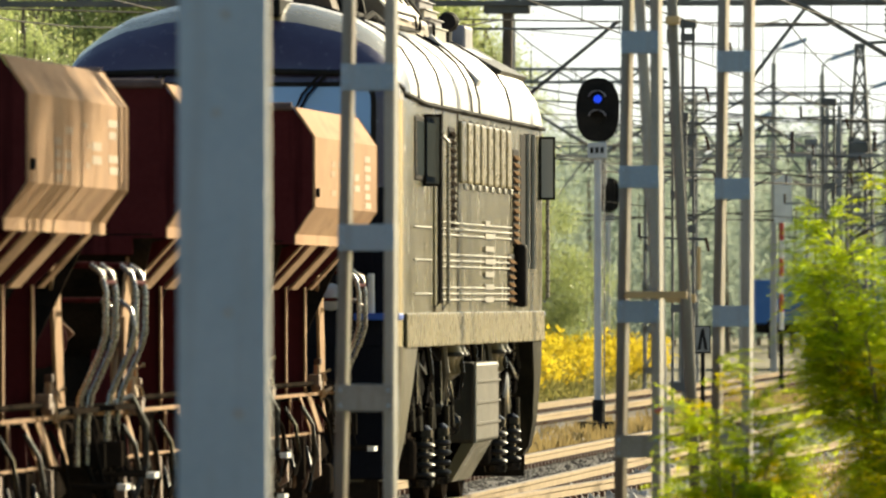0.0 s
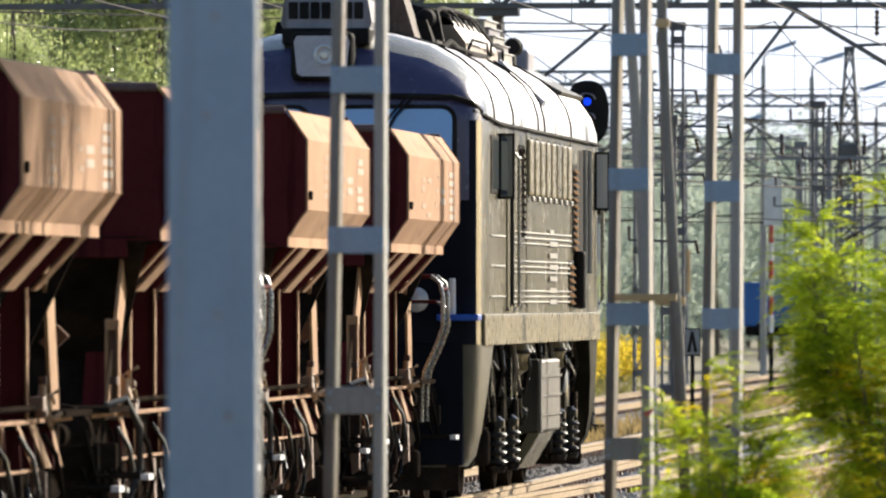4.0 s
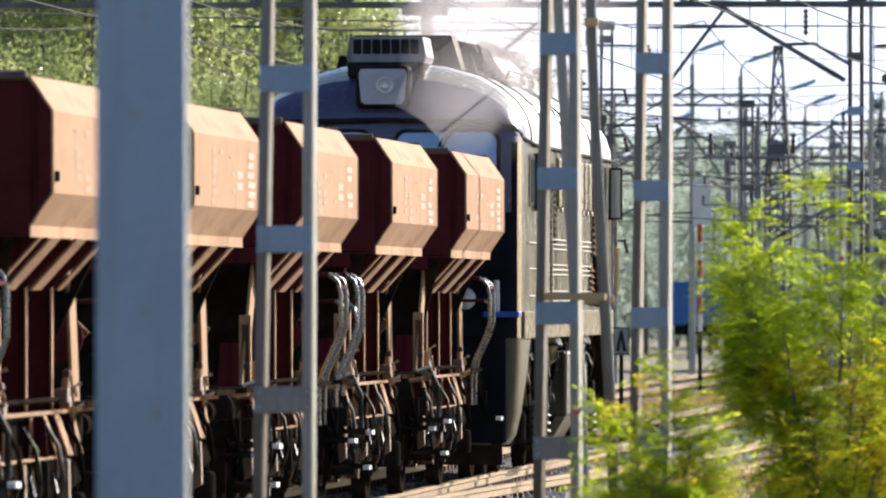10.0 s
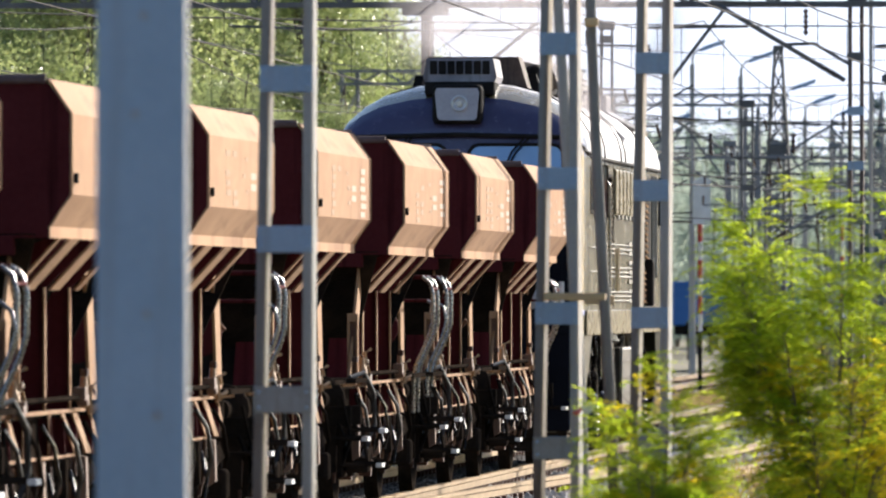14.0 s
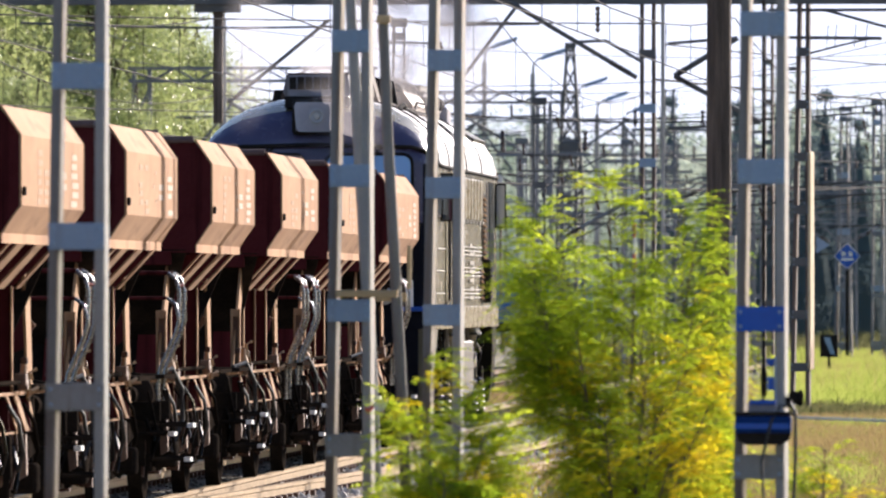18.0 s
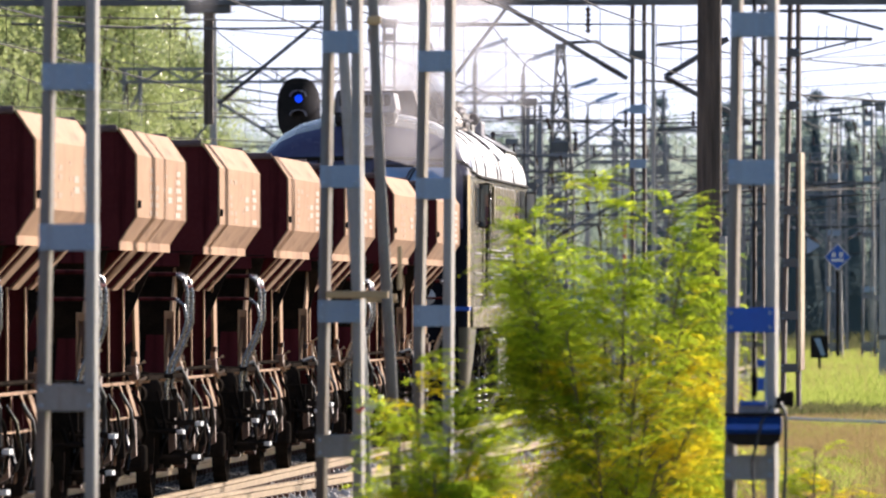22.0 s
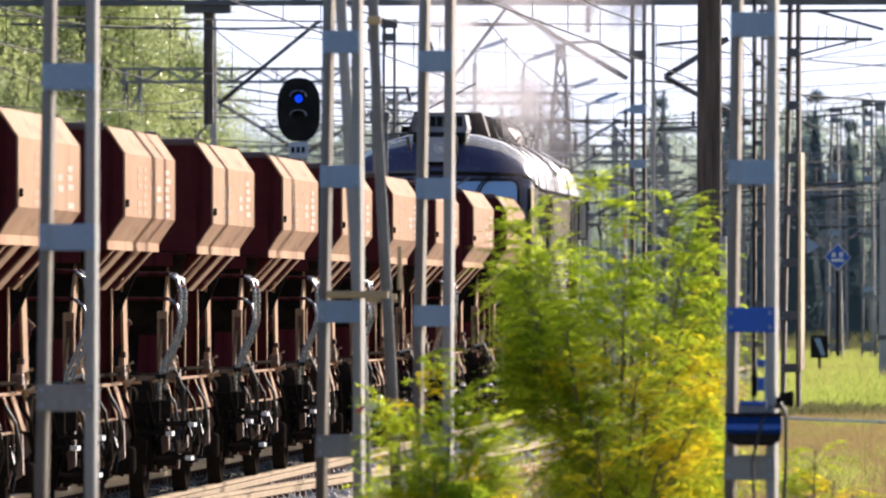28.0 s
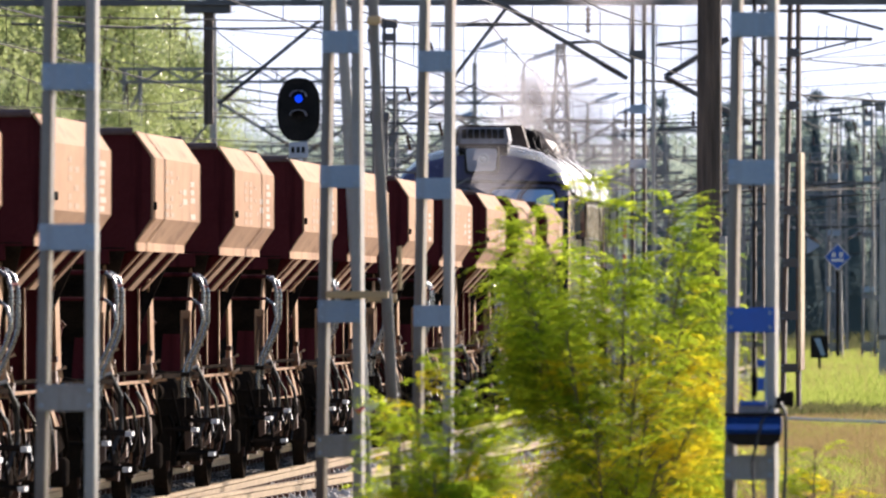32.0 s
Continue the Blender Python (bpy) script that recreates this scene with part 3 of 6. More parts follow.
    part("roof_hose", Shape().tube([(0.7, 9.5, 4.5), (0.8, 9.8, 4.70), (0.82, 10.3, 4.66), (0.8, 10.6, 4.48)], 0.03, 7), SOOT, e)
    part("roof_hose", Shape().tube([(0.75, 11.0, 4.5), (0.85, 11.3, 4.68), (0.85, 11.8, 4.64), (0.8, 12.1, 4.48)], 0.03, 7), SOOT, e)
    part("roof_pipe", Shape().tube([(0.9, 3.0, 4.47), (0.95, 3.4, 4.54), (0.9, 4.8, 4.51), (1.0, 5.2, 4.46), (0.95, 8.2, 4.49)], 0.03, 7), SOOT, e)
    # right-hand side: window, mirror, door, louvres, ribs, marks
    X = 1.505
    part("side_window", Shape().box(X - 0.02, X + 0.012, 1.3, 2.2, 3.02, 3.6, 0.02), SOOT, e)
    part("side_pane", Shape().box(X + 0.006, X + 0.018, 1.36, 2.14, 3.07, 3.55, 0.004), GLASS, e)
    for y in (2.3, 16.2):
        mr = part("mirror_frame", Shape().box(X + 0.0, X + 0.16, y, y + 0.03, 2.98, 3.005).box(X + 0.0, X + 0.16, y, y + 0.03, 3.595, 3.62).box(X + 0.0, X + 0.022, y, y + 0.03, 2.98, 3.62).box(X + 0.138, X + 0.16, y, y + 0.03, 2.98, 3.62), SOOT, e, "black mirror frame")
        part("mirror", Shape().box(X + 0.022, X + 0.138, y + 0.008, y + 0.022, 3.005, 3.595), LAMP_GLASS if y > 9 else GLASS, mr)
    d = part("door", Shape().box(X - 0.01, X + 0.02, 3.3, 4.0, 1.87, 3.6, 0.015), SIDE, e)
    part("grab_rail", Shape().tube([(X + 0.02, 3.15, 1.9), (X + 0.07, 3.15, 1.95), (X + 0.07, 3.15, 3.0), (X + 0.02, 3.15, 3.05)], 0.02, 8), SOOT, d)
    part("grab_rail", Shape().tube([(X + 0.02, 4.1, 1.9), (X + 0.07, 4.1, 1.95), (X + 0.07, 4.1, 3.4), (X + 0.02, 4.1, 3.45)], 0.02, 8), STEEL_TUBE, d)
    for y, z0, z1 in ((4.9, 2.62, 3.55), (12.6, 2.5, 3.45), (12.0, 1.93, 2.42)):
        part("louvre", Shape().box(X - 0.02, X + 0.012, y, y + 0.7, z0, z1, 0.01), SOOT, e, "dark louvred intake")
        slats = Shape()
        for i in range(int((z1 - z0) / 0.075)):
            zz = z0 + 0.02 + i * 0.075
            slats.prism([(X + 0.01, zz), (X + 0.045, zz), (X + 0.01, zz + 0.045)], y + 0.04, y + 0.66)
        part("slats", slats, SLAT if y > 9 else BLACK_IRON, e, "tan louvre slats" if y > 9 else "")
    for i in range(8):
        y = 6.1 + i * 0.79
        part("side_panel", Shape().box(X - 0.01, X + 0.035, y, y + 0.52, 3.05, 3.62, 0.02), PANEL, e, "ochre-tinted raised side panel")
        part("panel_gap", Shape().box(X - 0.004, X + 0.010, y + 0.54, y + 0.74, 3.03, 3.64), SOOT, e)
        part("panel_catch", Shape().box(X + 0.03, X + 0.06, y + 0.1, y + 0.3, 2.99, 3.045, 0.01), TRIM, e)
    part("rear_opening", Shape().box(X - 0.03, X + 0.008, 13.6, 15.7, 2.28, 3.62, 0.02), SOOT, e, "dark open engine-room doorway")
    for y in (14.3, 15.0):
        part("door_post", Shape().tube([(X + 0.02, y, 2.28), (X + 0.02, y, 3.62)], 0.03, 6), TRIM, e)
    part("black_screen", Shape().box(X, X + 0.12, 12.85, 13.1, 1.9, 2.52, 0.04), SOOT, e)
    for z in (2.03, 2.33, 2.62):
        for dz in (-0.055, 0, 0.055):
            part("trim_rib", Shape().box(X, X + 0.02, 4.2, 12.3, z + dz - 0.008, z + dz + 0.008, 0.004), TRIM, e, "pale raised trim strip")
            part("trim_rib", Shape().box(X, X + 0.02, 1.2, 3.0, z + dz - 0.008, z + dz + 0.008, 0.004), TRIM, e) if dz == 0 else None
    random.seed(5)
    for z in [1.95 + 0.12 * i for i in range(7)]:
        part("marking", Shape().box(X + 0.022, X + 0.026, 9.0, 9.5 + random.random() * 0.7, z, z + 0.05), TRIM, e)
    for y, z0, z1 in ((4.25, 1.87, 3.70), (5.95, 1.87, 3.70), (12.35, 1.87, 3.70)):
        part("panel_joint", Shape().box(X - 0.005, X + 0.007, y, y + 0.04, z0, z1), SOOT, e)
    part("handrail", Shape().tube([(X + 0.03, 16.4, 1.95), (X + 0.07, 16.4, 2.0), (X + 0.07, 16.4, 3.4), (X + 0.03, 16.4, 3.45)], 0.022, 8), STEEL_TUBE, e)
    # ends: skirt, buffers, steps
    for y0, y1, s in ((0.0, 1.0, 1), (L - 1.0, L, -1)):
        ya = 0.0 if s > 0 else L
        for sx in (-1, 1):
            sk, rings = Shape(), []
            for z, X1, far in ((1.58, 1.505, 1.7), (1.2, 1.49, 1.3), (0.75, 1.45, 0.95), (0.5, 1.40, 0.85), (0.40, 1.33, 0.8)):
                rings.append([(sx * x, ya + s * d, z) for x, d in ((0.9, 0.02), (X1 - 0.3, 0.02), (X1 - 0.16, 0.05), (X1 - 0.06, 0.14), (X1 - 0.01, 0.28), (X1, 0.42), (X1, far), (0.9, far))])
            sk.add([p for r in rings for p in r], [(i * 8 + k, i * 8 + (k + 1) % 8, (i + 1) * 8 + (k + 1) % 8, (i + 1) * 8 + k) for i in range(4) for k in range(8)] + [tuple(range(8)), tuple(range(32, 40))])
            part("nose_skirt", sk, APRON if s > 0 else SKIRT, e, "dirty olive corner skirt that tapers towards the rail" if s > 0 else "black corner skirt", True)
        yy = y0 if s > 0 else y1
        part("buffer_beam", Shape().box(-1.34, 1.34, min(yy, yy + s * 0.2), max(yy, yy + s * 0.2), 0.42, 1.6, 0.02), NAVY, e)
        for bx in (-0.875, 0.875):
            part("buffer", Shape().turned([(0.11, 0), (0.11, -0.2 * s), (0.24, -0.24 * s), (0.24, -0.29 * s)], "y", 16, (bx, yy, 1.06)), BLACK_IRON, e, "", True)
        part("step", Shape().box(1.1, 1.5, min(yy - s * 0.12, yy + s * 0.3), max(yy - s * 0.12, yy + s * 0.3), 1.80, 1.86, 0.01), SIGN_BLUE, e, "blue footplate")
        part("front_rail", Shape().tube([(1.25, yy - s * 0.05, 1.86), (1.25, yy - s * 0.1, 2.2)], 0.03, 8), WHITE, e)
        part("plough", Shape().prism([(-1.3, 0.18), (-1.3, 0.7), (1.3, 0.7), (1.3, 0.18)], min(yy + s * 0.05, yy + s * 0.1), max(yy + s * 0.05, yy + s * 0.1)), BLACK_IRON, e)
    part("tail_lamp", Shape().turned([(0.11, 0), (0.12, -0.06), (0.05, -0.1)], "y", 16, (-0.9, 0, 2.0)), LAMP_GLASS, e, "", True)
    part("tail_lamp", Shape().turned([(0.11, 0), (0.12, -0.06), (0.05, -0.1)], "y", 16, (0.9, 0, 2.0)), LAMP_GLASS, e, "", True)
    # bogies
    wheels = []
    for y0 in (2.1, 10.7):
        part("bogie_frame", Shape().prism([(-1.16, 0.62), (-1.16, 0.95), (-1.0, 1.0), (1.0, 1.0), (1.16, 0.95), (1.16, 0.62)], y0 - 0.7, y0 + 4.9), BLACK_IRON, e)
        for k in range(3):
            y = y0 + 2.1 * k
            part("axle_box", Shape().box(1.0, 1.28, y - 0.2, y + 0.2, 0.35, 0.72, 0.05), BLACK_IRON, e)
            ws = part("wheelset", Shape().turned([(0.10, -1.05), (0.10, 1.05)], "x", 10), BLACK_IRON, e, at=(0, y, 0.525))
            for sx in (-1, 1):
                part("wheel", Shape().turned([(0.16, 0.68 * sx), (0.545, 0.685 * sx), (0.525, 0.72 * sx), (0.52, 0.82 * sx), (0.44, 0.82 * sx), (0.40, 0.76 * sx), (0.16, 0.79 * sx), (0.12, 0.86 * sx)], "x", 24), BLACK_IRON, ws, "", True)
            wheels.append((ws, 0.525))
        for y in (y0 + 2.3, y0 + 4.1):
            sp = Shape()
            for c in range(4):
                sp.turned([(0.085, 0), (0.112, 0.012), (0.122, 0.028), (0.112, 0.044), (0.085, 0.056)], "z", 14, (1.31, y, 0.36 + c * 0.09))
            part("spring", sp, COIL, e, "grimy steel coil spring", True)
            part("spring_core", Shape().turned([(0.1, 0.28), (0.12, 0.35), (0.06, 0.36), (0.06, 0.72), (0.10, 0.73), (0.10, 0.8), (0.05, 0.84)], "z", 12, (1.31, y, 0)), GLOSS, e, "", True)
            part("damper", Shape().tube([(1.34, y + 0.45, 1.0), (1.34, y + 0.5, 0.55)], 0.04, 8), GLOSS, e, "", True)
        part("brake_cylinder", Shape().turned([(0.14, y0 + 0.6), (0.17, y0 + 0.7), (0.17, y0 + 1.05), (0.1, y0 + 1.15)], "y", 14, (1.15, 0, 1.15)), BLACK_IRON, e, "", True)
        part("brake_cylinder", Shape().turned([(0.2, 1.0), (0.24, 1.06), (0.24, 1.26), (0.14, 1.3)], "x", 16, (0, y0 + 3.1, 1.28)), SOOT, e, "", True)
        part("pipe", Shape().tube([(1.25, y0 - 0.5, 1.5), (1.3, y0 - 0.2, 1.1), (1.28, y0 + 0.7, 0.85), (1.25, y0 + 1.6, 1.2), (1.2, y0 + 2.6, 1.45)], 0.03, 6), SOOT, e)
        part("pipe", Shape().tube([(1.2, y0 + 0.1, 1.55), (1.33, y0 + 0.3, 1.2), (1.3, y0 + 0.5, 0.7)], 0.022, 6), TAN, e)
    rng = random.Random(12)
    for i in range(34):
        y = 1.6 + rng.random() * 13.6
        z = rng.uniform(0.75, 1.4)
        kind = i % 4
        if kind == 0:
            part("hose", Shape().tube([(1.15, y, 1.55), (1.3, y + 0.15, 1.3), (1.34, y + 0.4, z), (1.00, y + 0.7, z - 0.25)], 0.026, 8), GLOSS, e, "", True)
        elif kind == 1:
            part("reservoir", Shape().turned([(0.06, 0), (0.12, 0.05), (0.12, 0.3), (0.05, 0.36)], "y", 12, (1.2, y, z)), GLOSS, e, "", True)
        elif kind == 2:
            part("bracket", Shape().box(1.1, 1.34, y, y + 0.1, z, min(1.56, z + 0.4), 0.01), GLOSS, e)
        else:
            part("damper", Shape().tube([(1.28, y, 1.5), (1.3, y + 0.25, 0.8)], 0.045, 8), GLOSS, e, "", True)
    part("brake_shield", Shape().turned([(0.30, 1.12), (0.34, 1.16), (0.34, 1.26), (0.28, 1.3), (0.12, 1.31)], "x", 20, (0, 7.7, 1.05)), GLOSS, e, "round black cover", True)
    part("brake_shield", Shape().turned([(0.30, 1.12), (0.34, 1.16), (0.34, 1.26), (0.28, 1.3), (0.12, 1.31)], "x", 20, (0, 14.9, 0.95)), GLOSS, e, "round black cover", True)
    part("battery_box", Shape().box(1.16, 1.42, 9.0, 12.0, 0.62, 1.38, 0.03), BOX, e, "grey under-floor box with ribs")
    for z in (0.8, 1.0, 1.2):
        part("box_rib", Shape().box(1.42, 1.44, 9.0, 12.0, z - 0.010, z + 0.010), BOX, e)
    part("fuel_tank", Shape().prism([(-1.1, 0.35), (-1.3, 0.7), (-1.3, 1.3), (1.0, 1.3), (1.0, 0.35)], 7.0, 9.6), BLACK_IRON, e)
    part("sand_chute", Shape().prism([(1.1, 0.25), (1.2, 0.25), (1.42, 0.62), (1.3, 0.62)], 9.0, 11.2), SIDE, e)
    part("box_edge", Shape().tube([(1.43, 8.98, 0.62), (1.43, 8.98, 1.38)], 0.016, 8), TRIM, e)
    for i in range(9):
        y = 1.2 + i * 1.75
        part("conduit", Shape().tube([(1.33, y, 1.58), (1.36, y + 0.06, 1.3), (1.3, y + 0.2, 1.05)], 0.035, 6), HOSE if i % 3 == 0 else GLOSS, e, "", True)
    for y in (6.7, 7.2, 11.8, 12.4):
        part("cooling_duct", Shape().tube([(1.36, y, 1.60), (1.40, y + 0.02, 1.48), (1.36, y + 0.06, 1.34), (1.22, y + 0.12, 1.24), (1.05, y + 0.2, 1.20)], 0.095, 14, 0.08), PANEL, e, "dusty beige bent air duct", True)
        part("duct_band", Shape().turned([(0.10, -0.02), (0.107, 0.0), (0.10, 0.02)], "z", 14, (1.40, y + 0.02, 1.47)), BOX, e)
    return e, wheels


# ---- hopper wagon ----
HULL = [(1.285, 3.52), (1.45, 3.28), (1.45, 2.72), (1.30, 2.50), (1.30, 2.42)]


def mirror_profile(pts):
    return pts + [(-x, z) for x, z in reversed(pts)]


def build_wagon(end, ext=0.0):
    """end: -1 or 1, the end that has the platform with the tube handrails; ext: how much longer the frame is at its far end."""
    w = thing("hopper_wagon", "brown ballast hopper wagon with dark red ends and white markings", "wagon", group="wagons of the train")
    H0, H1 = -2.3, 3.35
    outer = mirror_profile(HULL)
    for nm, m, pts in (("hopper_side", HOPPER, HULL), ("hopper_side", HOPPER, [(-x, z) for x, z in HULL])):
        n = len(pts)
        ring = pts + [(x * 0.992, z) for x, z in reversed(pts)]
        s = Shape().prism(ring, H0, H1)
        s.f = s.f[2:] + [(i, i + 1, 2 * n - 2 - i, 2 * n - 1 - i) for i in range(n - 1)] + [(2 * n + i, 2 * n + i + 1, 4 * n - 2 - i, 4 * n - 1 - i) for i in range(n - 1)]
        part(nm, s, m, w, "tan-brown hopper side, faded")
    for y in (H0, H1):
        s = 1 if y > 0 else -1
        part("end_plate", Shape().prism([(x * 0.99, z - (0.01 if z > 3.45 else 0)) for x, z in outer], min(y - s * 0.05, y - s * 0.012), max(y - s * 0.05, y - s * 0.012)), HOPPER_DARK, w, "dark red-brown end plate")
        part("rim", Shape().tube([(-1.27, y, 3.52), (1.27, y, 3.52)], 0.035, 8), RIM, w, "grey-brown rim with sky light in its colour")
        part("edge_lip", Shape().tube([(x, y, z) for x, z in HULL[:4]], 0.009, 6), HOPPER, w)
        # end slope of the hopper down to the chutes
        part("end_slope", Shape().add([(-1.2, y, 2.45), (1.2, y, 2.45), (0.8, y - s * 1.3, 1.3), (-0.8, y - s * 1.3, 1.3), (-1.2, y - s * 0.05, 2.45), (1.2, y - s * 0.05, 2.45), (0.8, y - s * 1.35, 1.3), (-0.8, y - s * 1.35, 1.3)],
                                      [(0, 1, 2, 3), (4, 5, 6, 7), (0, 1, 5, 4), (1, 2, 6, 5), (2, 3, 7, 6), (3, 0, 4, 7)]), BLACK_IRON, w)
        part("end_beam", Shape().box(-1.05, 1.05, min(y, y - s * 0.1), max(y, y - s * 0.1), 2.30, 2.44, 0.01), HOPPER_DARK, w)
    part("load", Shape().prism([(-1.24, 3.26), (-0.5, 3.44), (0.5, 3.44), (1.24, 3.26), (1.2, 3.08), (-1.2, 3.08)], H0 + 0.06, H1 - 0.06), BALLAST, w, "heap of crushed stone")
    # chute in black: the deep shade below the hopper is put into its colour
    part("chute", Shape().prism([(-1.00, 2.42), (1.00, 2.42), (0.72, 1.75), (0.62, 1.15), (-0.62, 1.15), (-0.72, 1.75)], H0 + 1.0, H1 - 1.0), BLACK_IRON, w)
    G = [(1.28, 2.44), (1.30, 2.40), (0.985, 2.08), (0.965, 1.2), (0.62, 1.2), (0.7, 2.3)]
    for sx in (-1, 1):
        for i, y in enumerate((-1.35, 0.3, 1.95)):
            # web in the shaded red, its edge strip in the sunlit tan
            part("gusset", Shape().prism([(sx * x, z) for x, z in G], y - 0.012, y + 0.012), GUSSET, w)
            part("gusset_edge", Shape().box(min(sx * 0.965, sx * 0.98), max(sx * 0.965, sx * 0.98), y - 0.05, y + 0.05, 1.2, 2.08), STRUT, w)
        for y, wide in ((-1.8, 0.08), (-0.85, 0.30), (0.8, 0.30), (2.3, 0.14)):
            part("rib", Shape().add([(sx * (x + o), y + a, z) for a in (-wide, wide) for o in (0, 0.02) for x, z in ((1.30, 2.42), (0.97, 2.06))],
                                    [(0, 1, 5, 4), (2, 3, 7, 6), (0, 1, 3, 2), (4, 5, 7, 6), (0, 2, 6, 4), (1, 3, 7, 5)]), HOPPER, w)
        # solebar, brackets and lower rail
        part("solebar", Shape().box(min(sx * 0.95, sx * 1.02), max(sx * 0.95, sx * 1.02), -4.2, 4.2 + ext, 1.172, 1.2, 0.004), STRUT, w)
        part("lower_rail", Shape().box(min(sx * 0.98, sx * 1.03), max(sx * 0.98, sx * 1.03), -2.6, 2.1, 0.852, 0.872, 0.004), STRUT, w)
        part("solebar_web", Shape().box(min(sx * 0.9, sx * 0.93), max(sx * 0.9, sx * 0.93), -4.2, 4.2 + ext, 0.84, 1.14), BLACK_IRON, w)
        for y, lean, wide in ((-2.35, 0.45, 0.10), (-1.35, 0.0, 0.045), (0.3, 0.0, 0.045), (1.15, 0.55, 0.09), (1.95, 0.55, 0.17), (3.0, 0.35, 0.08)):
            # bracket face painted as shaded, the strip on its edge as sunlit
            part("bracket", Shape().prism([(sx * 0.90, 1.14), (sx * 1.02, 1.14), (sx * 1.03, 0.86), (sx * 0.96, 0.86)], y - 0.012, y + 0.012), HOPPER_DARK, w)
            part("bracket_edge", Shape().add([(sx * (x + o), y + k + q * wide, z) for x, z, k in ((1.0, 1.168, 0.0), (1.0 + 0.08 * lean, 0.87, lean)) for o in (0, 0.012) for q in (-1, 1)],
                                             [(0, 1, 3, 2), (4, 5, 7, 6), (0, 1, 5, 4), (1, 3, 7, 5), (3, 2, 6, 7), (2, 0, 4, 6)]), STRUT, w)
        for ys in (-1, 1):
            part("corner_strut", Shape().add([(sx * (x + o), 0.5 + ys * (y + q), z) for x, y, z in ((0.96, 3.15, 1.18), (1.0, 2.3, 2.44)) for o in (-0.012, 0.012) for q in (-0.22, 0.22)],
                                             [(0, 1, 3, 2), (4, 5, 7, 6), (0, 1, 5, 4), (1, 3, 7, 5), (3, 2, 6, 7), (2, 0, 4, 6)]), STRUT, w)
    part("headstock", Shape().box(-1.2, 1.2, -4.3, -4.18, 0.82, 1.00, 0.01), BLACK_IRON, w)
    part("headstock", Shape().box(-1.2, 1.2, 4.18 + ext, 4.3 + ext, 0.82, 1.00, 0.01), BLACK_IRON, w)
    part("platform", Shape().box(-1.15, 1.15, -4.28, -2.7, 1.21, 1.25), BLACK_IRON, w)
    part("platform", Shape().box(-1.15, 1.15, 2.7, 4.28 + ext, 1.21, 1.25), BLACK_IRON, w)
    # bent tube handrails on the end platform
    for y, top, r in ((4.15 * end, 2.22, 0.021), (3.55 * end, 2.22, 0.021), (4.22 * end, 1.98, 0.017)):
        inner_x = 0.3 if top > 2 else 0.55
        for sx in (-1, 1):
            part("handrail", Shape().tube([(sx * x, y, z) for x, z in ((1.08, 0.85), (1.08, 1.15), (1.11, 1.33), (1.24, 1.62), (1.28, 1.75), (1.28, top - 0.18), (1.25, top - 0.06), (1.17, top))], r, 10), STEEL_TUBE, w, "bent grey tube handrail", True)
            part("crossbar", Shape().tube([(sx * 1.17, y, top), (sx * inner_x, y, top)], r, 8), HOPPER_DARK, w, "dark red crossbar", True)
    for sx in (-1, 1):
        part("handrail_bar", Shape().tube([(sx * 1.27, 4.15 * end, 2.1), (sx * 1.27, 3.55 * end, 2.1)], 0.018, 6), HOPPER_DARK, w)
    part("stay", Shape().tube([(0.3, 3.6 * end, 1.22), (0.3, 3.6 * end, 2.3)], 0.022, 6), RED, w)
    part("brake_wheel", Shape().turned([(0.17, 0), (0.2, 0.02), (0.2, 0.04), (0.17, 0.06)], "y", 18, (0.55, 3.75 * end, 1.7)), HOPPER_DARK, w, "", True)
    lf = part("label_holder", Shape().box(0.93, 0.95, -2.62, -2.5, 1.2, 1.86, 0.004).box(1.01, 1.03, -2.62, -2.5, 1.2, 1.86, 0.004).box(0.95, 1.01, -2.62, -2.5, 1.78, 1.86, 0.004).box(0.95, 1.01, -2.62, -2.5, 1.2, 1.26, 0.004), STRUT, w, "tan steel label holder")
    part("label_plate", Shape().box(0.95, 1.01, -2.56, -2.54, 1.26, 1.78), GRIMY, lf)
    part("chain_lug", Shape().add([(0.62 + a * 0.707 - b * 0.707, y, 1.72 + a * 0.707 + b * 0.707) for y in (-3.1, -3.04) for a, b in ((-0.09, -0.06), (0.09, -0.06), (0.09, 0.06), (-0.09, 0.06))],
                                  [(0, 1, 2, 3), (4, 5, 6, 7), (0, 1, 5, 4), (1, 2, 6, 5), (2, 3, 7, 6), (3, 0, 4, 7)]), RUSTY_PLATE, w, "tilted brown lug plate")
    part("brake_shoe_plate", Shape().box(0.94, 0.985, -1.75, -1.25, 0.32, 0.82, 0.01), RUSTY_PLATE, w, "orange-brown rusty plate")
    for y in (-2.35, 2.2):
        v = part("valve", Shape().turned([(0.035, 1.2), (0.05, 1.24), (0.05, 1.32), (0.03, 1.36), (0.025, 1.44)], "z", 10, (1.05, y, 0)), BRASS, w, "brass-coloured valve", True)
        part("lever", Shape().tube([(1.0, y, 1.34), (1.1, y + 0.12, 1.36), (1.1, y + 0.25, 1.3)], 0.012, 6), BRASS, v)
    part("brake_hose", Shape().tube([(1.0, -3.2, 1.25), (1.12, -3.0, 1.3), (1.2, -2.8, 1.1), (1.2, -2.75, 0.8), (1.1, -2.9, 0.5)], 0.025, 8), CABLE, w, "black looping hose")
    # steps with pale treads
    for y, z, x1 in ((-4.1, 0.78, 1.42), (-3.7, 0.45, 1.36), (4.0, 0.72, 1.38)):
        st = part("step", Shape().box(1.0, x1, y - 0.14, y + 0.14, z - 0.03, z, 0.006), BLACK_IRON, w)
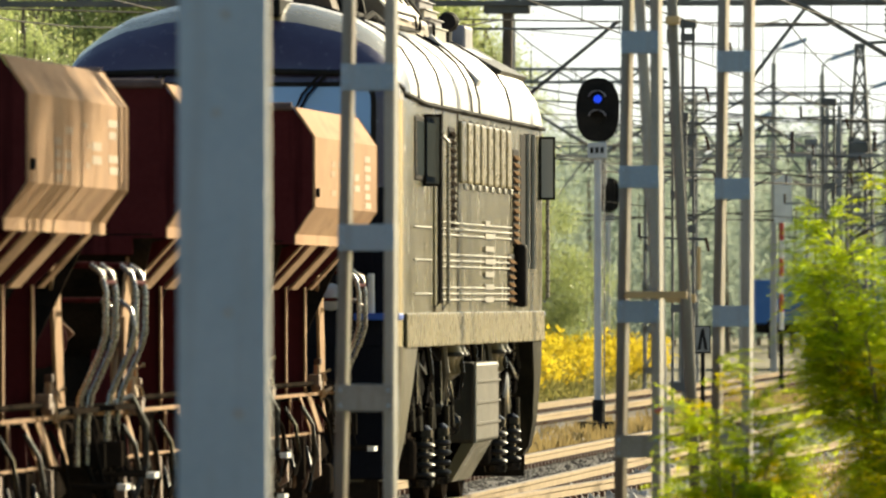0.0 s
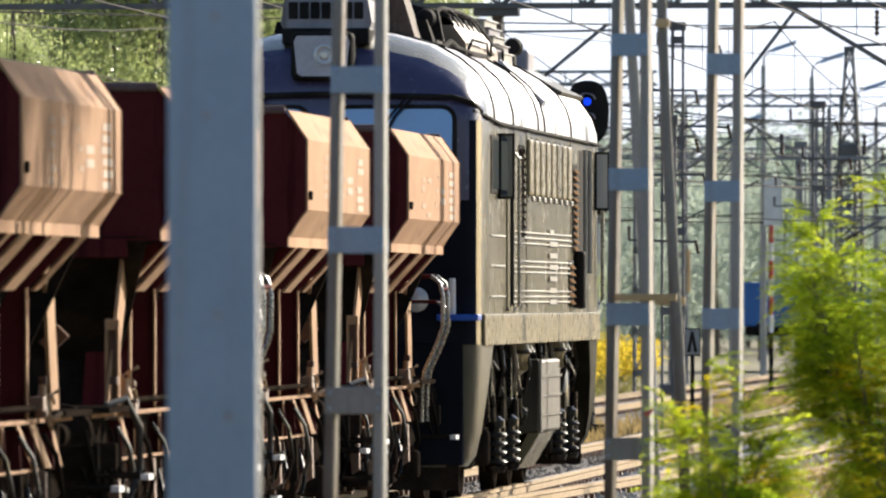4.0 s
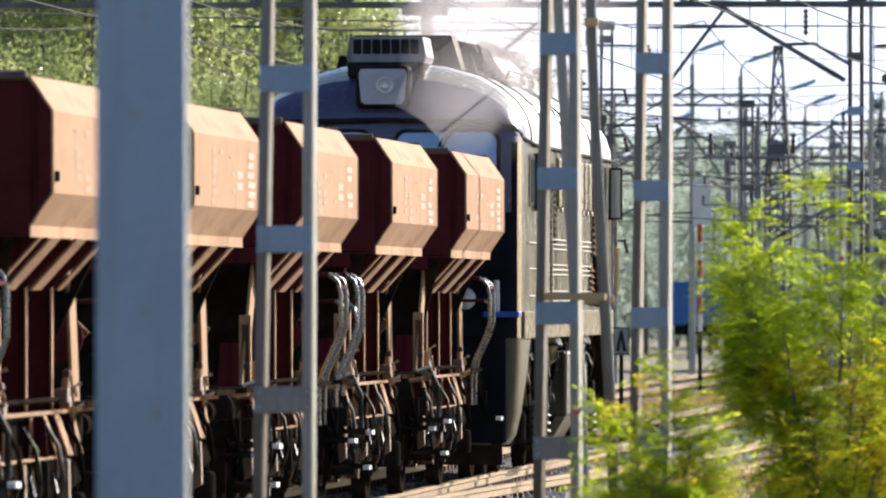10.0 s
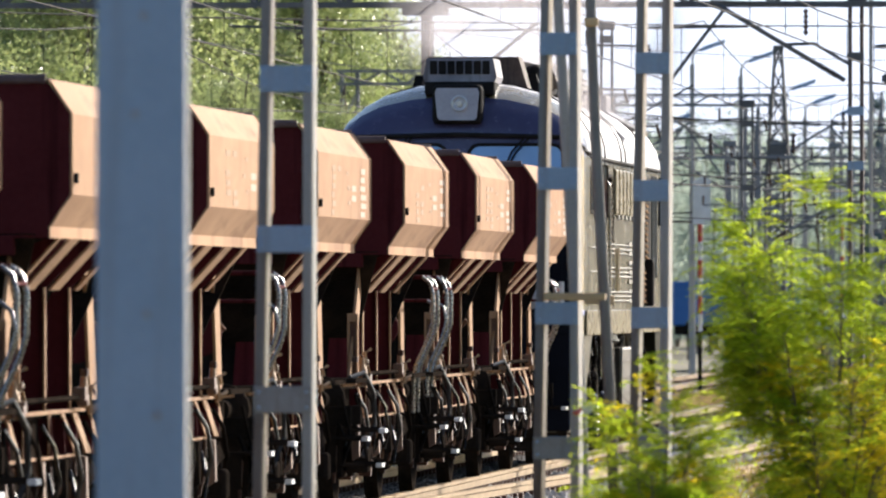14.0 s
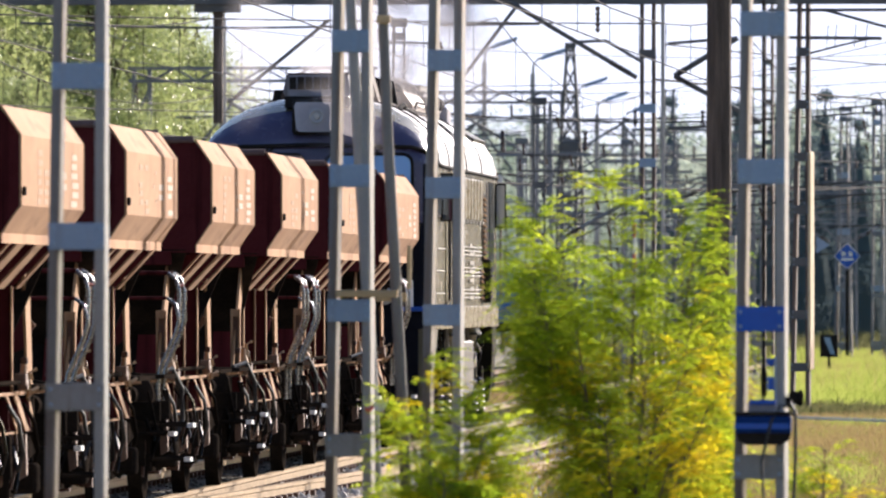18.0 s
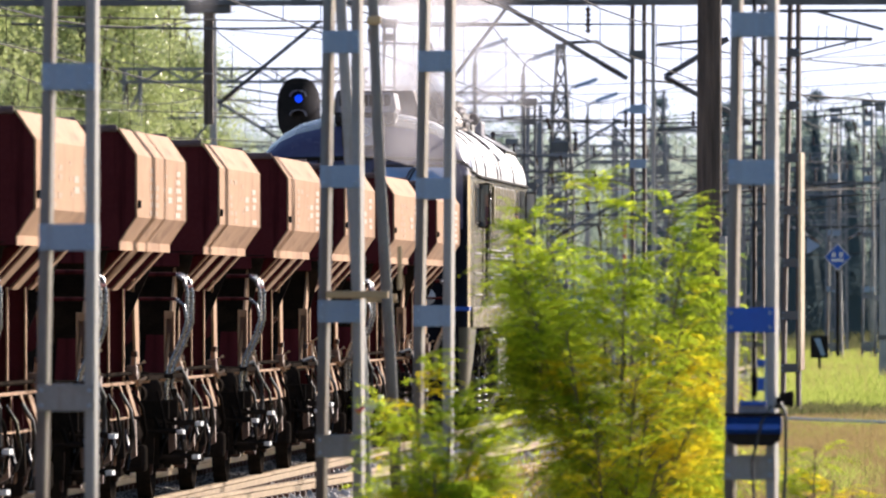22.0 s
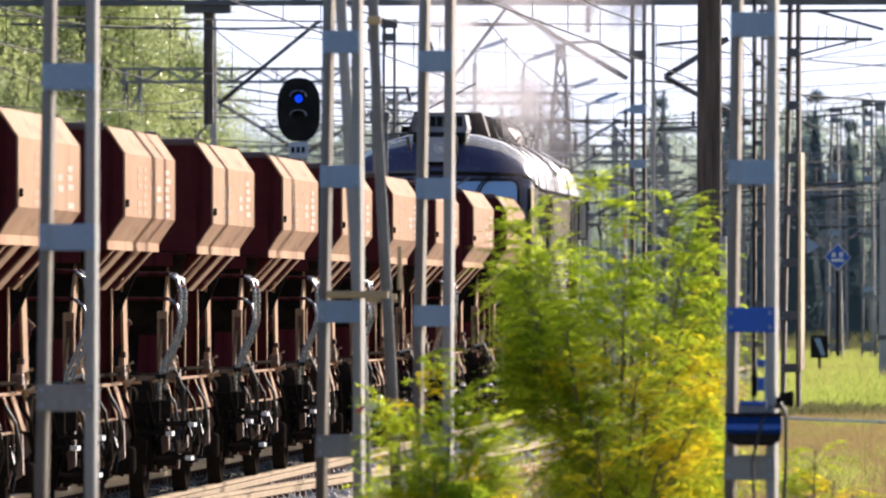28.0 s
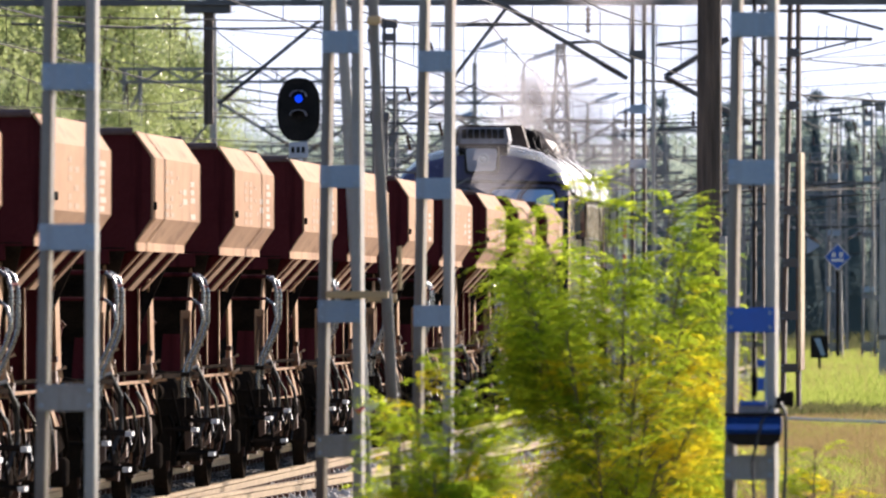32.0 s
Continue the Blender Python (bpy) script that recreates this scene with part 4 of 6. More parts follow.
        part("tread_edge", Shape().box(x1 - 0.055, x1 + 0.004, y - 0.152, y + 0.152, z - 0.036, z + 0.004), WHITE, st, "white painted step end")
        part("hanger", Shape().tube([(1.1, y, 0.85 if z > 0.6 else z), (1.15, y, z), (1.35, y, z)], 0.02, 6), BLACK_IRON, st)
        part("hanger", Shape().tube([(1.12, y + 0.1, 1.1), (1.2, y + 0.12, z)], 0.016, 6), BLACK_IRON, st)
    for y in (-2.6, 2.6):
        ws = part("wheelset", Shape().turned([(0.08, -1.05), (0.08, 1.05)], "x", 10), BLACK_IRON, w, at=(0, y, 0.46))
        for sx in (-1, 1):
            part("wheel", Shape().turned([(0.14, 0.68 * sx), (0.48, 0.685 * sx), (0.46, 0.72 * sx), (0.455, 0.82 * sx), (0.38, 0.82 * sx), (0.34, 0.76 * sx), (0.14, 0.79 * sx), (0.10, 0.86 * sx)], "x", 24), BLACK_IRON, ws, "", True)
        for sx in (-1, 1):
            part("axle_box", Shape().box(min(sx * 0.9, sx * 1.14), max(sx * 0.9, sx * 1.14), y - 0.15, y + 0.15, 0.34, 0.6, 0.04), BLACK_IRON, w)
            part("axle_guard", Shape().box(min(sx * 0.86, sx * 0.9), max(sx * 0.86, sx * 0.9), y - 0.32, y + 0.32, 0.3, 0.86), BLACK_IRON, w)
            leaf = Shape()
            for i in range(5):
                h = 0.62 - i * 0.1
                leaf.add([(sx * (1.0 + o), y + a, 0.62 + 0.03 * i + q + (0.06 if abs(a) > 0.1 else 0)) for o in (-0.05, 0.05) for q in (0, 0.025) for a in (-h, 0, h)],
                         [(0, 1, 4, 3), (1, 2, 5, 4), (6, 7, 10, 9), (7, 8, 11, 10), (0, 1, 7, 6), (1, 2, 8, 7), (3, 4, 10, 9), (4, 5, 11, 10), (0, 3, 9, 6), (2, 5, 11, 8)])
            part("leaf_spring", leaf, BLACK_IRON, w)
    for y, s in ((-4.3, -1), (4.3 + ext, 1)):
        for bx in (-0.875, 0.875):
            part("buffer", Shape().turned([(0.09, 0), (0.09, 0.38 * s), (0.22, 0.42 * s), (0.22, 0.5 * s)], "y", 16, (bx, y, 1.06)), BLACK_IRON, w, "", True)
        part("coupling", Shape().tube([(0, y, 1.05), (0, y + s * 0.3, 0.95), (0, y + s * 0.5, 1.02)], 0.05, 8), BLACK_IRON, w)
    for y0, y1, z in ((-1.9, 1.9, 0.62), (-2.2, 0.4, 0.5)):
        part("brake_rod", Shape().tube([(0.9, y0, z), (0.9, y1, z + 0.04)], 0.025, 6), BLACK_IRON, w)
    rng = random.Random(3)
    for i in range(22):
        y = -3.4 + 6.8 * (i + rng.random()) / 22
        x, z1 = rng.uniform(0.92, 1.06), rng.uniform(0.3, 0.6)
        m = (BLACK_IRON, GLOSS, RUST, GRIMY, RUST)[i % 5]
        part("rigging", Shape().tube([(x, y, 0.86), (x + rng.uniform(-0.02, 0.05), y + rng.uniform(-0.1, 0.1), (0.86 + z1) / 2), (x + rng.uniform(-0.05, 0.03), y + rng.uniform(-0.15, 0.15), z1)], rng.uniform(0.008, 0.02), 6), m, w)
    for y in (-3.0, -1.1, 1.2, 2.9):
        part("brake_block", Shape().prism([(0.72, 0.25), (0.84, 0.25), (0.86, 0.6), (0.74, 0.66)], y, y + 0.12), RUST, w)
    part("air_tank", Shape().turned([(0.1, -0.5), (0.17, -0.42), (0.17, 0.42), (0.1, 0.5)], "y", 16, (0.75, 0.3, 0.62)), BLACK_IRON, w, "", True)
    # black doors, beams and aprons added to fill the dark space under the frame
    for sx in (-1, 1):
        part("discharge_door", Shape().prism([(sx * 0.55, 1.15), (sx * 0.8, 1.15), (sx * 0.86, 0.42), (sx * 0.7, 0.34)], -1.75, 1.75), BLACK_IRON, w)
    for y in (-2.05, 2.05):
        part("brake_beam", Shape().box(-0.95, 0.95, y - 0.07, y + 0.07, 0.3, 0.48, 0.02), BLACK_IRON, w)
    for y in (-3.5, 3.5):
        part("end_apron", Shape().box(-0.9, 0.9, y - 0.02, y + 0.02, 0.36, 0.84), BLACK_IRON, w)
    fit = random.Random(17)
    for i in range(14):
        y = -2.9 + fit.random() * 1.1 if i < 9 else 1.7 + fit.random() * 0.9
        x, z, a = fit.uniform(0.98, 1.1), fit.uniform(1.2, 1.5), fit.uniform(0.02, 0.05)
        if i % 3 == 0:
            part("pipe_stub", Shape().tube([(x, y, 1.16), (x, y, z), (x + 0.05, y + 0.08, z + 0.03)], 0.016, 7), BRASS, w, "", True)
        else:
            part("fitting", Shape().box(x - a, x + a, y - a * 1.6, y + a * 1.6, z - a, z + a, 0.008), (BRASS, GRIMY, RUST)[i % 3], w)
    for i in range(5):
        y = -2.7 + i * 1.25 + fit.uniform(-0.2, 0.2)
        part("pipe_loop", Shape().tube([(1.02, y, 1.1), (1.1, y + 0.1, 0.95), (1.12, y + 0.3, 0.7), (1.06, y + 0.5, 0.55), (1.0, y + 0.6, 0.75)], 0.018, 7), (CABLE, BLACK_IRON, GLOSS)[i % 3], w, "", True)
        part("hanger_plate", Shape().prism([(0.98, 0.86), (1.06, 0.84), (1.07, 0.5), (1.0, 0.46)], y - 0.22, y - 0.1), (GRIMY, BLACK_IRON)[i % 2], w)
    part("door_shaft", Shape().tube([(1.06, -2.4, 1.28), (1.06, 2.3, 1.28)], 0.022, 6), BLACK_IRON, w)
    part("lock_block", Shape().box(1.45, 1.48, H0 + 0.14, H0 + 0.2, 2.8, 2.87, 0.006), SOOT, w)
    return w


def mark_wagon(w, seed):
    """White stencilled patches on the side, most of them worn; none of them can be read."""
    rng = random.Random(seed)

    def patch(y0, y1, z, h, m):
        part("marking", Shape().box(1.451, 1.453, y0, y1, z - h, z), m, w)
    for i in range(6):
        z = 3.18 - i * 0.078
        for y0, wide, m in ((-0.85, 0.38, FADED_MARK), (-0.25, 0.42, FADED_MARK), (2.2, 0.55, WHITE_MARK)):
            if rng.random() < (0.72 if m is FADED_MARK else 0.9):
                a = y0 + rng.uniform(-0.06, 0.06)
                patch(a, a + wide * rng.uniform(0.75, 1.1), z, 0.05, m)
    for z in (3.02, 2.93):
        patch(1.25, 1.25 + rng.uniform(0.42, 0.55), z, 0.055, WHITE_MARK)
    for i in range(3):
        a = rng.uniform(0.5, 1.0)
        patch(a, a + rng.uniform(0.1, 0.3), 3.14 - 0.13 * i, 0.035, FADED_MARK)


def clone(src):
    """A copy whose moving wheelsets can be found again, in the same order."""
    return copy_thing(src, Matrix.Identity(4))


ENGINE, ENGINE_WHEELS = build_engine()
FAR_END, NEAR_END, LONG, LONGER = build_wagon(1), build_wagon(-1), build_wagon(-1, 0.25), build_wagon(-1, 0.5)
WAGONS = [FAR_END, NEAR_END, clone(FAR_END), clone(NEAR_END), LONG, clone(LONG), clone(LONG), LONGER] + [clone(LONGER) for i in range(5)]
# how far each wagon's middle hangs behind the engine's near end
BACK = [5.14, 14.70, 24.25, 33.85, 43.70, 53.55, 63.45, 73.75, 83.90, 94.0, 104.1, 114.2, 124.3]
for i, w in enumerate(WAGONS):
    mark_wagon(w, i)


# ---- masts and line equipment ----
def channel(s, x0, x1, z0, z1, w, depth, open_to):
    """A U-section leg that leans from (x0, z0) to (x1, z1); its flanges point to open_to (-1 left, 1 right)."""
    t, h, d = 0.012, w / 2, depth / 2
    k = open_to
    c = 0.017                      # rolled outer corner
    u = [((-h + c) * k, -d), (h * k, -d), (h * k, -d + t), ((-h + t) * k, -d + t), ((-h + t) * k, d - t), (h * k, d - t), (h * k, d), (-h * k, d), (-h * k, -d + c), ((-h + c * 0.3) * k, -d + c * 0.3)]
    n = len(u)
    return s.add([(x0 + a, b, z0) for a, b in u] + [(x1 + a, b, z1) for a, b in u], [tuple(range(n)), tuple(range(n, 2 * n))] + [(i, (i + 1) % n, n + (i + 1) % n, n + i) for i in range(n)])


RIVET_ME = Shape().turned([(0.012, 0.0), (0.01, -0.008), (0.004, -0.010)], "y", 8).mesh("rivet", MAST)


def batten_mast(x, y, z_plate, gap=0.93, low=0.36, high=0.24, top=9.0, lean=0.0, leg=0.058, blue_at=None, plate_h=0.155, turn=-7.0, steel=None, plates=None):
    """Two channel legs that draw together upwards, tied by plates; z_plate is the middle of one plate."""
    m = thing("catenary_mast", "grey painted catenary mast of two steel channels with tie plates", "mast", (x, y, 0), turn, "catenary masts")

    def half(z):
        return (low + (high - low) * (z - GROUND) / (top - GROUND)) / 2

    def mid(z):
        return lean * (z - 2.0)
    for sx in (-1, 1):
        # left leg darker, right leg lighter: shade and sun sides put into the colours
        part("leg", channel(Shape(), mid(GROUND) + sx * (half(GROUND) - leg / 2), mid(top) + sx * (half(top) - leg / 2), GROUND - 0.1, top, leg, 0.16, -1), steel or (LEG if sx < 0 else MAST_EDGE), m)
    z = z_plate - gap * int((z_plate - 0.2) / gap)
    while z < top:
        w = half(z)
        mat_here = plates if plates else SIGN_BLUE if blue_at and abs(z - blue_at) < 0.3 else PLATE_DIRTY if z < 1.6 else MAST
        pl = part("tie_plate", Shape().box(mid(z) - w, mid(z) + w, -0.094, -0.081, z - plate_h / 2, z + plate_h / 2, 0.004), mat_here, m, "blue enamel plate" if mat_here is SIGN_BLUE else "")
        for sx in (-1, 1):
            for dz in (-0.045, 0.045):
                part_of("rivet", RIVET_ME, pl, (mid(z) + sx * (w - 0.03), -0.094, z + dz))
        part("rear_plate", Shape().box(mid(z) - w, mid(z) + w, 0.081, 0.092, z - plate_h / 2, z + plate_h / 2), MAST, m)
        z += gap
    part("footing", Shape().box(-0.4, 0.4, -0.4, 0.4, GROUND - 0.3, GROUND + 0.12, 0.03), CONCRETE, m)
    return m


# broad steel post close to the platform
post = thing("steel_post", "broad blue-grey painted steel post with bolt stains", "post", (-3.79, 37, 0))
part("web", Shape().add([(a * k, b, z) for z, k in ((GROUND, 1.045), (7.5, 0.955)) for a, b in ((-0.148, -0.09), (0.148, -0.09), (0.148, -0.07), (-0.148, -0.07))],
                        [(0, 1, 2, 3), (4, 5, 6, 7), (0, 1, 5, 4), (1, 2, 6, 5), (2, 3, 7, 6), (3, 0, 4, 7)]), MAST, post)
for sx in (-1, 1):
    part("flange", Shape().add([(sx * a * k, b, z) for z, k in ((GROUND, 1.045), (7.5, 0.955)) for a, b in ((0.132, -0.07), (0.148, -0.07), (0.148, 0.02), (0.132, 0.02))],
                               [(0, 1, 2, 3), (4, 5, 6, 7), (0, 1, 5, 4), (1, 2, 6, 5), (2, 3, 7, 6), (3, 0, 4, 7)]), MAST_EDGE, post)
for z, dx in ((2.95, 0.01), (1.95, 0.02), (1.61, 0.055), (2.62, -0.02)):
    part("bolt", Shape().turned([(0.014, -0.09), (0.013, -0.098), (0.006, -0.1)], "y", 8, (dx, 0, z)), MAST_EDGE, post)

batten_mast(-5.725, 64, 2.345, 0.93, 0.37, 0.22, 9.0, 0.010, turn=-3.5)
batten_mast(-4.94, 76.4, 2.83, 0.931, 0.345, 0.165, 8.5, 0.006)
batten_mast(-4.545, 80.8, 2.79, 0.93, 0.30, 0.19, 9.0, 0.011)
batten_mast(-1.905, 69.4, 2.78, 0.925, 0.335, 0.215, 9.0, 0.008, leg=0.056, blue_at=1.855)
batten_mast(-6.72, 250, 2.75, 0.905, 0.27, 0.22, 9.2, 0.0, leg=0.05, plate_h=0.12, turn=-12.0, steel=RUSTED, plates=DARK_STEEL)
M6 = batten_mast(-4.69, 196, 2.6, 0.93, 0.36, 0.2, 8.0, 0.01, leg=0.07, turn=-10.0, steel=RUSTED, plates=DARK_STEEL)
# strip added in bright ochre to show the lower leg as sunlit
part("lit_leg_strip", Shape().box(0.150, 0.200, -0.17, 0.17, 0.7, 4.55, 0.006), OCHRE, M6, "pale ochre strip standing in for the sunlit lower leg")
part("top_tube", Shape().tube([(-0.6, 0, 7.06), (3.0, 0, 7.05)], 0.03, 6), DARK_STEEL, M6)
part("register_tube", Shape().tube([(-0.55, 0, 6.58), (1.45, 0, 6.55)], 0.032, 6), DARK_STEEL, M6)
part("raking_tube", Shape().tube([(0.45, 0, 7.05), (1.65, 0, 6.72)], 0.028, 6), DARK_STEEL, M6)
part("lower_tube", Shape().tube([(0.1, 0, 6.28), (0.75, 0, 6.44), (1.25, 0, 6.55)], 0.02, 6), DARK_STEEL, M6)
part("side_lug", Shape().tube([(-0.38, 0, 6.02), (-0.1, 0, 6.02)], 0.035, 6), DARK_STEEL, M6)
for hx in (0.45, 0.6, 0.95, 1.15):
    part("dropper", Shape().tube([(hx, 0, 6.4), (hx + 0.04, 0, 6.8)], 0.008, 5), WIRE, M6)
# out of view, added for the shadow it casts on the wagons
batten_mast(-1.3, 132.5, 2.78, 0.925, 0.335, 0.215, 9.4, 0.008)
batten_mast(-5.9, 294, 5.2, 1.5, 0.5, 0.2, 6.82, 0.0)
batten_mast(-5.1, 300, 5.2, 1.5, 0.42, 0.26, 7.1, 0.0)

# raking stay beside one mast
st = thing("anchor_stay", "weathered grey raking stay of two poles beside a mast", "stay", (-4.77, 77.2, 0))
part("pole", Shape().tube([(0.20, 0, GROUND - 0.1), (0.15, 0, 1.0), (0.03, 0, 3.2), (-0.07, 0, 6.0)], 0.045, 10, 0.036), LEG, st, "", True)
part("pole", Shape().tube([(-0.02, 0.25, GROUND - 0.1), (-0.10, 0.25, 1.6), (-0.24, 0.25, 4.0), (-0.32, 0.25, 6.0)], 0.045, 10, 0.036), MAST_EDGE, st, "", True)
part("crosspiece", Shape().box(-0.27, 0.16, -0.92, -0.84, 1.99, 2.04, 0.006), PLANK, st, "pale timber crosspiece")
part("crosspiece", Shape().box(-0.05, 0.16, 0.05, 0.1, 1.96, 2.02, 0.006), PLANK, st)
part("cap", Shape().box(-0.04, 0.06, -0.1, -0.04, 3.9, 3.96, 0.01), PLANK, st)
part("tag", Shape().tube([(0.19, -0.06, 2.05), (0.19, -0.06, 2.35)], 0.016, 8), PLANK, st)
part("tie_bolt", Shape().tube([(-0.34, 0.1, 1.0), (0.25, 0.1, 1.02)], 0.02, 6), RUST, st)
rag = thing("torn_rag", "torn white and red plastic strip tied to a mast leg", "litter", (-4.78, 76.28, 1.24))
part("strip", Shape().add([(0, 0, 0.0), (0.05, -0.01, 0.04), (0.11, -0.03, 0.05), (0.10, -0.02, 0.0), (0.04, 0, -0.05), (0, 0.01, 0.01), (0.05, 0.0, 0.045), (0.11, -0.02, 0.055), (0.10, -0.01, 0.005), (0.04, 0.01, -0.045)],
                          [(0, 1, 2, 3, 4), (5, 6, 7, 8, 9), (0, 1, 6, 5), (1, 2, 7, 6), (2, 3, 8, 7), (3, 4, 9, 8), (4, 0, 5, 9)]), WHITE, rag)
part("tail", Shape().tube([(0.0, 0, 0), (-0.03, -0.01, -0.04), (-0.05, -0.01, -0.02)], 0.012, 6), RED, rag)

# operating box on one mast
bx = thing("switch_drive", "blue and black switch drive box clamped to a mast", "switch box", (-1.88, 69.25, 1.17))
part("case", Shape().box(-0.185, 0.165, -0.16, 0.02, -0.025, 0.082, 0.012), DEEP_BLUE, bx, "dark blue metal case")
part("lid", Shape().box(-0.195, 0.175, -0.17, 0.02, 0.084, 0.104, 0.006), SOOT, bx, "black lid")
part("band", Shape().box(-0.19, 0.15, -0.166, -0.16, 0.0, 0.035, 0.002), SIGN_BLUE, bx, "brighter blue band")
part("base", Shape().prism([(-0.12, -0.10), (-0.17, -0.07), (-0.18, -0.025), (0.16, -0.025), (0.15, -0.07), (0.10, -0.10)], -0.14, 0.02), SOOT, bx)
part("plinth", Shape().box(-0.11, 0.07, -0.10, -0.02, 0.104, 0.15, 0.006), MAUVE, bx, "grey plinth")
part("bracket", Shape().box(-0.10, 0.068, -0.12, -0.02, 0.15, 0.18, 0.006), SIGN_BLUE, bx)
part("knob", Shape().turned([(0.02, 0.14), (0.042, 0.15), (0.045, 0.20), (0.052, 0.205), (0.052, 0.225), (0.03, 0.235)], "x", 14, (0.0, 0.12, 0.19)).box(0.10, 0.16, 0.10, 0.14, 0.13, 0.20, 0.01), BLACK_IRON, bx, "black knob", True)
part("rod", Shape().tube([(-0.02, 0.1, 0.17), (-0.015, 0.1, 0.4), (-0.02, 0.1, 5.0)], 0.008, 8), BLACK_IRON, bx)
part("coupler", Shape().turned([(0.012, 0.2), (0.02, 0.22), (0.018, 0.3), (0.024, 0.32), (0.012, 0.38)], "z", 10, (-0.015, 0.1, 0)), BLACK_IRON, bx)
part("guide", Shape().box(0.006, 0.05, 0.05, 0.1, 0.24, 0.325, 0.006), SIGN_BLUE, bx)
part("guide", Shape().box(0.0, 0.05, 0.05, 0.1, 0.39, 0.44, 0.01), SIGN_BLUE, bx)
part("guide_rail", Shape().box(0.052, 0.066, 0.05, 0.1, 0.12, 0.45, 0.003), MAST, bx)
part("cable", Shape().tube([(0.12, -0.18, 0.14), (0.16, -0.2, 0.17), (0.19, -0.2, 0.1), (0.19, -0.2, -0.2), (0.17, -0.19, -0.7), (0.16, -0.19, -1.4)], 0.011, 8), CABLE, bx)
part("cable", Shape().tube([(0.1, -0.18, 0.15), (0.04, -0.2, 0.05), (-0.02, -0.2, -0.2), (0.0, -0.2, -0.6), (-0.02, -0.2, -1.4)], 0.009, 8), CABLE, bx)
part("cable", Shape().tube([(0.18, 0.05, 0.07), (0.6, 0.4, 0.05), (1.3, 1.0, 0.02), (3.0, 3.0, -0.15)], 0.008, 8), MAST, bx)

# tarred wooden pole
wp = thing("wooden_pole", "dark tarred wooden line pole", "pole", (-3.45, 110, 0))
part("shaft", Shape().tube([(0.0, 0, GROUND - 0.2), (0.0, 0, 4.0), (0.012, 0, 9.0)], 0.135, 14, 0.115), WOOD, wp, "", True)
part("stub", Shape().box(0.09, 0.17, -0.08, 0.08, GROUND, 2.6, 0.01), CONCRETE, wp)


# unseen poles, added where their shadows cross the wagon sides
copy_thing(wp, pose(-1.5, 122.4, 0))
for y in (114.6, 127.2):
    sp = thing("steel_pole", "unseen slender grey steel pole added for its shadow on the wagons", "pole", (-1.55, y, 0))
    part("shaft", Shape().tube([(0, 0, GROUND - 0.2), (0, 0, 9.2)], 0.06, 10, 0.05), MAST_EDGE, sp, "", True)
cp = thing("concrete_pole", "short grey concrete pole standing in the meadow", "pole", (-3.62, 232, 0))
part("shaft", Shape().tube([(0, 0, GROUND), (0, 0, 4.4)], 0.12, 10, 0.09), CONCRETE, cp, "", True)
part("collar", Shape().tube([(0, 0, 1.1), (0, 0, 1.2)], 0.14, 10), DARK_STEEL, cp)


def sag(a, b, drop, n=10):
    a, b = Vector(a), Vector(b)
    return [a + (b - a) * (i / n) - Vector((0, 0, drop * 4 * (i / n) * (1 - i / n))) for i in range(n + 1)]


def insulator(parent, a, b, r=0.06, n=6):
    """A string of ribbed discs from a to b."""
    a, b = Vector(a), Vector(b)
    d = b - a
    u = d.cross(Vector((0.3, 0.9, 0.2))).normalized()
    v = d.cross(u).normalized()
    prof = [(0.0, 0.4)]
    for i in range(n):
        prof += [((i + 0.25) / n, 0.4), ((i + 0.35) / n, 1.0), ((i + 0.75) / n, 0.5)]
    prof.append((1.0, 0.4))
    vs = [a + d * f + r * q * (math.cos(k * math.tau / 10) * u + math.sin(k * math.tau / 10) * v) for f, q in prof for k in range(10)]
    s = Shape().add(vs, [(i * 10 + k, i * 10 + (k + 1) % 10, (i + 1) * 10 + (k + 1) % 10, (i + 1) * 10 + k) for i in range(len(prof) - 1) for k in range(10)])
    return part("insulator", s, CERAMIC, parent, "brown ribbed insulator")


def portal(y, x0, x1, z, depth=0.62, step=0.72, r=0.045, legs=True, m=DARK_STEEL):
    """A lattice beam across the tracks on two lattice legs."""
    p = thing("portal_gantry", "dark steel lattice gantry over the tracks carrying the overhead line", "gantry", (0, y, 0), 0, "gantries")
    for zz in (z, z + depth):
        for yy in (-0.25, 0.25):
            part("chord", Shape().box(x0, x1, yy - r, yy + r, zz - r, zz + r), m, p)
    n = int((x1 - x0) / step)
    lace = Shape()
    for i in range(n):
        xa, xb = x0 + (x1 - x0) * i / n, x0 + (x1 - x0) * (i + 1) / n
        za, zb = (z, z + depth) if i % 2 else (z + depth, z)
        for yy in (-0.25, 0.25):
            lace.tube([(xa, yy, za), (xb, yy, zb)], r * 0.6, 4)
        if i % 2:
            lace.tube([(xa, -0.25, z), (xa, -0.25, z + depth)], r * 0.5, 4)
            lace.tube([(xa, -0.25, z), (xb, 0.25, z)], r * 0.5, 4)
    tagged(part("lacing", lace, m, p), kind="stuff")
    if legs:
        for lx in (x0 + 0.3, x1 - 0.3):
            lattice_leg(p, lx, z + depth, m)
    return p


def lattice_leg(p, lx, top, m=DARK_STEEL, low=0.44, high=0.36, part_name="leg", thick=0.035, plates=True):
    """A mast of four angle posts with lacing, and tie plates on the heavy ones."""
    s = Shape()
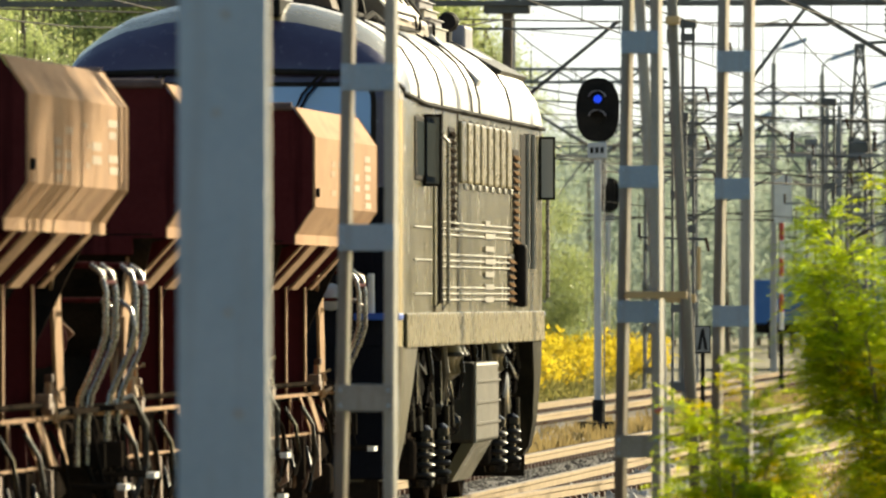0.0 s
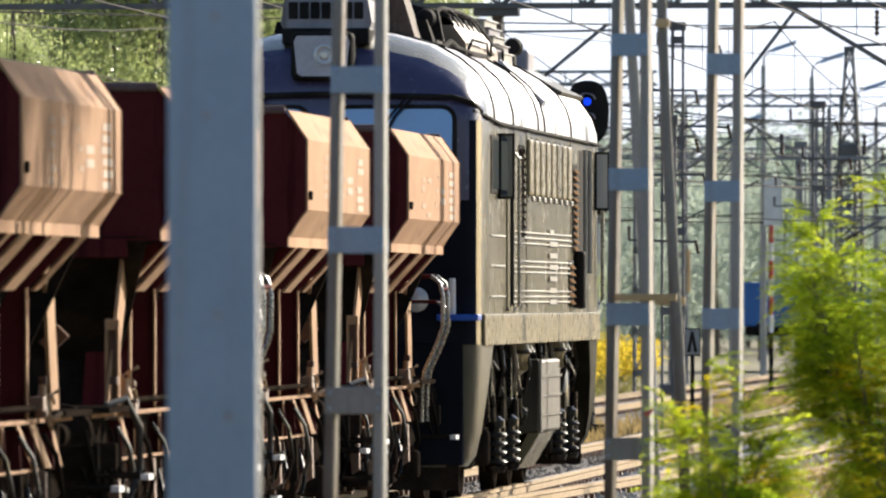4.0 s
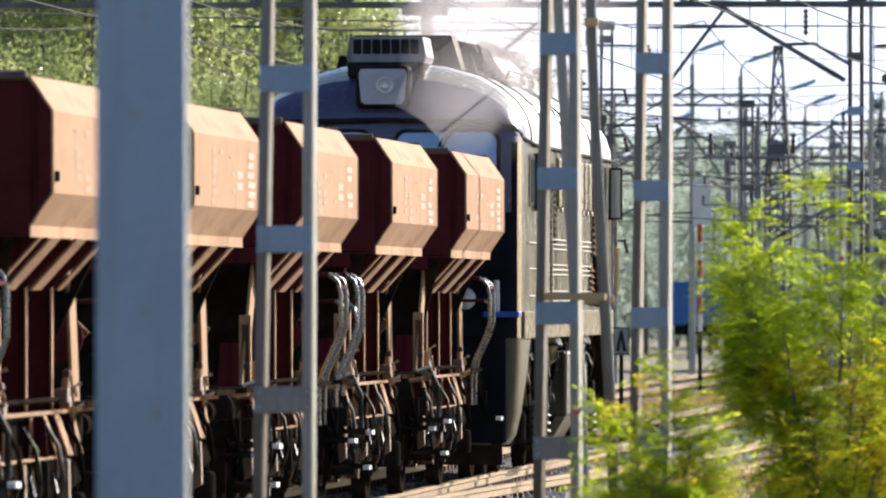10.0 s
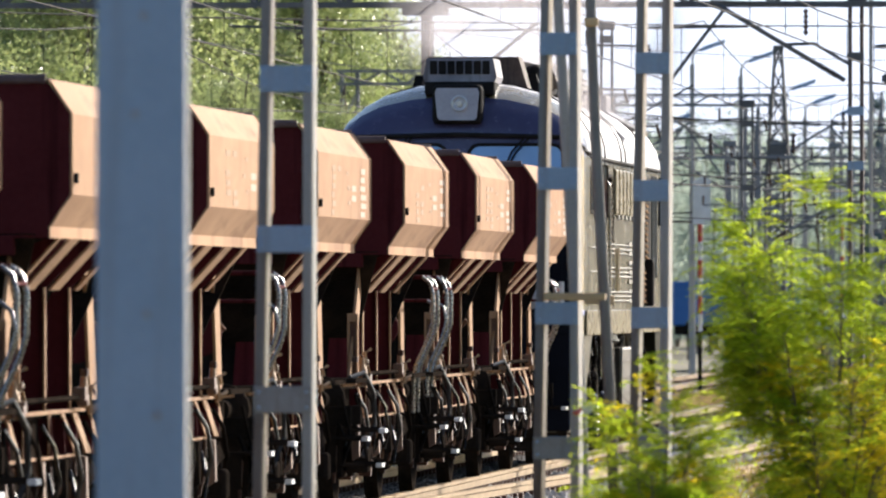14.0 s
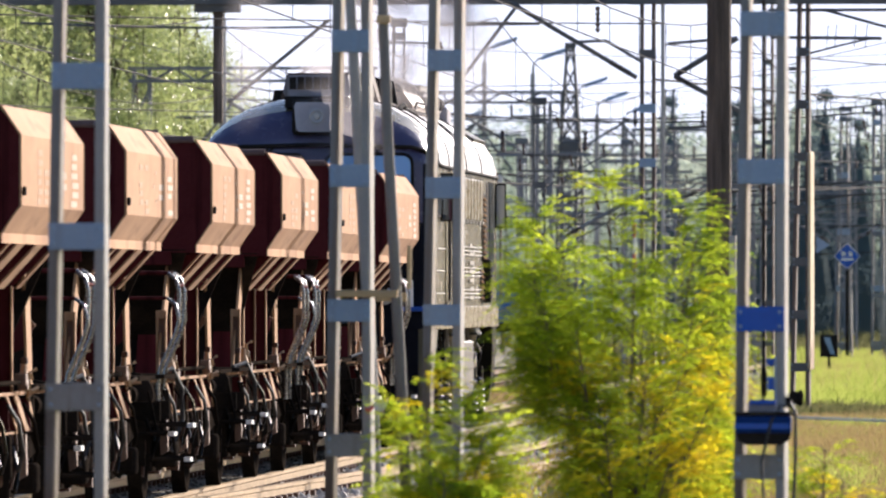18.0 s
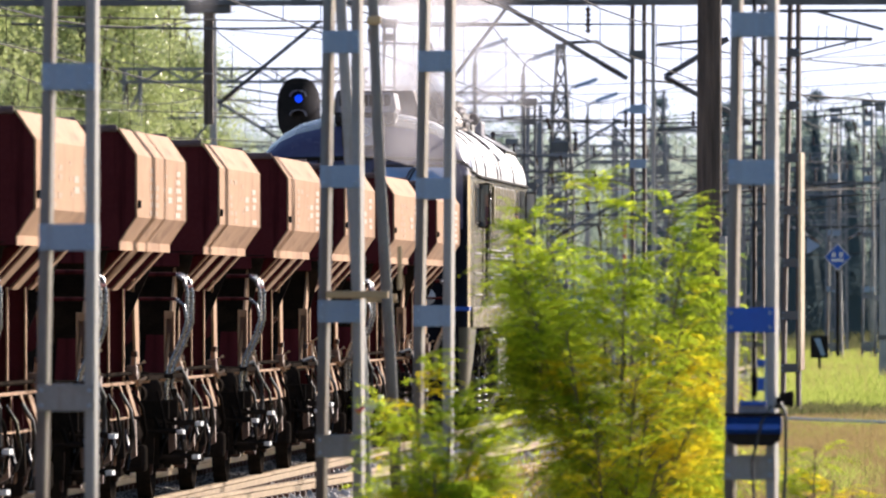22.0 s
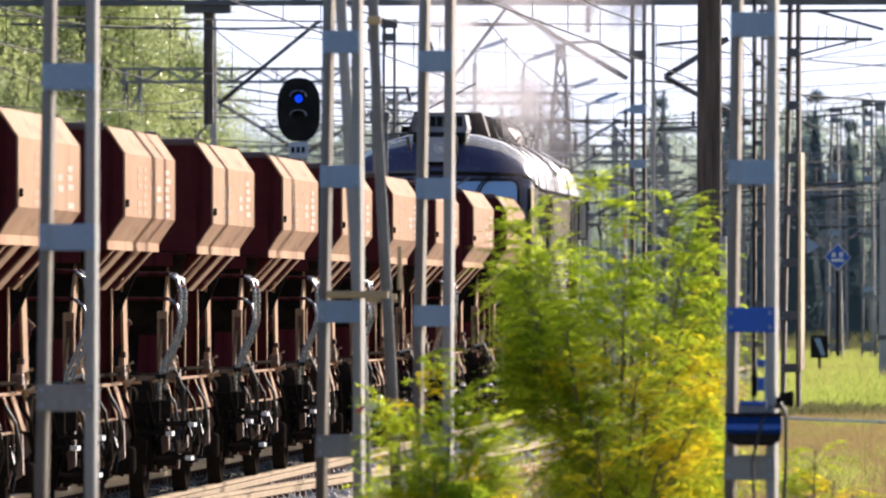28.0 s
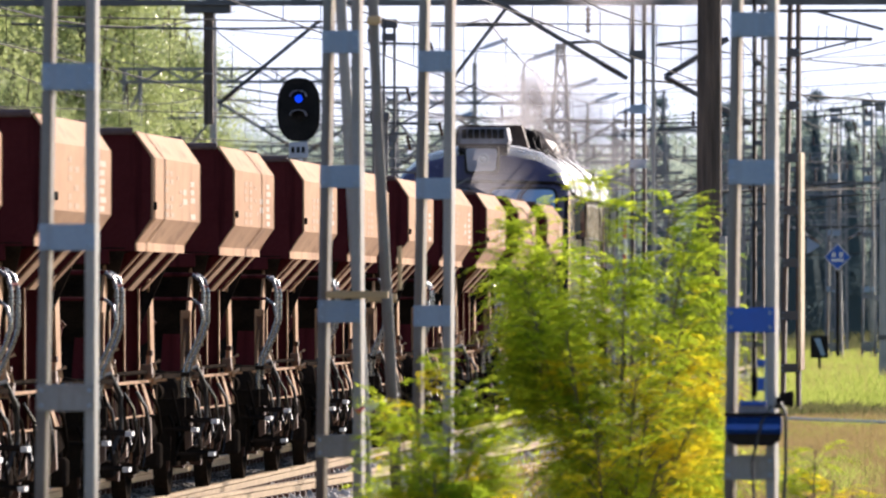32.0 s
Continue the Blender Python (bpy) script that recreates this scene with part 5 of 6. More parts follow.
    for sx in (-1, 1):
        for sy in (-1, 1):
            s.add([(lx + sx * (w / 2) + a, sy * 0.2 + b, zz) for zz, w in ((GROUND, low), (top, high)) for a, b in ((-thick, -thick), (thick, -thick), (thick, thick), (-thick, thick))],
                  [(0, 1, 2, 3), (4, 5, 6, 7), (0, 1, 5, 4), (1, 2, 6, 5), (2, 3, 7, 6), (3, 0, 4, 7)])
    zz, flip = 0.3, 1
    while zz < top - 0.5:
        if plates:
            s.box(lx - low / 2, lx + low / 2, -0.235, -0.215, zz - 0.08, zz + 0.08)
        for yy in (-0.22, 0.22):
            s.tube([(lx - flip * low / 2, yy, zz), (lx + flip * low / 2, yy, zz + (0.9 if plates else 0.45))], thick * 0.55, 4)
        zz += 0.95 if plates else 0.45
        flip = -flip
    part(part_name, s, m, p)
    part("footing", Shape().box(lx - 0.5, lx + 0.5, -0.5, 0.5, GROUND - 0.2, GROUND + 0.15, 0.03), CONCRETE, p)


P1 = portal(189, -24, 1.0, 7.03)
for x in (-7.24, -7.04):
    part("leg", Shape().box(x - 0.032, x + 0.032, -0.16, 0.16, GROUND - 0.1, 7.6, 0.004), RUSTED, P1)
for k in range(8):
    z = 0.55 + k * 0.93
    part("leg_plate", Shape().box(-7.28, -7.0, -0.175, -0.161, z - 0.075, z + 0.075), MAST if k in (4, 5) else DARK_STEEL, P1)
part("down_pipe", Shape().tube([(-6.88, -0.2, GROUND), (-6.88, -0.2, 7.4)], 0.034, 10), CONCRETE, P1, "pale grey down pipe", True)
part("footing", Shape().box(-7.6, -6.6, -0.5, 0.5, GROUND - 0.2, GROUND + 0.15, 0.03), CONCRETE, P1)
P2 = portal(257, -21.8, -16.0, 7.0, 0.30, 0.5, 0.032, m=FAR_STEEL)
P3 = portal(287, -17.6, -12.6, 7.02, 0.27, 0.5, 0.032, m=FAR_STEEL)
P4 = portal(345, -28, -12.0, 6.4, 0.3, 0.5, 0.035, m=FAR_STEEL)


def bracket(parent, x, z, tip, z_tip, side, r=0.05, y=0.0, arm=True, m=DARK_STEEL, tie=True):
    """A hinged bracket: top tie, raking tube with insulators at the mast, steady arm to the wire."""
    b = part("cantilever", Shape().tube([(x + 0.12 * side, y, z), (tip, y, z_tip)], r, 8), m, parent, "raking overhead-line bracket tube")
    a0, a1 = Vector((x + 0.12 * side, y, z)), Vector((tip, y, z_tip))
    insulator(b, a0 + (a1 - a0) * 0.05, a0 + (a1 - a0) * 0.2, 0.075, 7)
    if tie:
        part("tie", Shape().tube([(x, y, z_tip - 0.1), (tip, y, z_tip)], r * 0.55, 6), m, b)
    if arm:
        q = a0 + (a1 - a0) * 0.9
        part("steady_arm", Shape().tube([q, (q.x - side * -0.95, y, q.z - 1.25)], r * 0.75, 6), m, b)
        part("register_tube", Shape().tube([(q.x - side * 0.4, y, q.z - 0.3), (q.x + side * 1.3, y, q.z - 0.32)], r * 0.6, 6), m, b)
        c = a0 + (a1 - a0) * 0.45
        part("stay", Shape().tube([(c.x, y, c.z), (c.x - side * 0.5, y, c.z + 0.02), (x, y, z + 0.25)], r * 0.7, 6), m, b)
    return b


bracket(P1, -7.2, 5.72, -9.6, 7.08, -1, 0.042, -0.3)
bracket(P1, -6.8, 5.75, -5.6, 6.4, 1, 0.05, -0.3, False)
bracket(P1, -6.8, 5.75, -5.2, 4.95, 1, 0.045, -0.35, False)
# hanging post below the gantry, between the tracks
part("hanging_post", Shape().box(-14.58, -14.42, -0.1, 0.1, 4.95, 7.0, 0.01), WOOD, P1, "brown hanging post")
part("hanger_head", Shape().box(-14.9, -14.12, -0.2, 0.2, 6.85, 7.05, 0.02), DARK_STEEL, P1)
bracket(P1, -14.45, 5.3, -12.6, 6.72, 1, 0.035, 0.0, False, tie=False)
insulator(P1, (-8.0, 0, 6.95), (-8.0, 0, 6.5), 0.06, 5)
insulator(P1, (-11.7, 0, 6.95), (-11.7, 0, 6.6), 0.06, 5)
for pz, xs in ((P2, (-17.5,)), (P3, (-17.2, -13.4)), (P4, (-22, -17))):
    for x in xs:
        part("hanging_post", Shape().box(x - 0.09, x + 0.09, -0.1, 0.1, 4.6, 6.5), FAR_STEEL, pz)
        bracket(pz, x, 5.4, x + 2.1, 6.6, 1, 0.04, 0, True, FAR_STEEL)
        bracket(pz, x, 5.4, x - 2.1, 6.6, -1, 0.04, 0, True, FAR_STEEL)

# single lattice masts in the yard
random.seed(11)
for x, y, top, wd in ((-10.1, 214, 5.7, 0.34), (-9.4, 262, 6.9, 0.3), (-8.6, 300, 7.4, 0.3), (-13.0, 330, 7.0, 0.3), (-10.8, 345, 7.2, 0.3),
                      (-9.7, 330, 6.2, 0.28), (-7.6, 372, 6.4, 0.28), (-14.4, 376, 6.6, 0.28), (-6.5, 335, 6.4, 0.28)):
    m = thing("lattice_mast", "dark steel lattice line mast in the yard", "mast", (x, y, 0), 0, "lattice masts")
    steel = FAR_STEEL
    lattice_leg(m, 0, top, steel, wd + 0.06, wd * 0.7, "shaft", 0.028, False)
    part("crossarm", Shape().box(-0.9, 0.9, -0.035, 0.035, top - 1.0, top - 0.93), steel, m)
    part("crossarm", Shape().box(-0.55, 0.55, -0.035, 0.035, top - 2.0, top - 1.93), steel, m)
    bracket(m, 0.2, top - 2.6, 2.3, top - 1.5, 1, 0.035, 0, True, steel)
    if random.random() < 0.4:
        bracket(m, -0.2, top - 2.6, -2.3, top - 1.5, -1, 0.035, 0, True, steel)
    insulator(m, (-0.8, 0, top - 0.9), (-0.8, 0, top - 0.5), 0.07, 4)
    insulator(m, (0.8, 0, top - 0.9), (0.8, 0, top - 0.5), 0.07, 4)
# paired-post switch masts among the yard lines
random.seed(31)
for x, y, top, wd in ((-10.62, 176, 6.3, 0.17), (-10.52, 172, 4.75, 0.2), (-10.0, 210, 5.65, 0.2), (-9.7, 216, 4.7, 0.26), (-5.85, 293.5, 6.9, 0.26), (-5.0, 292, 7.05, 0.22), (-4.55, 285, 6.9, 0.2),
                      (-12.1, 246, 5.4, 0.2), (-7.9, 262, 5.5, 0.2), (-11.3, 285, 5.9, 0.24), (-13.6, 300, 6.2, 0.24), (-9.0, 322, 6.3, 0.24)):
    # beyond 240 m the steel tone includes haze
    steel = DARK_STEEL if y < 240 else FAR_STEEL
    m = thing("switch_mast", "dark paired-post mast with insulators and switch arms", "mast", (x, y, 0), 0, "switch masts")
    for sx in (-1, 1):
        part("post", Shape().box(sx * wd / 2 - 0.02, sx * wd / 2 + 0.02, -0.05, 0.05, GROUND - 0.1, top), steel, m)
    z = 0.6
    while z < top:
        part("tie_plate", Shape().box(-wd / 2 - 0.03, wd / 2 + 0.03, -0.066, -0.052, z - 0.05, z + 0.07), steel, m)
        z += random.uniform(1.2, 1.8)
    for k in range(3):
        z = top - 0.25 - k * random.uniform(0.5, 0.8)
        a, b = -random.uniform(0.2, 0.7), random.uniform(0.2, 0.8)
        part("switch_arm", Shape().tube([(a, 0, z), (b, 0, z + random.uniform(-0.05, 0.05))], 0.02, 6), steel, m)
        insulator(m, (a, 0, z), (a, 0, z + 0.22), 0.045, 4)
        insulator(m, (b, 0, z), (b + 0.05, 0, z - 0.22), 0.045, 4)
    part("switch_head", Shape().box(-wd / 2 - 0.05, wd / 2 + 0.05, -0.1, 0.1, top - 0.02, top + 0.12, 0.02), steel, m)
    part("tension_rod", Shape().tube([(wd / 2, 0, top - 1.6), (wd / 2 + 1.3, 0, top - 0.9)], 0.016, 5), steel, m)

# tall tapering pylon
py = thing("lattice_pylon", "tapering steel lattice pylon with dark switch platform", "pylon", (-11.2, 250, 0))
s = Shape()
for sx in (-1, 1):
    for sy in (-1, 1):
        s.tube([(sx * 0.36, sy * 0.3, GROUND), (sx * 0.27, sy * 0.25, 4.6), (sx * 0.07, sy * 0.07, 7.65)], 0.035, 5)
z = 0.0
while z < 7.3:
    w0 = 0.36 - 0.02 * z if z < 4.6 else 0.27 - 0.2 * (z - 4.6) / 3.05
    w1 = 0.36 - 0.02 * (z + 0.55) if z + 0.55 < 4.6 else 0.27 - 0.2 * (z + 0.55 - 4.6) / 3.05
    for yy in (-1, 1):
        s.tube([(-w0, yy * w0 * 0.9, z), (w1, yy * w1 * 0.9, z + 0.55)], 0.018, 4)
        s.tube([(w0, yy * w0 * 0.9, z), (-w1, yy * w1 * 0.9, z + 0.55)], 0.018, 4)
    z += 0.55
part("frame", s, DARK_STEEL, py)
part("platform", Shape().box(-0.22, 0.22, -0.3, 0.3, 5.12, 5.5, 0.04), DARK_STEEL, py, "dark switchgear block")
part("cap", Shape().box(-0.12, 0.12, -0.1, 0.1, 7.6, 7.72), DARK_STEEL, py)

# lamp posts with bent arms
for x, y, h, turn in ((-16.83, 320, 8.76, 1), (-15.43, 320, 8.43, 1), (-15.05, 340, 8.0, 1), (-14.5, 342, 7.6, 1), (-13.8, 345, 7.3, 1), (-18.9, 341, 7.0, 1), (-18.31, 240, 8.0, 1)):
    l = thing("street_lamp", "grey yard lamp post with a bent arm and pale head", "lamp post", (x, y, 0), 0, "yard lamps")
    part("pole", Shape().tube([(0, 0, GROUND), (0, 0, h)], 0.11, 10, 0.07), CONCRETE, l, "", True)
    part("arm", Shape().tube([(0, 0, h - 0.1), (0.02, 0, h + 0.25), (0.15, 0, h + 0.42), (0.35, 0, h + 0.48)], 0.035, 8), STEEL_TUBE, l, "", True)
    part("head", Shape().add([(0.25, -0.12, h + 0.38), (0.95, -0.1, h + 0.62), (1.0, 0.1, h + 0.68), (0.25, 0.12, h + 0.42), (0.3, -0.08, h + 0.52), (0.95, -0.06, h + 0.74), (0.97, 0.06, h + 0.76), (0.3, 0.08, h + 0.54)],
                             [(0, 1, 2, 3), (4, 5, 6, 7), (0, 1, 5, 4), (1, 2, 6, 5), (2, 3, 7, 6), (3, 0, 4, 7)]), MAST, l, "blue-grey sloping lamp head")

# overhead wires: carrier, contact wire and droppers for each track, and cross lines
def line_wire(name, pts, r, label, m=WIRE):
    return solo(name, Shape().tube(pts, r, 5), m, label, "wire", "overhead wires")


for x, xe in ((TX, TX), (-14.6, -14.6), (-7.0, -1.5), (-19.5, -19.5)):
    spans = [(118, 189), (189, 257), (257, 345), (345, 410)]
    for a, b in spans:
        w = thing("overhead_line", "thin overhead line with carrier, contact wire and droppers", "overhead line", (0, 0, 0), 0, "overhead wires")
        fa, fb = (a - 118) / 292, (b - 118) / 292
        xa, xb = x + (xe - x) * fa, x + (xe - x) * fb
        top = sag((xa, a, 6.75), (xb, b, 6.75), 0.75)
        part("carrier", Shape().tube(top, 0.012, 5), WIRE, w)
        part("contact_wire", Shape().tube([(xa, a, 5.5), (xb, b, 5.5)], 0.011, 5), WIRE, w)
        for i in range(1, 10):
            part("dropper", Shape().tube([top[i], (top[i].x, top[i].y, 5.5)], 0.006, 4), WIRE, w)
for k, (a, b, dr, r) in enumerate((((-26, 150, 6.2), (-6.9, 189, 6.65), 0.1, 0.014), ((-30, 170, 5.6), (-9, 257, 6.1), 0.2, 0.014), ((-24, 180, 5.2), (-4, 300, 5.6), 0.2, 0.013), ((-20, 190, 4.9), (-2, 330, 5.2), 0.3, 0.014),
                                   ((-6.9, 189, 6.3), (2, 230, 6.5), 0.1, 0.014), ((-7, 189, 5.7), (3, 240, 6.0), 0.15, 0.02), ((-9, 287, 4.6), (4, 250, 4.9), 0.2, 0.014),
                                   ((-10, 300, 4.0), (6, 270, 4.3), 0.3, 0.014), ((-17, 340, 4.6), (-3, 330, 4.4), 0.5, 0.02), ((-18, 345, 3.9), (-2, 350, 3.7), 0.5, 0.02), ((-16, 300, 5.4), (-3, 300, 5.3), 0.5, 0.018),
                                   ((-32, 185, 5.0), (-12, 230, 4.9), 0.25, 0.012))):
    line_wire("cross_wire", sag(a, b, dr), r, "thin sagging line wire across the yard", WIRE)

rng = random.Random(77)
for k in range(18):
    ya, yb = rng.uniform(195, 330), rng.uniform(195, 330)
    za = rng.uniform(3.4, 6.9)
    a = (-0.072 * ya + rng.uniform(-1, 1), ya, za)
    b = (-0.013 * yb + rng.uniform(-1.5, 1.5), yb, za + rng.uniform(-0.7, 0.7))
    line_wire("feeder_wire", sag(a, b, rng.uniform(0.05, 0.5)), rng.choice((0.009, 0.012, 0.02)), "thin dark line wire strung through the yard", WIRE)
line_wire("feeder_wire", sag((-17.7, 187, 6.63), (-12.3, 187, 6.56), 0.05), 0.022, "dark stranded line wire below the gantry", DARK_STEEL)
line_wire("feeder_wire", sag((-18.2, 187, 6.38), (-13.9, 187, 5.73), 0.05), 0.010, "pale line wire in front of the trees", TRIM)
line_wire("feeder_wire", sag((-18.0, 186, 7.0), (-15.0, 186, 6.1), 0.05), 0.008, "pale line wire in front of the trees", TRIM)

# ---- signal and signs ----
sg = thing("signal", "black two-lamp shunting signal showing blue on a white post", "signal", (-12.54, 183, GROUND))
part("post", Shape().tube([(0, 0, 0.6), (0, 0, 4.6)], 0.062, 12), PALE, sg, "pale blue-grey round post", True)
part("post_foot", Shape().tube([(0, 0, 0.1), (0, 0, 0.62)], 0.09, 12), SOOT, sg, "", True)
hd = [(0.36 * math.copysign(abs(math.cos(a)) ** 0.75, math.cos(a)), 0.52 + 0.53 * math.copysign(abs(math.sin(a)) ** 0.85, math.sin(a))) for a in (k * math.tau / 32 for k in range(32))]
hh = part("head", Shape().prism([(x, z + 4.9) for x, z in hd], -0.06, 0.0), SOOT, sg, "black backboard with rounded ends")
part("case", Shape().box(-0.2, 0.2, 0.0, 0.22, 4.95, 5.9, 0.03), SOOT, hh)
for z, m in ((5.60, SIGNAL_BLUE), (5.28, SOOT)):
    part("lens", Shape().turned([(0.068, -0.06), (0.062, -0.08), (0.03, -0.09)], "y", 18, (0, 0, z)), m, hh, "glowing blue lens" if m is SIGNAL_BLUE else "dark lens", True)
    arc = [(0.13 * math.cos(math.pi * i / 10), z + 0.03 + 0.10 * math.sin(math.pi * i / 10)) for i in range(11)]
    hood = Shape().prism(arc + [(x * 1.09, zz + 0.012) for x, zz in reversed(arc)], -0.3, -0.06)
    part("hood", hood, MAUVE, hh, "grey curved lamp hood")
part("number_plate", Shape().box(-0.16, 0.16, -0.1, -0.08, 4.62, 4.88, 0.01), PALE, sg, "small pale plate")
for i in range(3):
    part("plate_bar", Shape().box(-0.12 + i * 0.085, -0.065 + i * 0.085, -0.106, -0.101, 4.70, 4.80), SOOT, sg)
part("ladder_rail", Shape().tube([(0.10, 0.1, 0.2), (0.10, 0.1, 4.8)], 0.018, 6), STEEL_TUBE, sg)
part("footing", Shape().box(-0.3, 0.3, -0.3, 0.3, -0.1, 0.14, 0.04), CONCRETE, sg)
part("cable_box", Shape().box(-0.32, 0.3, -0.42, -0.2, 0.02, 0.26, 0.03), SOOT, sg, "black cable box")

s2 = copy_thing(sg, pose(-22.3, 330, GROUND - 0.05, 0, 0, 180))
tagged(s2, "black signal on a post seen from behind")

def board(name, x, y, z0, w, h, label, m=WHITE, base=GROUND, stick=SOOT):
    b = thing(name, label, "sign", (x, y, 0))
    part("board", Shape().box(-w / 2, w / 2, -0.03, 0.0, z0, z0 + h, 0.01), m, b)
    part("stake", Shape().tube([(0, 0.04, base), (0, 0.04, z0 + h * 0.9)], 0.035, 8), stick, b)
    return b


b = board("chevron_sign", -10.92, 185, 1.08, 0.24, 0.42, "small dull white board with a black chevron", PLATE_DIRTY)
part("chevron", Shape().add([(-0.09, -0.035, 1.12), (-0.03, -0.035, 1.12), (0.0, -0.035, 1.33), (0.03, -0.035, 1.12), (0.09, -0.035, 1.12), (0.02, -0.035, 1.47), (-0.02, -0.035, 1.47)], [(0, 1, 2, 5, 6), (2, 3, 4, 5)]), SOOT, b)
part("rim", Shape().box(-0.135, 0.135, -0.02, 0.0, 1.06, 1.52), SOOT, b)
for x, y, z in ((-13.46, 260, 3.75), (-11.68, 300, 4.0)):
    b = thing("tall_sign", "tall narrow white board on a red and white post", "sign", (x, y, 0), 24)
    part("board", Shape().prism([(-0.22, z), (0.22, z), (0.22, z + 1.05), (0.08, z + 1.15), (-0.22, z + 1.0)], -0.03, 0.0), WHITE, b)
    for i in range(6):
        z1 = z - 0.0 - i * 0.42
        part("post_band", Shape().tube([(-0.02, 0.03, z1 - 0.42), (-0.02, 0.03, z1)], 0.055, 10), RED if i % 2 == 0 else WHITE, b)
    part("post", Shape().tube([(-0.02, 0.03, GROUND), (-0.02, 0.03, z - 2.5)], 0.05, 10), SOOT, b)
dm = thing("diamond_sign", "blue enamel diamond sign with white marks", "sign", (-5.8, 293, 3.05))
part("board", Shape().prism([(0, -0.33), (0.33, 0), (0, 0.33), (-0.33, 0)], -0.03, 0), SIGN_BLUE, dm)
part("rim", Shape().prism([(0, -0.36), (0.36, 0), (0, 0.36), (-0.36, 0)], 0.001, 0.02), WHITE, dm)
for x0, x1, z0, z1 in ((-0.15, -0.05, 0.0, 0.12), (0.04, 0.14, 0.0, 0.12), (-0.16, 0.16, -0.12, -0.05)):
    part("mark", Shape().box(x0, x1, -0.036, -0.031, z0, z1), WHITE, dm)
part("stake", Shape().tube([(0, 0.05, -3.35), (0, 0.05, 0.2)], 0.05, 8), SOOT, dm)
zs = board("slash_sign", -5.36, 250, 0.62, 0.40, 0.5, "low black-framed board with a white slash", SOOT)
part("slash", Shape().add([(-0.12, -0.036, 1.06), (0.02, -0.036, 1.06), (0.14, -0.036, 0.68), (0.04, -0.036, 0.68)], [(0, 1, 2, 3)]), MAST, zs)
wt = thing("warning_triangle", "small grey triangular plate on a mast", "sign", (-4.32, 195.8, 2.9))
part("plate", Shape().prism([(-0.1, -0.15), (0.14, 0.0), (-0.1, 0.15)], -0.02, 0), MAST, wt)

# blue wagons standing far off in the yard
for x, y in ((-17.6, 350), (-16.5, 352)):
    w = thing("parked_wagon", "blue goods wagon standing far off in the yard", "wagon", (x, y, 0), 4, "parked wagons")
    part("body", Shape().box(-1.4, 1.4, 0, 11, 1.15, 2.55, 0.05), WAGON_BLUE, w)
    part("frame", Shape().box(-1.2, 1.2, 0.1, 10.9, 0.85, 1.15), BLACK_IRON, w)
    for i in range(7):
        part("stanchion", Shape().box(1.4, 1.46, 0.5 + i * 1.6, 0.62 + i * 1.6, 1.15, 2.5), WAGON_BLUE, w)
    for yy in (1.6, 3.4, 7.8, 9.6):
        for sx in (-0.75, 0.75):
            part("wheel", Shape().turned([(0.46, sx - 0.06), (0.46, sx + 0.06)], "x", 16, (0, yy, 0.46)), RUST, w)
    part("end_rib", Shape().box(-1.0, 1.0, -0.06, 0.0, 1.7, 1.85), WAGON_BLUE, w)
    part("buffer", Shape().turned([(0.22, -0.6), (0.1, -0.5), (0.1, 0)], "y", 12, (-0.875, 0.1, 1.06)), BLACK_IRON, w)
    part("buffer", Shape().turned([(0.22, -0.6), (0.1, -0.5), (0.1, 0)], "y", 12, (0.875, 0.1, 1.06)), BLACK_IRON, w)


# ---- plants ----
def leaf(s, p, d, size, up, narrow=0.55):
    """One leaf blade: a folded rhombus along d."""
    d = d.normalized()
    side = d.cross(up)
    if side.length < 1e-3:
        side = d.cross(Vector((1, 0, 0)))
    side = side.normalized() * size * narrow * 0.5
    n = d.cross(side).normalized() * size * 0.08
    s.add([p, p + d * size * 0.5 + side + n, p + d * size, p + d * size * 0.5 - side + n], [(0, 1, 2, 3)])


def rnd(rng, k=1.0):
    return Vector((rng.gauss(0, 1), rng.gauss(0, 1), rng.gauss(0, 1))) * k


def build_tree(seed, height, spread, leaves, size, material, name="tree", label="", category="tree", low=0.16):
    """A trunk with limbs, each limb ending in clumps of leaves with gaps between them."""
    rng = random.Random(seed)
    t = thing(name, label, category, (0, 0, 0), 0, "trees by the line")
    wood, crown = Shape(), Shape()
    wood.tube([(0, 0, -0.3), (rng.gauss(0, 0.1), rng.gauss(0, 0.1), height * 0.35), (rng.gauss(0, 0.3), rng.gauss(0, 0.3), height * 0.75), (rng.gauss(0, 0.3), rng.gauss(0, 0.3), height * 0.97)], height * 0.022, 8, height * 0.004)
    clumps = []
    for i in range(26):
        z = height * rng.uniform(low, 0.9)
        a = rng.uniform(0, math.tau)
        r = spread * (0.35 + 0.75 * math.sin(math.pi * min(1, z / height * 0.95 + 0.12)) ** 0.8) * rng.uniform(0.55, 1.05)
        tip = Vector((r * math.cos(a), r * math.sin(a), z + r * rng.uniform(0.1, 0.5)))
        mid = Vector((0, 0, z)) * 0.92 + tip * 0.35 - Vector((0, 0, 0.2 * height * 0.1))
        wood.tube([(0, 0, z * 0.9), mid, tip], height * 0.007, 5, height * 0.0015)
        for k in range(6):
            clumps.append((mid.lerp(tip, rng.uniform(0.3, 1.08)) + rnd(rng, spread * 0.12), spread * rng.uniform(0.10, 0.24)))
    clumps.append((Vector((0, 0, height)), spread * 0.18))
    per = leaves // len(clumps)
    for c, r in clumps:
        for k in range(per):
            p = c + Vector((rng.gauss(0, 1), rng.gauss(0, 1), rng.gauss(0, 0.75))) * r
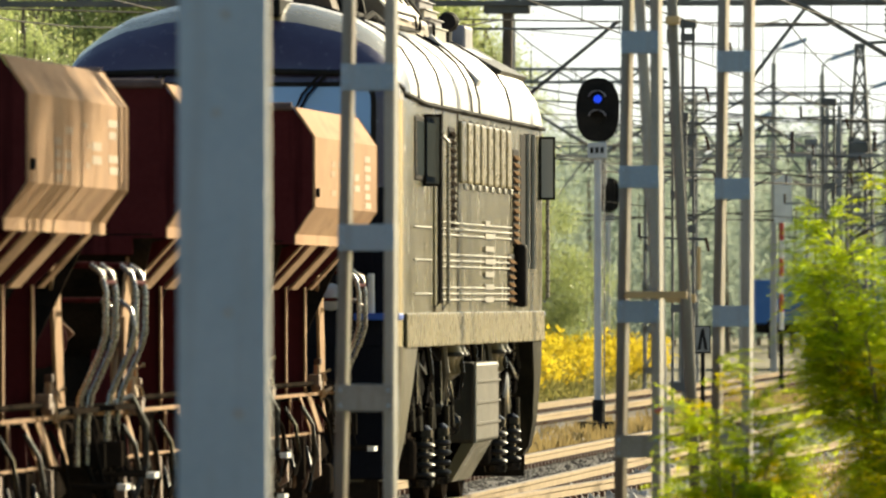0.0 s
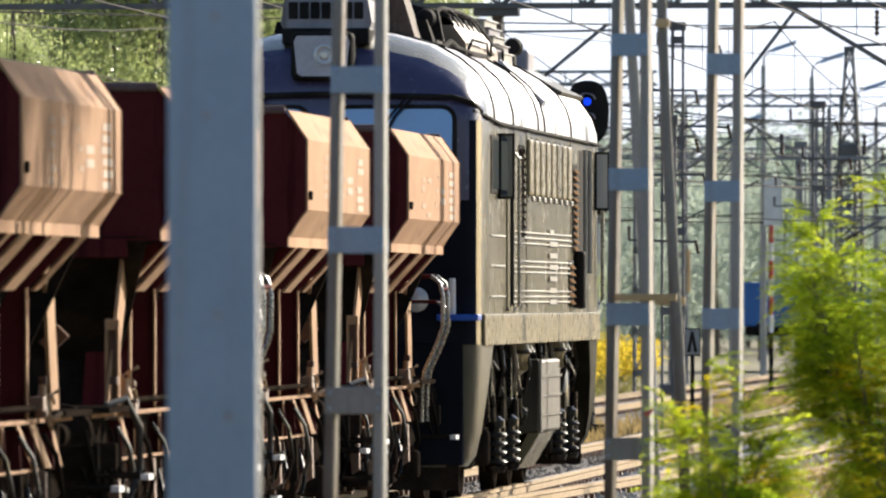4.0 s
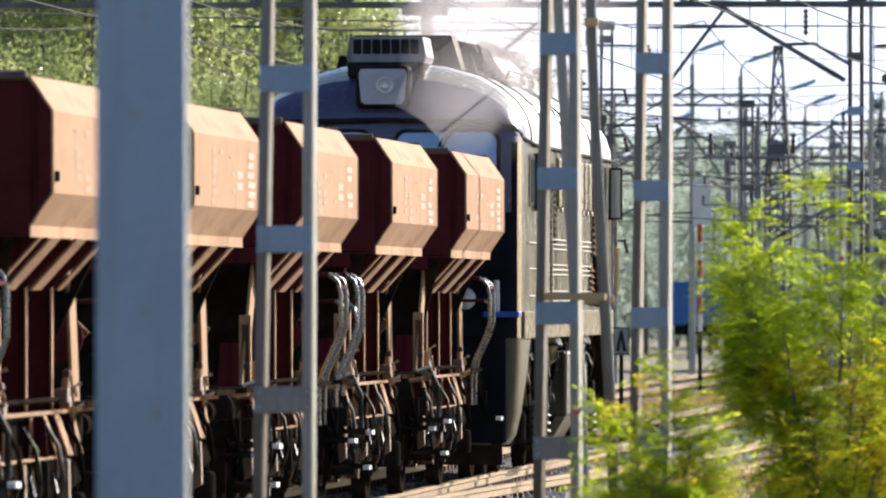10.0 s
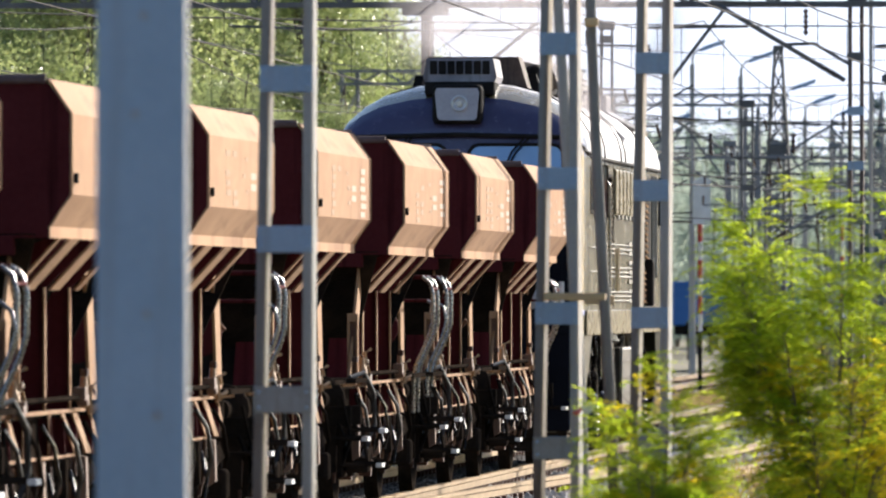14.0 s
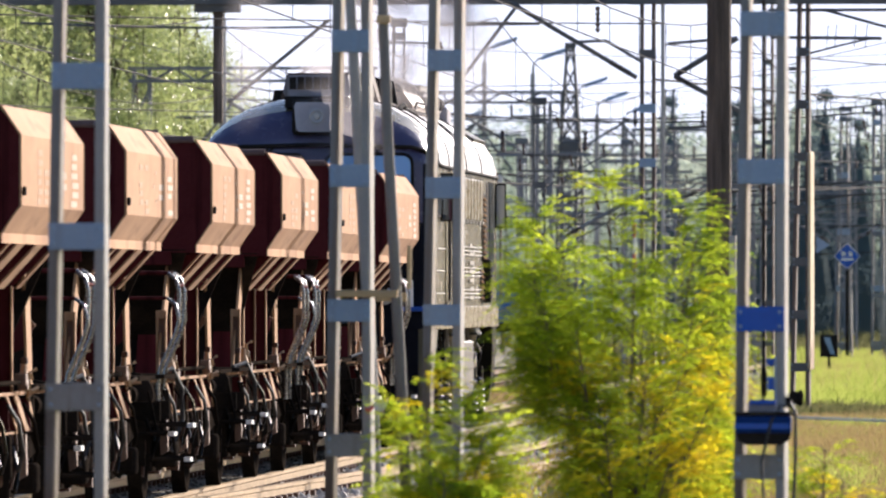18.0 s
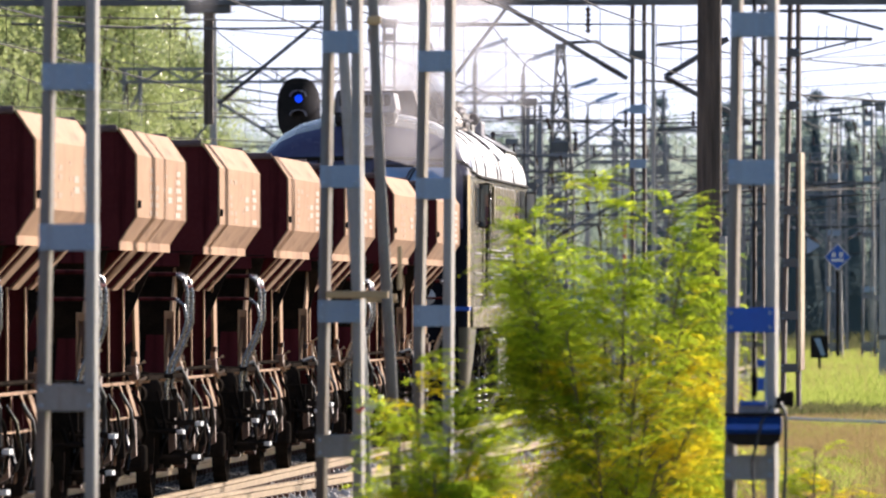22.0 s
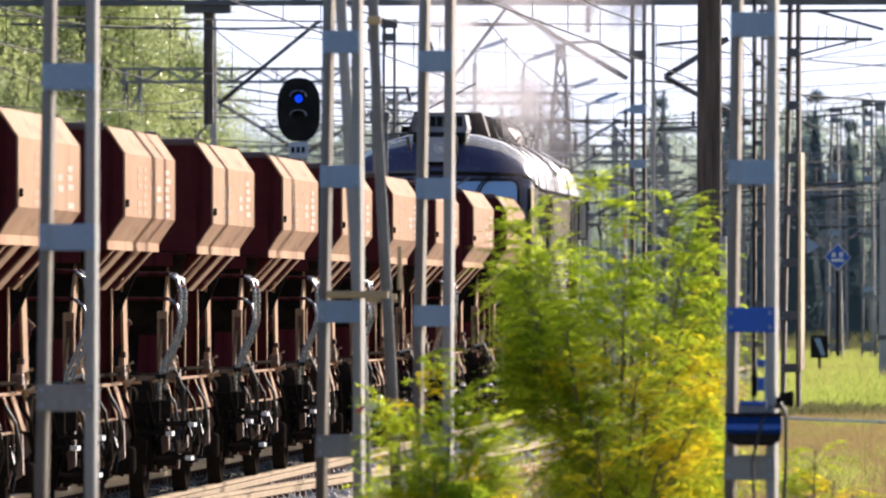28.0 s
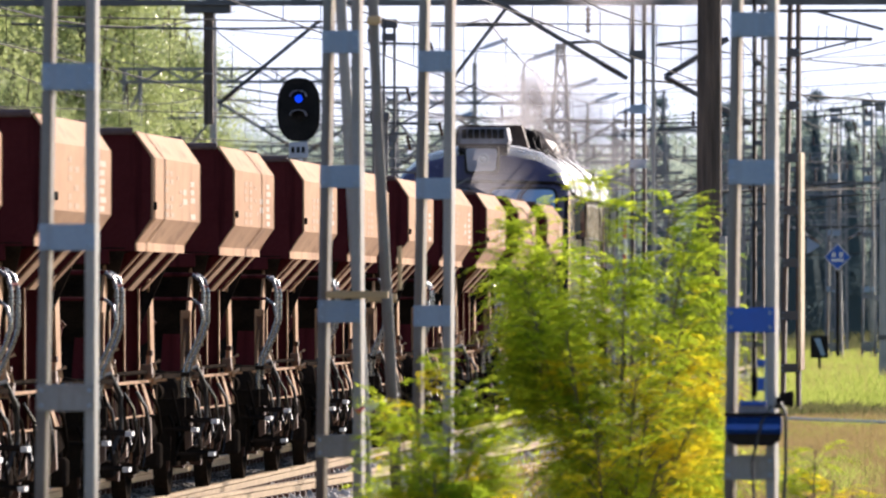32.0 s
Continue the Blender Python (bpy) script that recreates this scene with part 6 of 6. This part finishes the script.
            leaf(crown, p, rnd(rng) + Vector((0, 0, -0.3)), size * rng.uniform(0.7, 1.3), Vector((rng.gauss(0, 0.6), rng.gauss(0, 0.6), 1)), 0.75)
    part("trunk", wood, BARK, t)
    ob = new("crown", raw("crown", crown, material))
    ob.parent = t
    return t


protos = [build_tree(21 + i, h, sp, 60000, 0.074, LEAF_TREE, "poplar_tree", "leafy green tree beside the line") for i, (h, sp) in enumerate(((10.5, 2.6), (9.0, 2.9), (11.5, 2.4)))]
random.seed(3)
spots = []
for i in range(13):
    spots.append((-31.5 + i * 1.05 + random.uniform(-0.3, 0.3), 236 + i * 4.2 + random.uniform(-5, 5), random.uniform(0.95, 1.2) if i < 8 else random.uniform(0.85, 1.0)))
for i in range(9):
    spots.append((-36.5 + i * 2.2 + random.uniform(-0.4, 0.4), 275 + i * 3 + random.uniform(-6, 6), random.uniform(1.1, 1.4)))
spots += [(-18.4, 292, 0.78), (-19.4, 300, 0.9), (-18.8, 330, 0.7), (-27.5, 228, 0.7), (-24.8, 232, 0.62), (-22.6, 240, 0.6), (-20.9, 250, 0.6), (-19.7, 262, 0.55)]
spots = [(x, y, k) for x, y, k in spots if x / y * 19600 + 2.4 * k * 19600 / y < (-1440 if k > 0.75 else -1370)]
spots += [(-21.9, 275, 0.78)]
used = [False] * 3
# stands out of view; added so that its crown shades the nearest wagons
TALL = build_tree(40, 14.6, 2.9, 30000, 0.11, LEAF_TREE, "poplar_tree", "unseen tall slender tree with a high leafy crown, added to shade the wagons", low=0.76)
TALL.matrix_basis = pose(3.03, 88.4, GROUND)
for i, (x, y, k) in enumerate(spots):
    m = pose(x, y, GROUND, 0, 0, random.uniform(0, 360))
    src = protos[i % 3]
    ob = src if not used[i % 3] else copy_thing(src, m)
    used[i % 3] = True
    ob.matrix_basis = m
    ob.scale = (k, k, k)

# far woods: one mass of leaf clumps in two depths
rng = random.Random(8)
woods, stems = Shape(), Shape()
spruce = Shape()
# the first two rows run on beyond the view, to darken the engine's reflections
for row, (y0, z0, n) in enumerate(((450, 8.7, 66), (520, 10.8, 54), (640, 12.0, 36))):
    for i in range(n):
        x = (-37 + i * (35 / (40, 36, 36)[row]) + rng.uniform(-0.5, 0.5)) * y0 / 450
        y = y0 + rng.uniform(-15, 25)
        dark = row == 0 and x > -16.0 + rng.gauss(0, 0.8)
        h = z0 * rng.uniform(0.86, 1.06) * (1.0 + 0.05 * math.sin(x * 0.35)) * (1.18 if dark else 1.08 if row == 1 and x > -15 else 1.0)
        stems.tube([(x, y, GROUND), (x + rng.gauss(0, 0.2), y, h * 0.8)], 0.12, 5, 0.04)
        if dark:
            spruce.tube([(x, y, 0.2), (x, y, h * 0.3), (x, y, h * 0.6), (x, y, h * 0.92)], 1.25, 8, 0.02)
        elif row == 1:
            woods.tube([(x, y, 0.2), (x, y, h * 0.3), (x, y, h * 0.6), (x, y, h * 0.86)], 0.9, 8, 0.25)
        for k in range(10):
            cz = h * (0.08 + 0.88 * (k + rng.random()) / 10)
            wide = 0.9 - 0.095 * k if dark else 0.7
            cx, cy = x + rng.gauss(0, wide), y + rng.gauss(0, 0.8)
            for j in range(480 if dark else (330, 230, 90)[row]):
                loose = 1.0 - 0.085 * k if dark else 1.0
                p = Vector((cx + rng.gauss(0, 0.6 * loose), cy + rng.gauss(0, 0.5), cz + rng.gauss(0, 0.5 * loose)))
                leaf(spruce if dark else woods, p, rnd(rng), rng.uniform(0.07, 0.15) * (1, 1.5, 3.6)[row], Vector((rng.gauss(0, 0.5), rng.gauss(0, 0.5), 1)), 0.8)
for i in range(16000):
    x, y = rng.uniform(-62, -6), rng.uniform(655, 700)
    leaf(woods, Vector((x, y, rng.uniform(0, 9.5) * (0.9 + 0.1 * math.sin(x * 0.5)))), rnd(rng), rng.uniform(0.7, 1.3), Vector((rng.gauss(0, 0.5), -1, 0.5)), 0.9)
# pines out of view, added to give the engine side something dark to mirror
pines, trunks = Shape(), Shape()
for i in range(46):
    x, y = -2 + i * 1.35 + rng.uniform(-0.5, 0.5), rng.uniform(385, 440)
    h = rng.uniform(6.5, 12)
    trunks.tube([(x, y, GROUND), (x, y, h)], 0.2, 5, 0.03)
    for k in range(420):
        f = rng.random()
        a, r = rng.uniform(0, math.tau), 2.4 * (1.05 - f) * rng.uniform(0.3, 1.0)
        leaf(pines, Vector((x + r * math.cos(a), y + r * math.sin(a), 0.3 + h * f)), Vector((math.cos(a), math.sin(a), -0.35)), rng.uniform(0.8, 1.5), Vector((0, 0, 1)) + rnd(rng, 0.4), 0.6)
tagged(new("unseen_pines", raw("unseen_pines", pines, LEAF_PINE)), "unseen dark pines added for the engine side to reflect", "woods", kind="stuff")
tagged(new("unseen_pine_trunks", raw("unseen_pine_trunks", trunks, BARK)), "brown trunks of the unseen pines", "trunks", kind="stuff")
tagged(new("spruce_wood", raw("spruce_wood", spruce, LEAF_SPRUCE)), "dark spruce wood behind the meadow, canopy shade and blue haze in its colour", "woods", kind="stuff")
tagged(new("far_woods", raw("far_woods", woods, LEAF_FAR)), "green woods far behind the yard, distance haze in their leaf colour", "woods", kind="stuff")
tagged(new("far_trunks", raw("far_trunks", stems, BARK)), "dim trunks of the far woods", "trunks", kind="stuff")


def frond(s, g, base, direction, length, rng, pairs=7, yellow=0.0):
    """A feather leaf: a drooping stalk with leaflets in pairs."""
    d = direction.normalized()
    side = d.cross(Vector((0, 0, 1)))
    side = side.normalized() if side.length > 0.05 else Vector((1, 0, 0))
    goes = g if rng.random() < yellow else s
    for i in range(pairs):
        f = i / pairs
        q = base + d * length * f + Vector((0, 0, -0.35 * length * f * f))
        for sg_ in (-1, 1):
            leaf(goes, q, d * 0.45 + side * sg_ + Vector((0, 0, rng.uniform(-0.25, 0.1))), length * rng.uniform(0.14, 0.19), Vector((0, 0, 1)) + rnd(rng, 0.3), 0.42)
    leaf(goes, base + d * length + Vector((0, 0, -0.35 * length)), d + Vector((0, 0, -0.5)), length * 0.2, Vector((0, 0, 1)), 0.5)


def locust(x, y, seed, stems, label, thick=27):
    """A young locust bush: thin rising stems with side twigs that carry feather leaves."""
    rng = random.Random(seed)
    t = thing("locust_bush", label, "bush", (x, y, GROUND))
    green, gold = Shape(), Shape()
    for h, dx, dy, reach in stems:
        wood = Shape()
        dy *= 5.0
        top = Vector((dx, dy, h))
        base = Vector((dx * 0.12, dy * 0.25, 0))
        pts = [base, base.lerp(top, 0.35) + Vector((-dx * 0.06, 0, 0)), base.lerp(top, 0.7) + Vector((-dx * 0.04, 0, 0.03)), top]
        wood.tube(pts, 0.016, 6, 0.004)
        n = int(h * 23)
        for i in range(n):
            foot = 0.58 if dx < -0.4 else 0.12
            f = foot + (1.0 - foot) * (i + rng.random()) / n
            p = base.lerp(top, f)
            a = (math.pi if rng.random() < (0.78 if dx < -0.2 else 0.22 if dx > 0.2 else 0.5) else 0.0) + rng.gauss(0, 0.65)
            out = Vector((math.cos(a) + 0.5 * dx, math.sin(a), rng.uniform(0.25, 1.0)))
            L = reach * 1.25 * (1.0 - 0.74 * max(0, f - 0.2) / 0.8) * rng.uniform(0.5, 1.15)
            tip = p + out * L
            wood.tube([p, p.lerp(tip, 0.5) + Vector((0, 0, 0.03)), tip], 0.0035, 4, 0.0015)
            bare = noise.noise(p * 1.7 + Vector((seed * 3.1, 0, 0))) < -0.07
            for k in range(max(4, int(L * 1.75 * thick * (0.16 if bare else 1.15)))):
                q = p.lerp(tip, rng.uniform(0.15, 1.0))
                b = a + rng.gauss(0, 0.55)
                lift = rng.gauss(0.22, 0.45) + 0.8 * max(0.0, f - 0.75)
                sun_side = noise.noise(q * 3.6 + Vector((seed, 0, 0))) > (0.08 if q.x > -0.1 else 0.30) + (0.14 if thick > 40 else 0)
                frond(green, gold, q, Vector((math.cos(b), math.sin(b), lift)), rng.uniform(0.17, 0.31), rng, 11, 0.9 if q.z < 2.0 and sun_side else 0.015)
        part("stem", wood, BARK, t)
    for nm, s, m, lab in (("foliage", green, LEAF_BUSH, "bright green feathery leaves"), ("yellow_foliage", gold, LEAF_GOLD, "leaves turned yellow")):
        ob = new(nm, raw(nm, s, m))
        ob.parent = t
        tagged(ob, lab)
    return t


locust(-2.945, 74, 4, ((3.08, -0.12, 0.0, 0.38), (2.93, 0.36, 0.05, 0.36), (2.74, 0.50, -0.1, 0.24), (2.88, -0.62, 0.1, 0.25), (2.62, -0.42, 0.0, 0.34), (2.40, 0.58, 0.1, 0.30), (2.50, -0.58, -0.2, 0.26), (2.25, -0.55, 0.0, 0.26),
                        (2.5, 0.1, -0.2, 0.46), (2.2, 0.50, -0.25, 0.40), (2.1, -0.28, -0.25, 0.30), (1.8, 0.2, -0.35, 0.5), (1.7, -0.15, -0.2, 0.28), (1.6, 0.60, -0.3, 0.40), (1.5, -0.06, -0.4, 0.32),
                        (1.55, 0.3, -0.5, 0.45), (1.45, 0.55, -0.45, 0.38), (1.3, 0.0, -0.55, 0.40), (1.25, 0.4, -0.6, 0.45)),
       "young locust bush with bright green and some yellow leaves")
locust(-3.76, 66.5, 9, ((1.95, -0.10, 0.0, 0.28), (1.7, 0.12, 0.05, 0.28), (1.6, -0.22, 0.1, 0.24), (1.5, 0.26, 0.0, 0.28), (1.25, 0.05, -0.1, 0.32), (1.1, 0.28, -0.1, 0.26), (1.05, -0.18, -0.1, 0.26)), "low locust sapling with green and yellow leaves", 58)
locust(-1.58, 70.6, 14, ((1.35, 0.04, 0.0, 0.26), (1.15, 0.16, 0.05, 0.34), (0.95, -0.06, -0.05, 0.22)), "small locust shoot with green leaves beside a mast", 24)


def tuft_field(name, label, n, area, lo, hi, material, seed, blade=0.02, lean=0.25):
    """Tall grass: bent blades in loose tufts over an area."""
    rng = random.Random(seed)
    s = Shape()
    for i in range(n):
        cx, cy = rng.uniform(area[0], area[1]), rng.uniform(area[2], area[3])
        cx += area[4] * (cy - area[2])
        k = 0.55 + 0.45 * noise.noise(Vector((cx * 0.5, cy * 0.12, seed)))
        for j in range(7):
            h = rng.uniform(lo, hi) * (0.5 + k)
            p = Vector((cx + rng.gauss(0, 0.10), cy + rng.gauss(0, 0.10), GROUND))
            l = Vector((rng.gauss(0, lean), rng.gauss(0, lean), 0)) * h
            w = blade * rng.uniform(0.7, 1.3)
            s.add([p + Vector((-w, 0, 0)), p + Vector((w, 0, 0)), p + l * 0.4 + Vector((w * 0.7, 0, h * 0.6)), p + l + Vector((0, 0, h)), p + l * 0.4 + Vector((-w * 0.7, 0, h * 0.6))], [(0, 1, 2, 3, 4)])
    return tagged(new(name, raw(name, s, material)), label, "grass", kind="stuff")


tuft_field("meadow_grass", "tall lime-green meadow grass on the slope", 36000, (-5.4, 0.6, 203, 330, -0.022), 0.25, 0.72, GRASS, 1, 0.011, 0.4)
tuft_field("meadow_straw", "pale dry stalks among the meadow grass", 2200, (-5.0, 2.0, 208, 330, -0.022), 0.3, 0.85, STRAW, 11, 0.006)
tuft_field("dark_weeds", "dark olive scrub along the foot of the meadow", 1100, (-5.4, -2.4, 190, 208, -0.012), 0.10, 0.42, SCRUB, 13, 0.022, 0.5)
tuft_field("dry_grass", "short dry yellowish grass near the masts", 17000, (-3.9, -0.6, 112, 204, -0.014), 0.10, 0.34, STRAW, 2, 0.006, 0.45)
tuft_field("green_weeds", "low green weeds among dry grass", 2300, (-4.2, -0.6, 118, 196, -0.014), 0.10, 0.34, GRASS, 3, 0.008, 0.5)
tuft_field("verge_weeds", "straggling weeds along the ballast", 1500, (-6.3, -4.2, 110, 260, -0.012), 0.1, 0.35, STRAW, 4, 0.014)
tuft_field("track_weeds", "low dry weeds between the tracks", 1300, (-13.2, -11.8, 120, 330, 0), 0.08, 0.3, STRAW, 5, 0.016)
tuft_field("far_scrub", "olive scrub at the edge of the yard", 3500, (-16.5, 2.0, 335, 440, 0), 0.3, 0.9, SCRUB, 6, 0.05)


def weed_bank(name, label, n, area, lo, hi, seed):
    """Goldenrod: green stalks with yellow plumes."""
    rng = random.Random(seed)
    green, gold = Shape(), Shape()
    for i in range(n):
        x, y = rng.uniform(area[0], area[1]), rng.uniform(area[2], area[3])
        h = rng.uniform(lo, hi) * (0.8 + 0.3 * noise.noise(Vector((x, y * 0.2, 3))))
        for k in range(12):
            z = h * rng.uniform(0.05, 0.8)
            leaf(green, Vector((x + rng.gauss(0, 0.08), y + rng.gauss(0, 0.08), GROUND + z)), rnd(rng) + Vector((0, 0, 0.6)), 0.16, Vector((0, 0, 1)), 0.3)
        for k in range(30):
            leaf(gold, Vector((x + rng.gauss(0, 0.10), y + rng.gauss(0, 0.10), GROUND + h * rng.uniform(0.62, 1.0))), rnd(rng) + Vector((0, 0, 0.4)), 0.13, Vector((0, 0, 1)), 0.6)
    b = thing(name, label, "weeds", (0, 0, 0), 0, kind="stuff")
    for nm, s, m in (("stalks", green, STALK), ("plumes", gold, PLUME_GOLD)):
        ob = new(nm, raw(nm, s, m))
        ob.parent = b
    return b


weed_bank("goldenrod", "bank of yellow flowering goldenrod behind the tracks", 1500, (-20.5, -16.6, 215, 268), 1.0, 1.75, 2)
weed_bank("goldenrod", "yellow goldenrod below the bush", 60, (-4.0, -2.4, 73.5, 76), 0.4, 0.95, 5)

# loose stones along the nearest rails
rng = random.Random(4)
s = Shape()
for i in range(13000):
    x, y, r = rng.uniform(-8.9, -5.6), rng.uniform(104, 200), rng.uniform(0.02, 0.05) if i % 4 else rng.uniform(0.06, 0.10)
    z = -0.2 if x < -5.75 + 0.031 * (152 - min(y, 152)) * 0.5 else GROUND + 0.02
    s.add([(x + r * rng.uniform(0.7, 1.3) * a, y + r * rng.uniform(0.7, 1.3) * b, z + r * c) for a, b, c in ((1, 0, 0), (-0.6, 0.8, 0), (-0.6, -0.8, 0), (0.1, 0, 1.1), (0.5, 0.5, 0.7))], [(0, 1, 4), (1, 3, 4), (0, 4, 3), (0, 3, 2), (1, 2, 3)])
tagged(new("loose_stones", raw("loose_stones", s, STONE)), "loose grey ballast stones beside the rail", "stones", kind="stuff")
s = Shape()
for i in range(11000):
    x, y, r = rng.uniform(TX - 1.2, TX + 1.6), rng.uniform(112, 205), rng.uniform(0.025, 0.06)
    s.add([(x + r * rng.uniform(0.7, 1.3) * a, y + r * rng.uniform(0.7, 1.3) * b, -0.2 + r * c) for a, b, c in ((1, 0, 0), (-0.6, 0.8, 0), (-0.6, -0.8, 0), (0.1, 0, 1.1), (0.5, 0.5, 0.7))], [(0, 1, 4), (1, 3, 4), (0, 4, 3), (0, 3, 2), (1, 2, 3)])
tagged(new("bed_stones", raw("bed_stones", s, SHADED_BALLAST)), "dark stones between the rails, the train's shade in their colour", "stones", kind="stuff")

# ---- exhaust smoke ----
SMOKE = bpy.data.materials.new("thin_exhaust_smoke")
SMOKE.use_nodes = True
nt = SMOKE.node_tree
nt.nodes.remove(nt.nodes["Principled BSDF"])
tcs, nz, mr = nt.nodes.new("ShaderNodeTexCoord"), nt.nodes.new("ShaderNodeTexNoise"), nt.nodes.new("ShaderNodeMapRange")
nz.inputs["Scale"].default_value, nz.inputs["Detail"].default_value = 1.6, 3
nt.links.new(tcs.outputs["Object"], nz.inputs[0])
mr.inputs[1].default_value, mr.inputs[2].default_value, mr.inputs[3].default_value, mr.inputs[4].default_value = 0.25, 0.75, 0.55, 0.95
nt.links.new(nz.outputs[0], mr.inputs[0])
rad, thin, body = nt.nodes.new("ShaderNodeVectorMath"), nt.nodes.new("ShaderNodeMapRange"), nt.nodes.new("ShaderNodeMath")   # a puff thins out from its middle
rad.operation = "LENGTH"
nt.links.new(tcs.outputs["Object"], rad.inputs[0])
thin.interpolation_type = "SMOOTHSTEP"
thin.inputs[1].default_value, thin.inputs[2].default_value, thin.inputs[3].default_value, thin.inputs[4].default_value = 0.0, 0.96, 0.86, 0.0
nt.links.new(rad.outputs["Value"], thin.inputs[0])
body.operation = "MULTIPLY"
nt.links.new(thin.outputs[0], body.inputs[0])
nt.links.new(mr.outputs[0], body.inputs[1])
dif, trl, half_mix, clear, fade = nt.nodes.new("ShaderNodeBsdfDiffuse"), nt.nodes.new("ShaderNodeBsdfTranslucent"), nt.nodes.new("ShaderNodeMixShader"), nt.nodes.new("ShaderNodeBsdfTransparent"), nt.nodes.new("ShaderNodeMixShader")
dif.inputs[0].default_value = trl.inputs[0].default_value = (0.31, 0.297, 0.312, 1)
half_mix.inputs[0].default_value = 0.85
toward = nt.nodes.new("ShaderNodeCombineXYZ")   # shading normal fixed at the sun: full light put on every sheet, whatever its slant
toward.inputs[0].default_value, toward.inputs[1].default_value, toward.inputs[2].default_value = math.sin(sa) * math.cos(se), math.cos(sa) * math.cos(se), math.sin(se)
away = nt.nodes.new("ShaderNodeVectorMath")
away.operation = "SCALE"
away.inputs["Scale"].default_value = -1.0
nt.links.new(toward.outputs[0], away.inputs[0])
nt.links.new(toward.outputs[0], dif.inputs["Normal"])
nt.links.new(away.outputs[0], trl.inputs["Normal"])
nt.links.new(dif.outputs[0], half_mix.inputs[1])
nt.links.new(trl.outputs[0], half_mix.inputs[2])
nt.links.new(body.outputs[0], fade.inputs[0])
nt.links.new(clear.outputs[0], fade.inputs[1])
nt.links.new(half_mix.outputs[0], fade.inputs[2])
nt.links.new(fade.outputs[0], nt.nodes["Material Output"].inputs[0])


def puff(seed, m):
    """One soft puff: a round sheet of haze, thickest in its middle, at its own slant."""
    rng = random.Random(seed)
    s = Shape()
    n = Vector((rng.gauss(0.35, 0.3), -1.0, rng.gauss(0.1, 0.3))).normalized()
    a = n.orthogonal().normalized()
    b = n.cross(a)
    s.add([math.cos(q * math.tau / 24) * a + math.sin(q * math.tau / 24) * b for q in range(24)], [tuple(range(24))])
    return raw("puff", s, m)


PLUME = thing("exhaust_smoke", "thin grey-white diesel exhaust drifting up from the roof", "smoke")
PUFFS = []
VEIL = SMOKE.copy()
VEIL.name = "spent_exhaust_veil"
for n in VEIL.node_tree.nodes:
    if n.type == "MAP_RANGE" and n.interpolation_type == "SMOOTHSTEP":
        n.inputs[3].default_value = 0.54
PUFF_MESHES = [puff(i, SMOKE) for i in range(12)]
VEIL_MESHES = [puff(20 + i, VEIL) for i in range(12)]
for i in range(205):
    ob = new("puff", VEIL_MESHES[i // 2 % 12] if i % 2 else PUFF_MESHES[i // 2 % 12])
    ob.parent = PLUME
    r = (0.85, 1.0, 1.2)[i // 2 % 3] if i % 2 else (0.48, 0.6, 0.75)[i // 2 % 3]
    ob.scale = (r, r, r)
    ob.visible_shadow = False
    PUFFS.append(ob)


# ---- what moves ----
def run(t):
    """How far along the track the engine's near end stands."""
    return 95.4 + 2.4 * t + 0.015 * t * t


def motions():
    beats = [i * 1.0 for i in range(33)]
    walk(ENGINE, [(t, pose(TX, run(t), 0)) for t in beats])
    for w, back in zip(WAGONS, BACK):
        walk(w, [(t, pose(TX, run(t) - back, 0)) for t in beats])
        for ws in [c for c in w.children if c.name.startswith("wheelset")]:
            y = ws.location.y
            walk(ws, [(k * 0.2, pose(0, y, 0.46, -math.degrees((run(k * 0.2) - 95.4) / 0.46))) for k in range(161)])
    for ws, r in ENGINE_WHEELS:
        y = ws.location.y
        walk(ws, [(k * 0.2, pose(0, y, r, -math.degrees((run(k * 0.2) - 95.4) / r))) for k in range(161)])
    walk(PLUME, [(t, pose(TX, run(t) + 3.7, 4.6)) for t in beats])
    rng = random.Random(31)
    for i, ob in enumerate(PUFFS):
        born = 3.2 + i * 0.14
        veil = i % 2
        low = i % 14 == 7                                 # some haze sinks over the cab end
        side, along, lift = rng.gauss(0, 1), rng.gauss(0, 1), rng.uniform(0.8, 1.2) * (0.30 if low else 1.0)
        x0, spread = rng.uniform(-0.3, 0.4), 0.36 if veil else 0.22
        drift = 1.9 if low else 0.25
        rows = [(0.0, pose(0, 5.0, -1.9))] + ([(born - 0.6, pose(0, 5.0, -1.9))] if born > 0.7 else [])
        for age in (0.0, 0.4, 0.9, 1.5, 2.3, 3.3, 5.0, 8.0, 14.0, 29.0):
            t = born + age
            if t <= 32.0:
                rows.append((t, pose(x0 + 0.15 + ((0.42 if veil else 0.18) + spread * side) * age, 1.6 * min(1, age / 0.4) * (0 if low else 1) + (0.25 * along - drift) * age, -1.3 + 1.15 * lift * age + (0.35 if low else 0.0) * min(1, age / 0.4), 0, 0, 14 * side * min(age, 4))))
        walk(ob, rows)


motions()
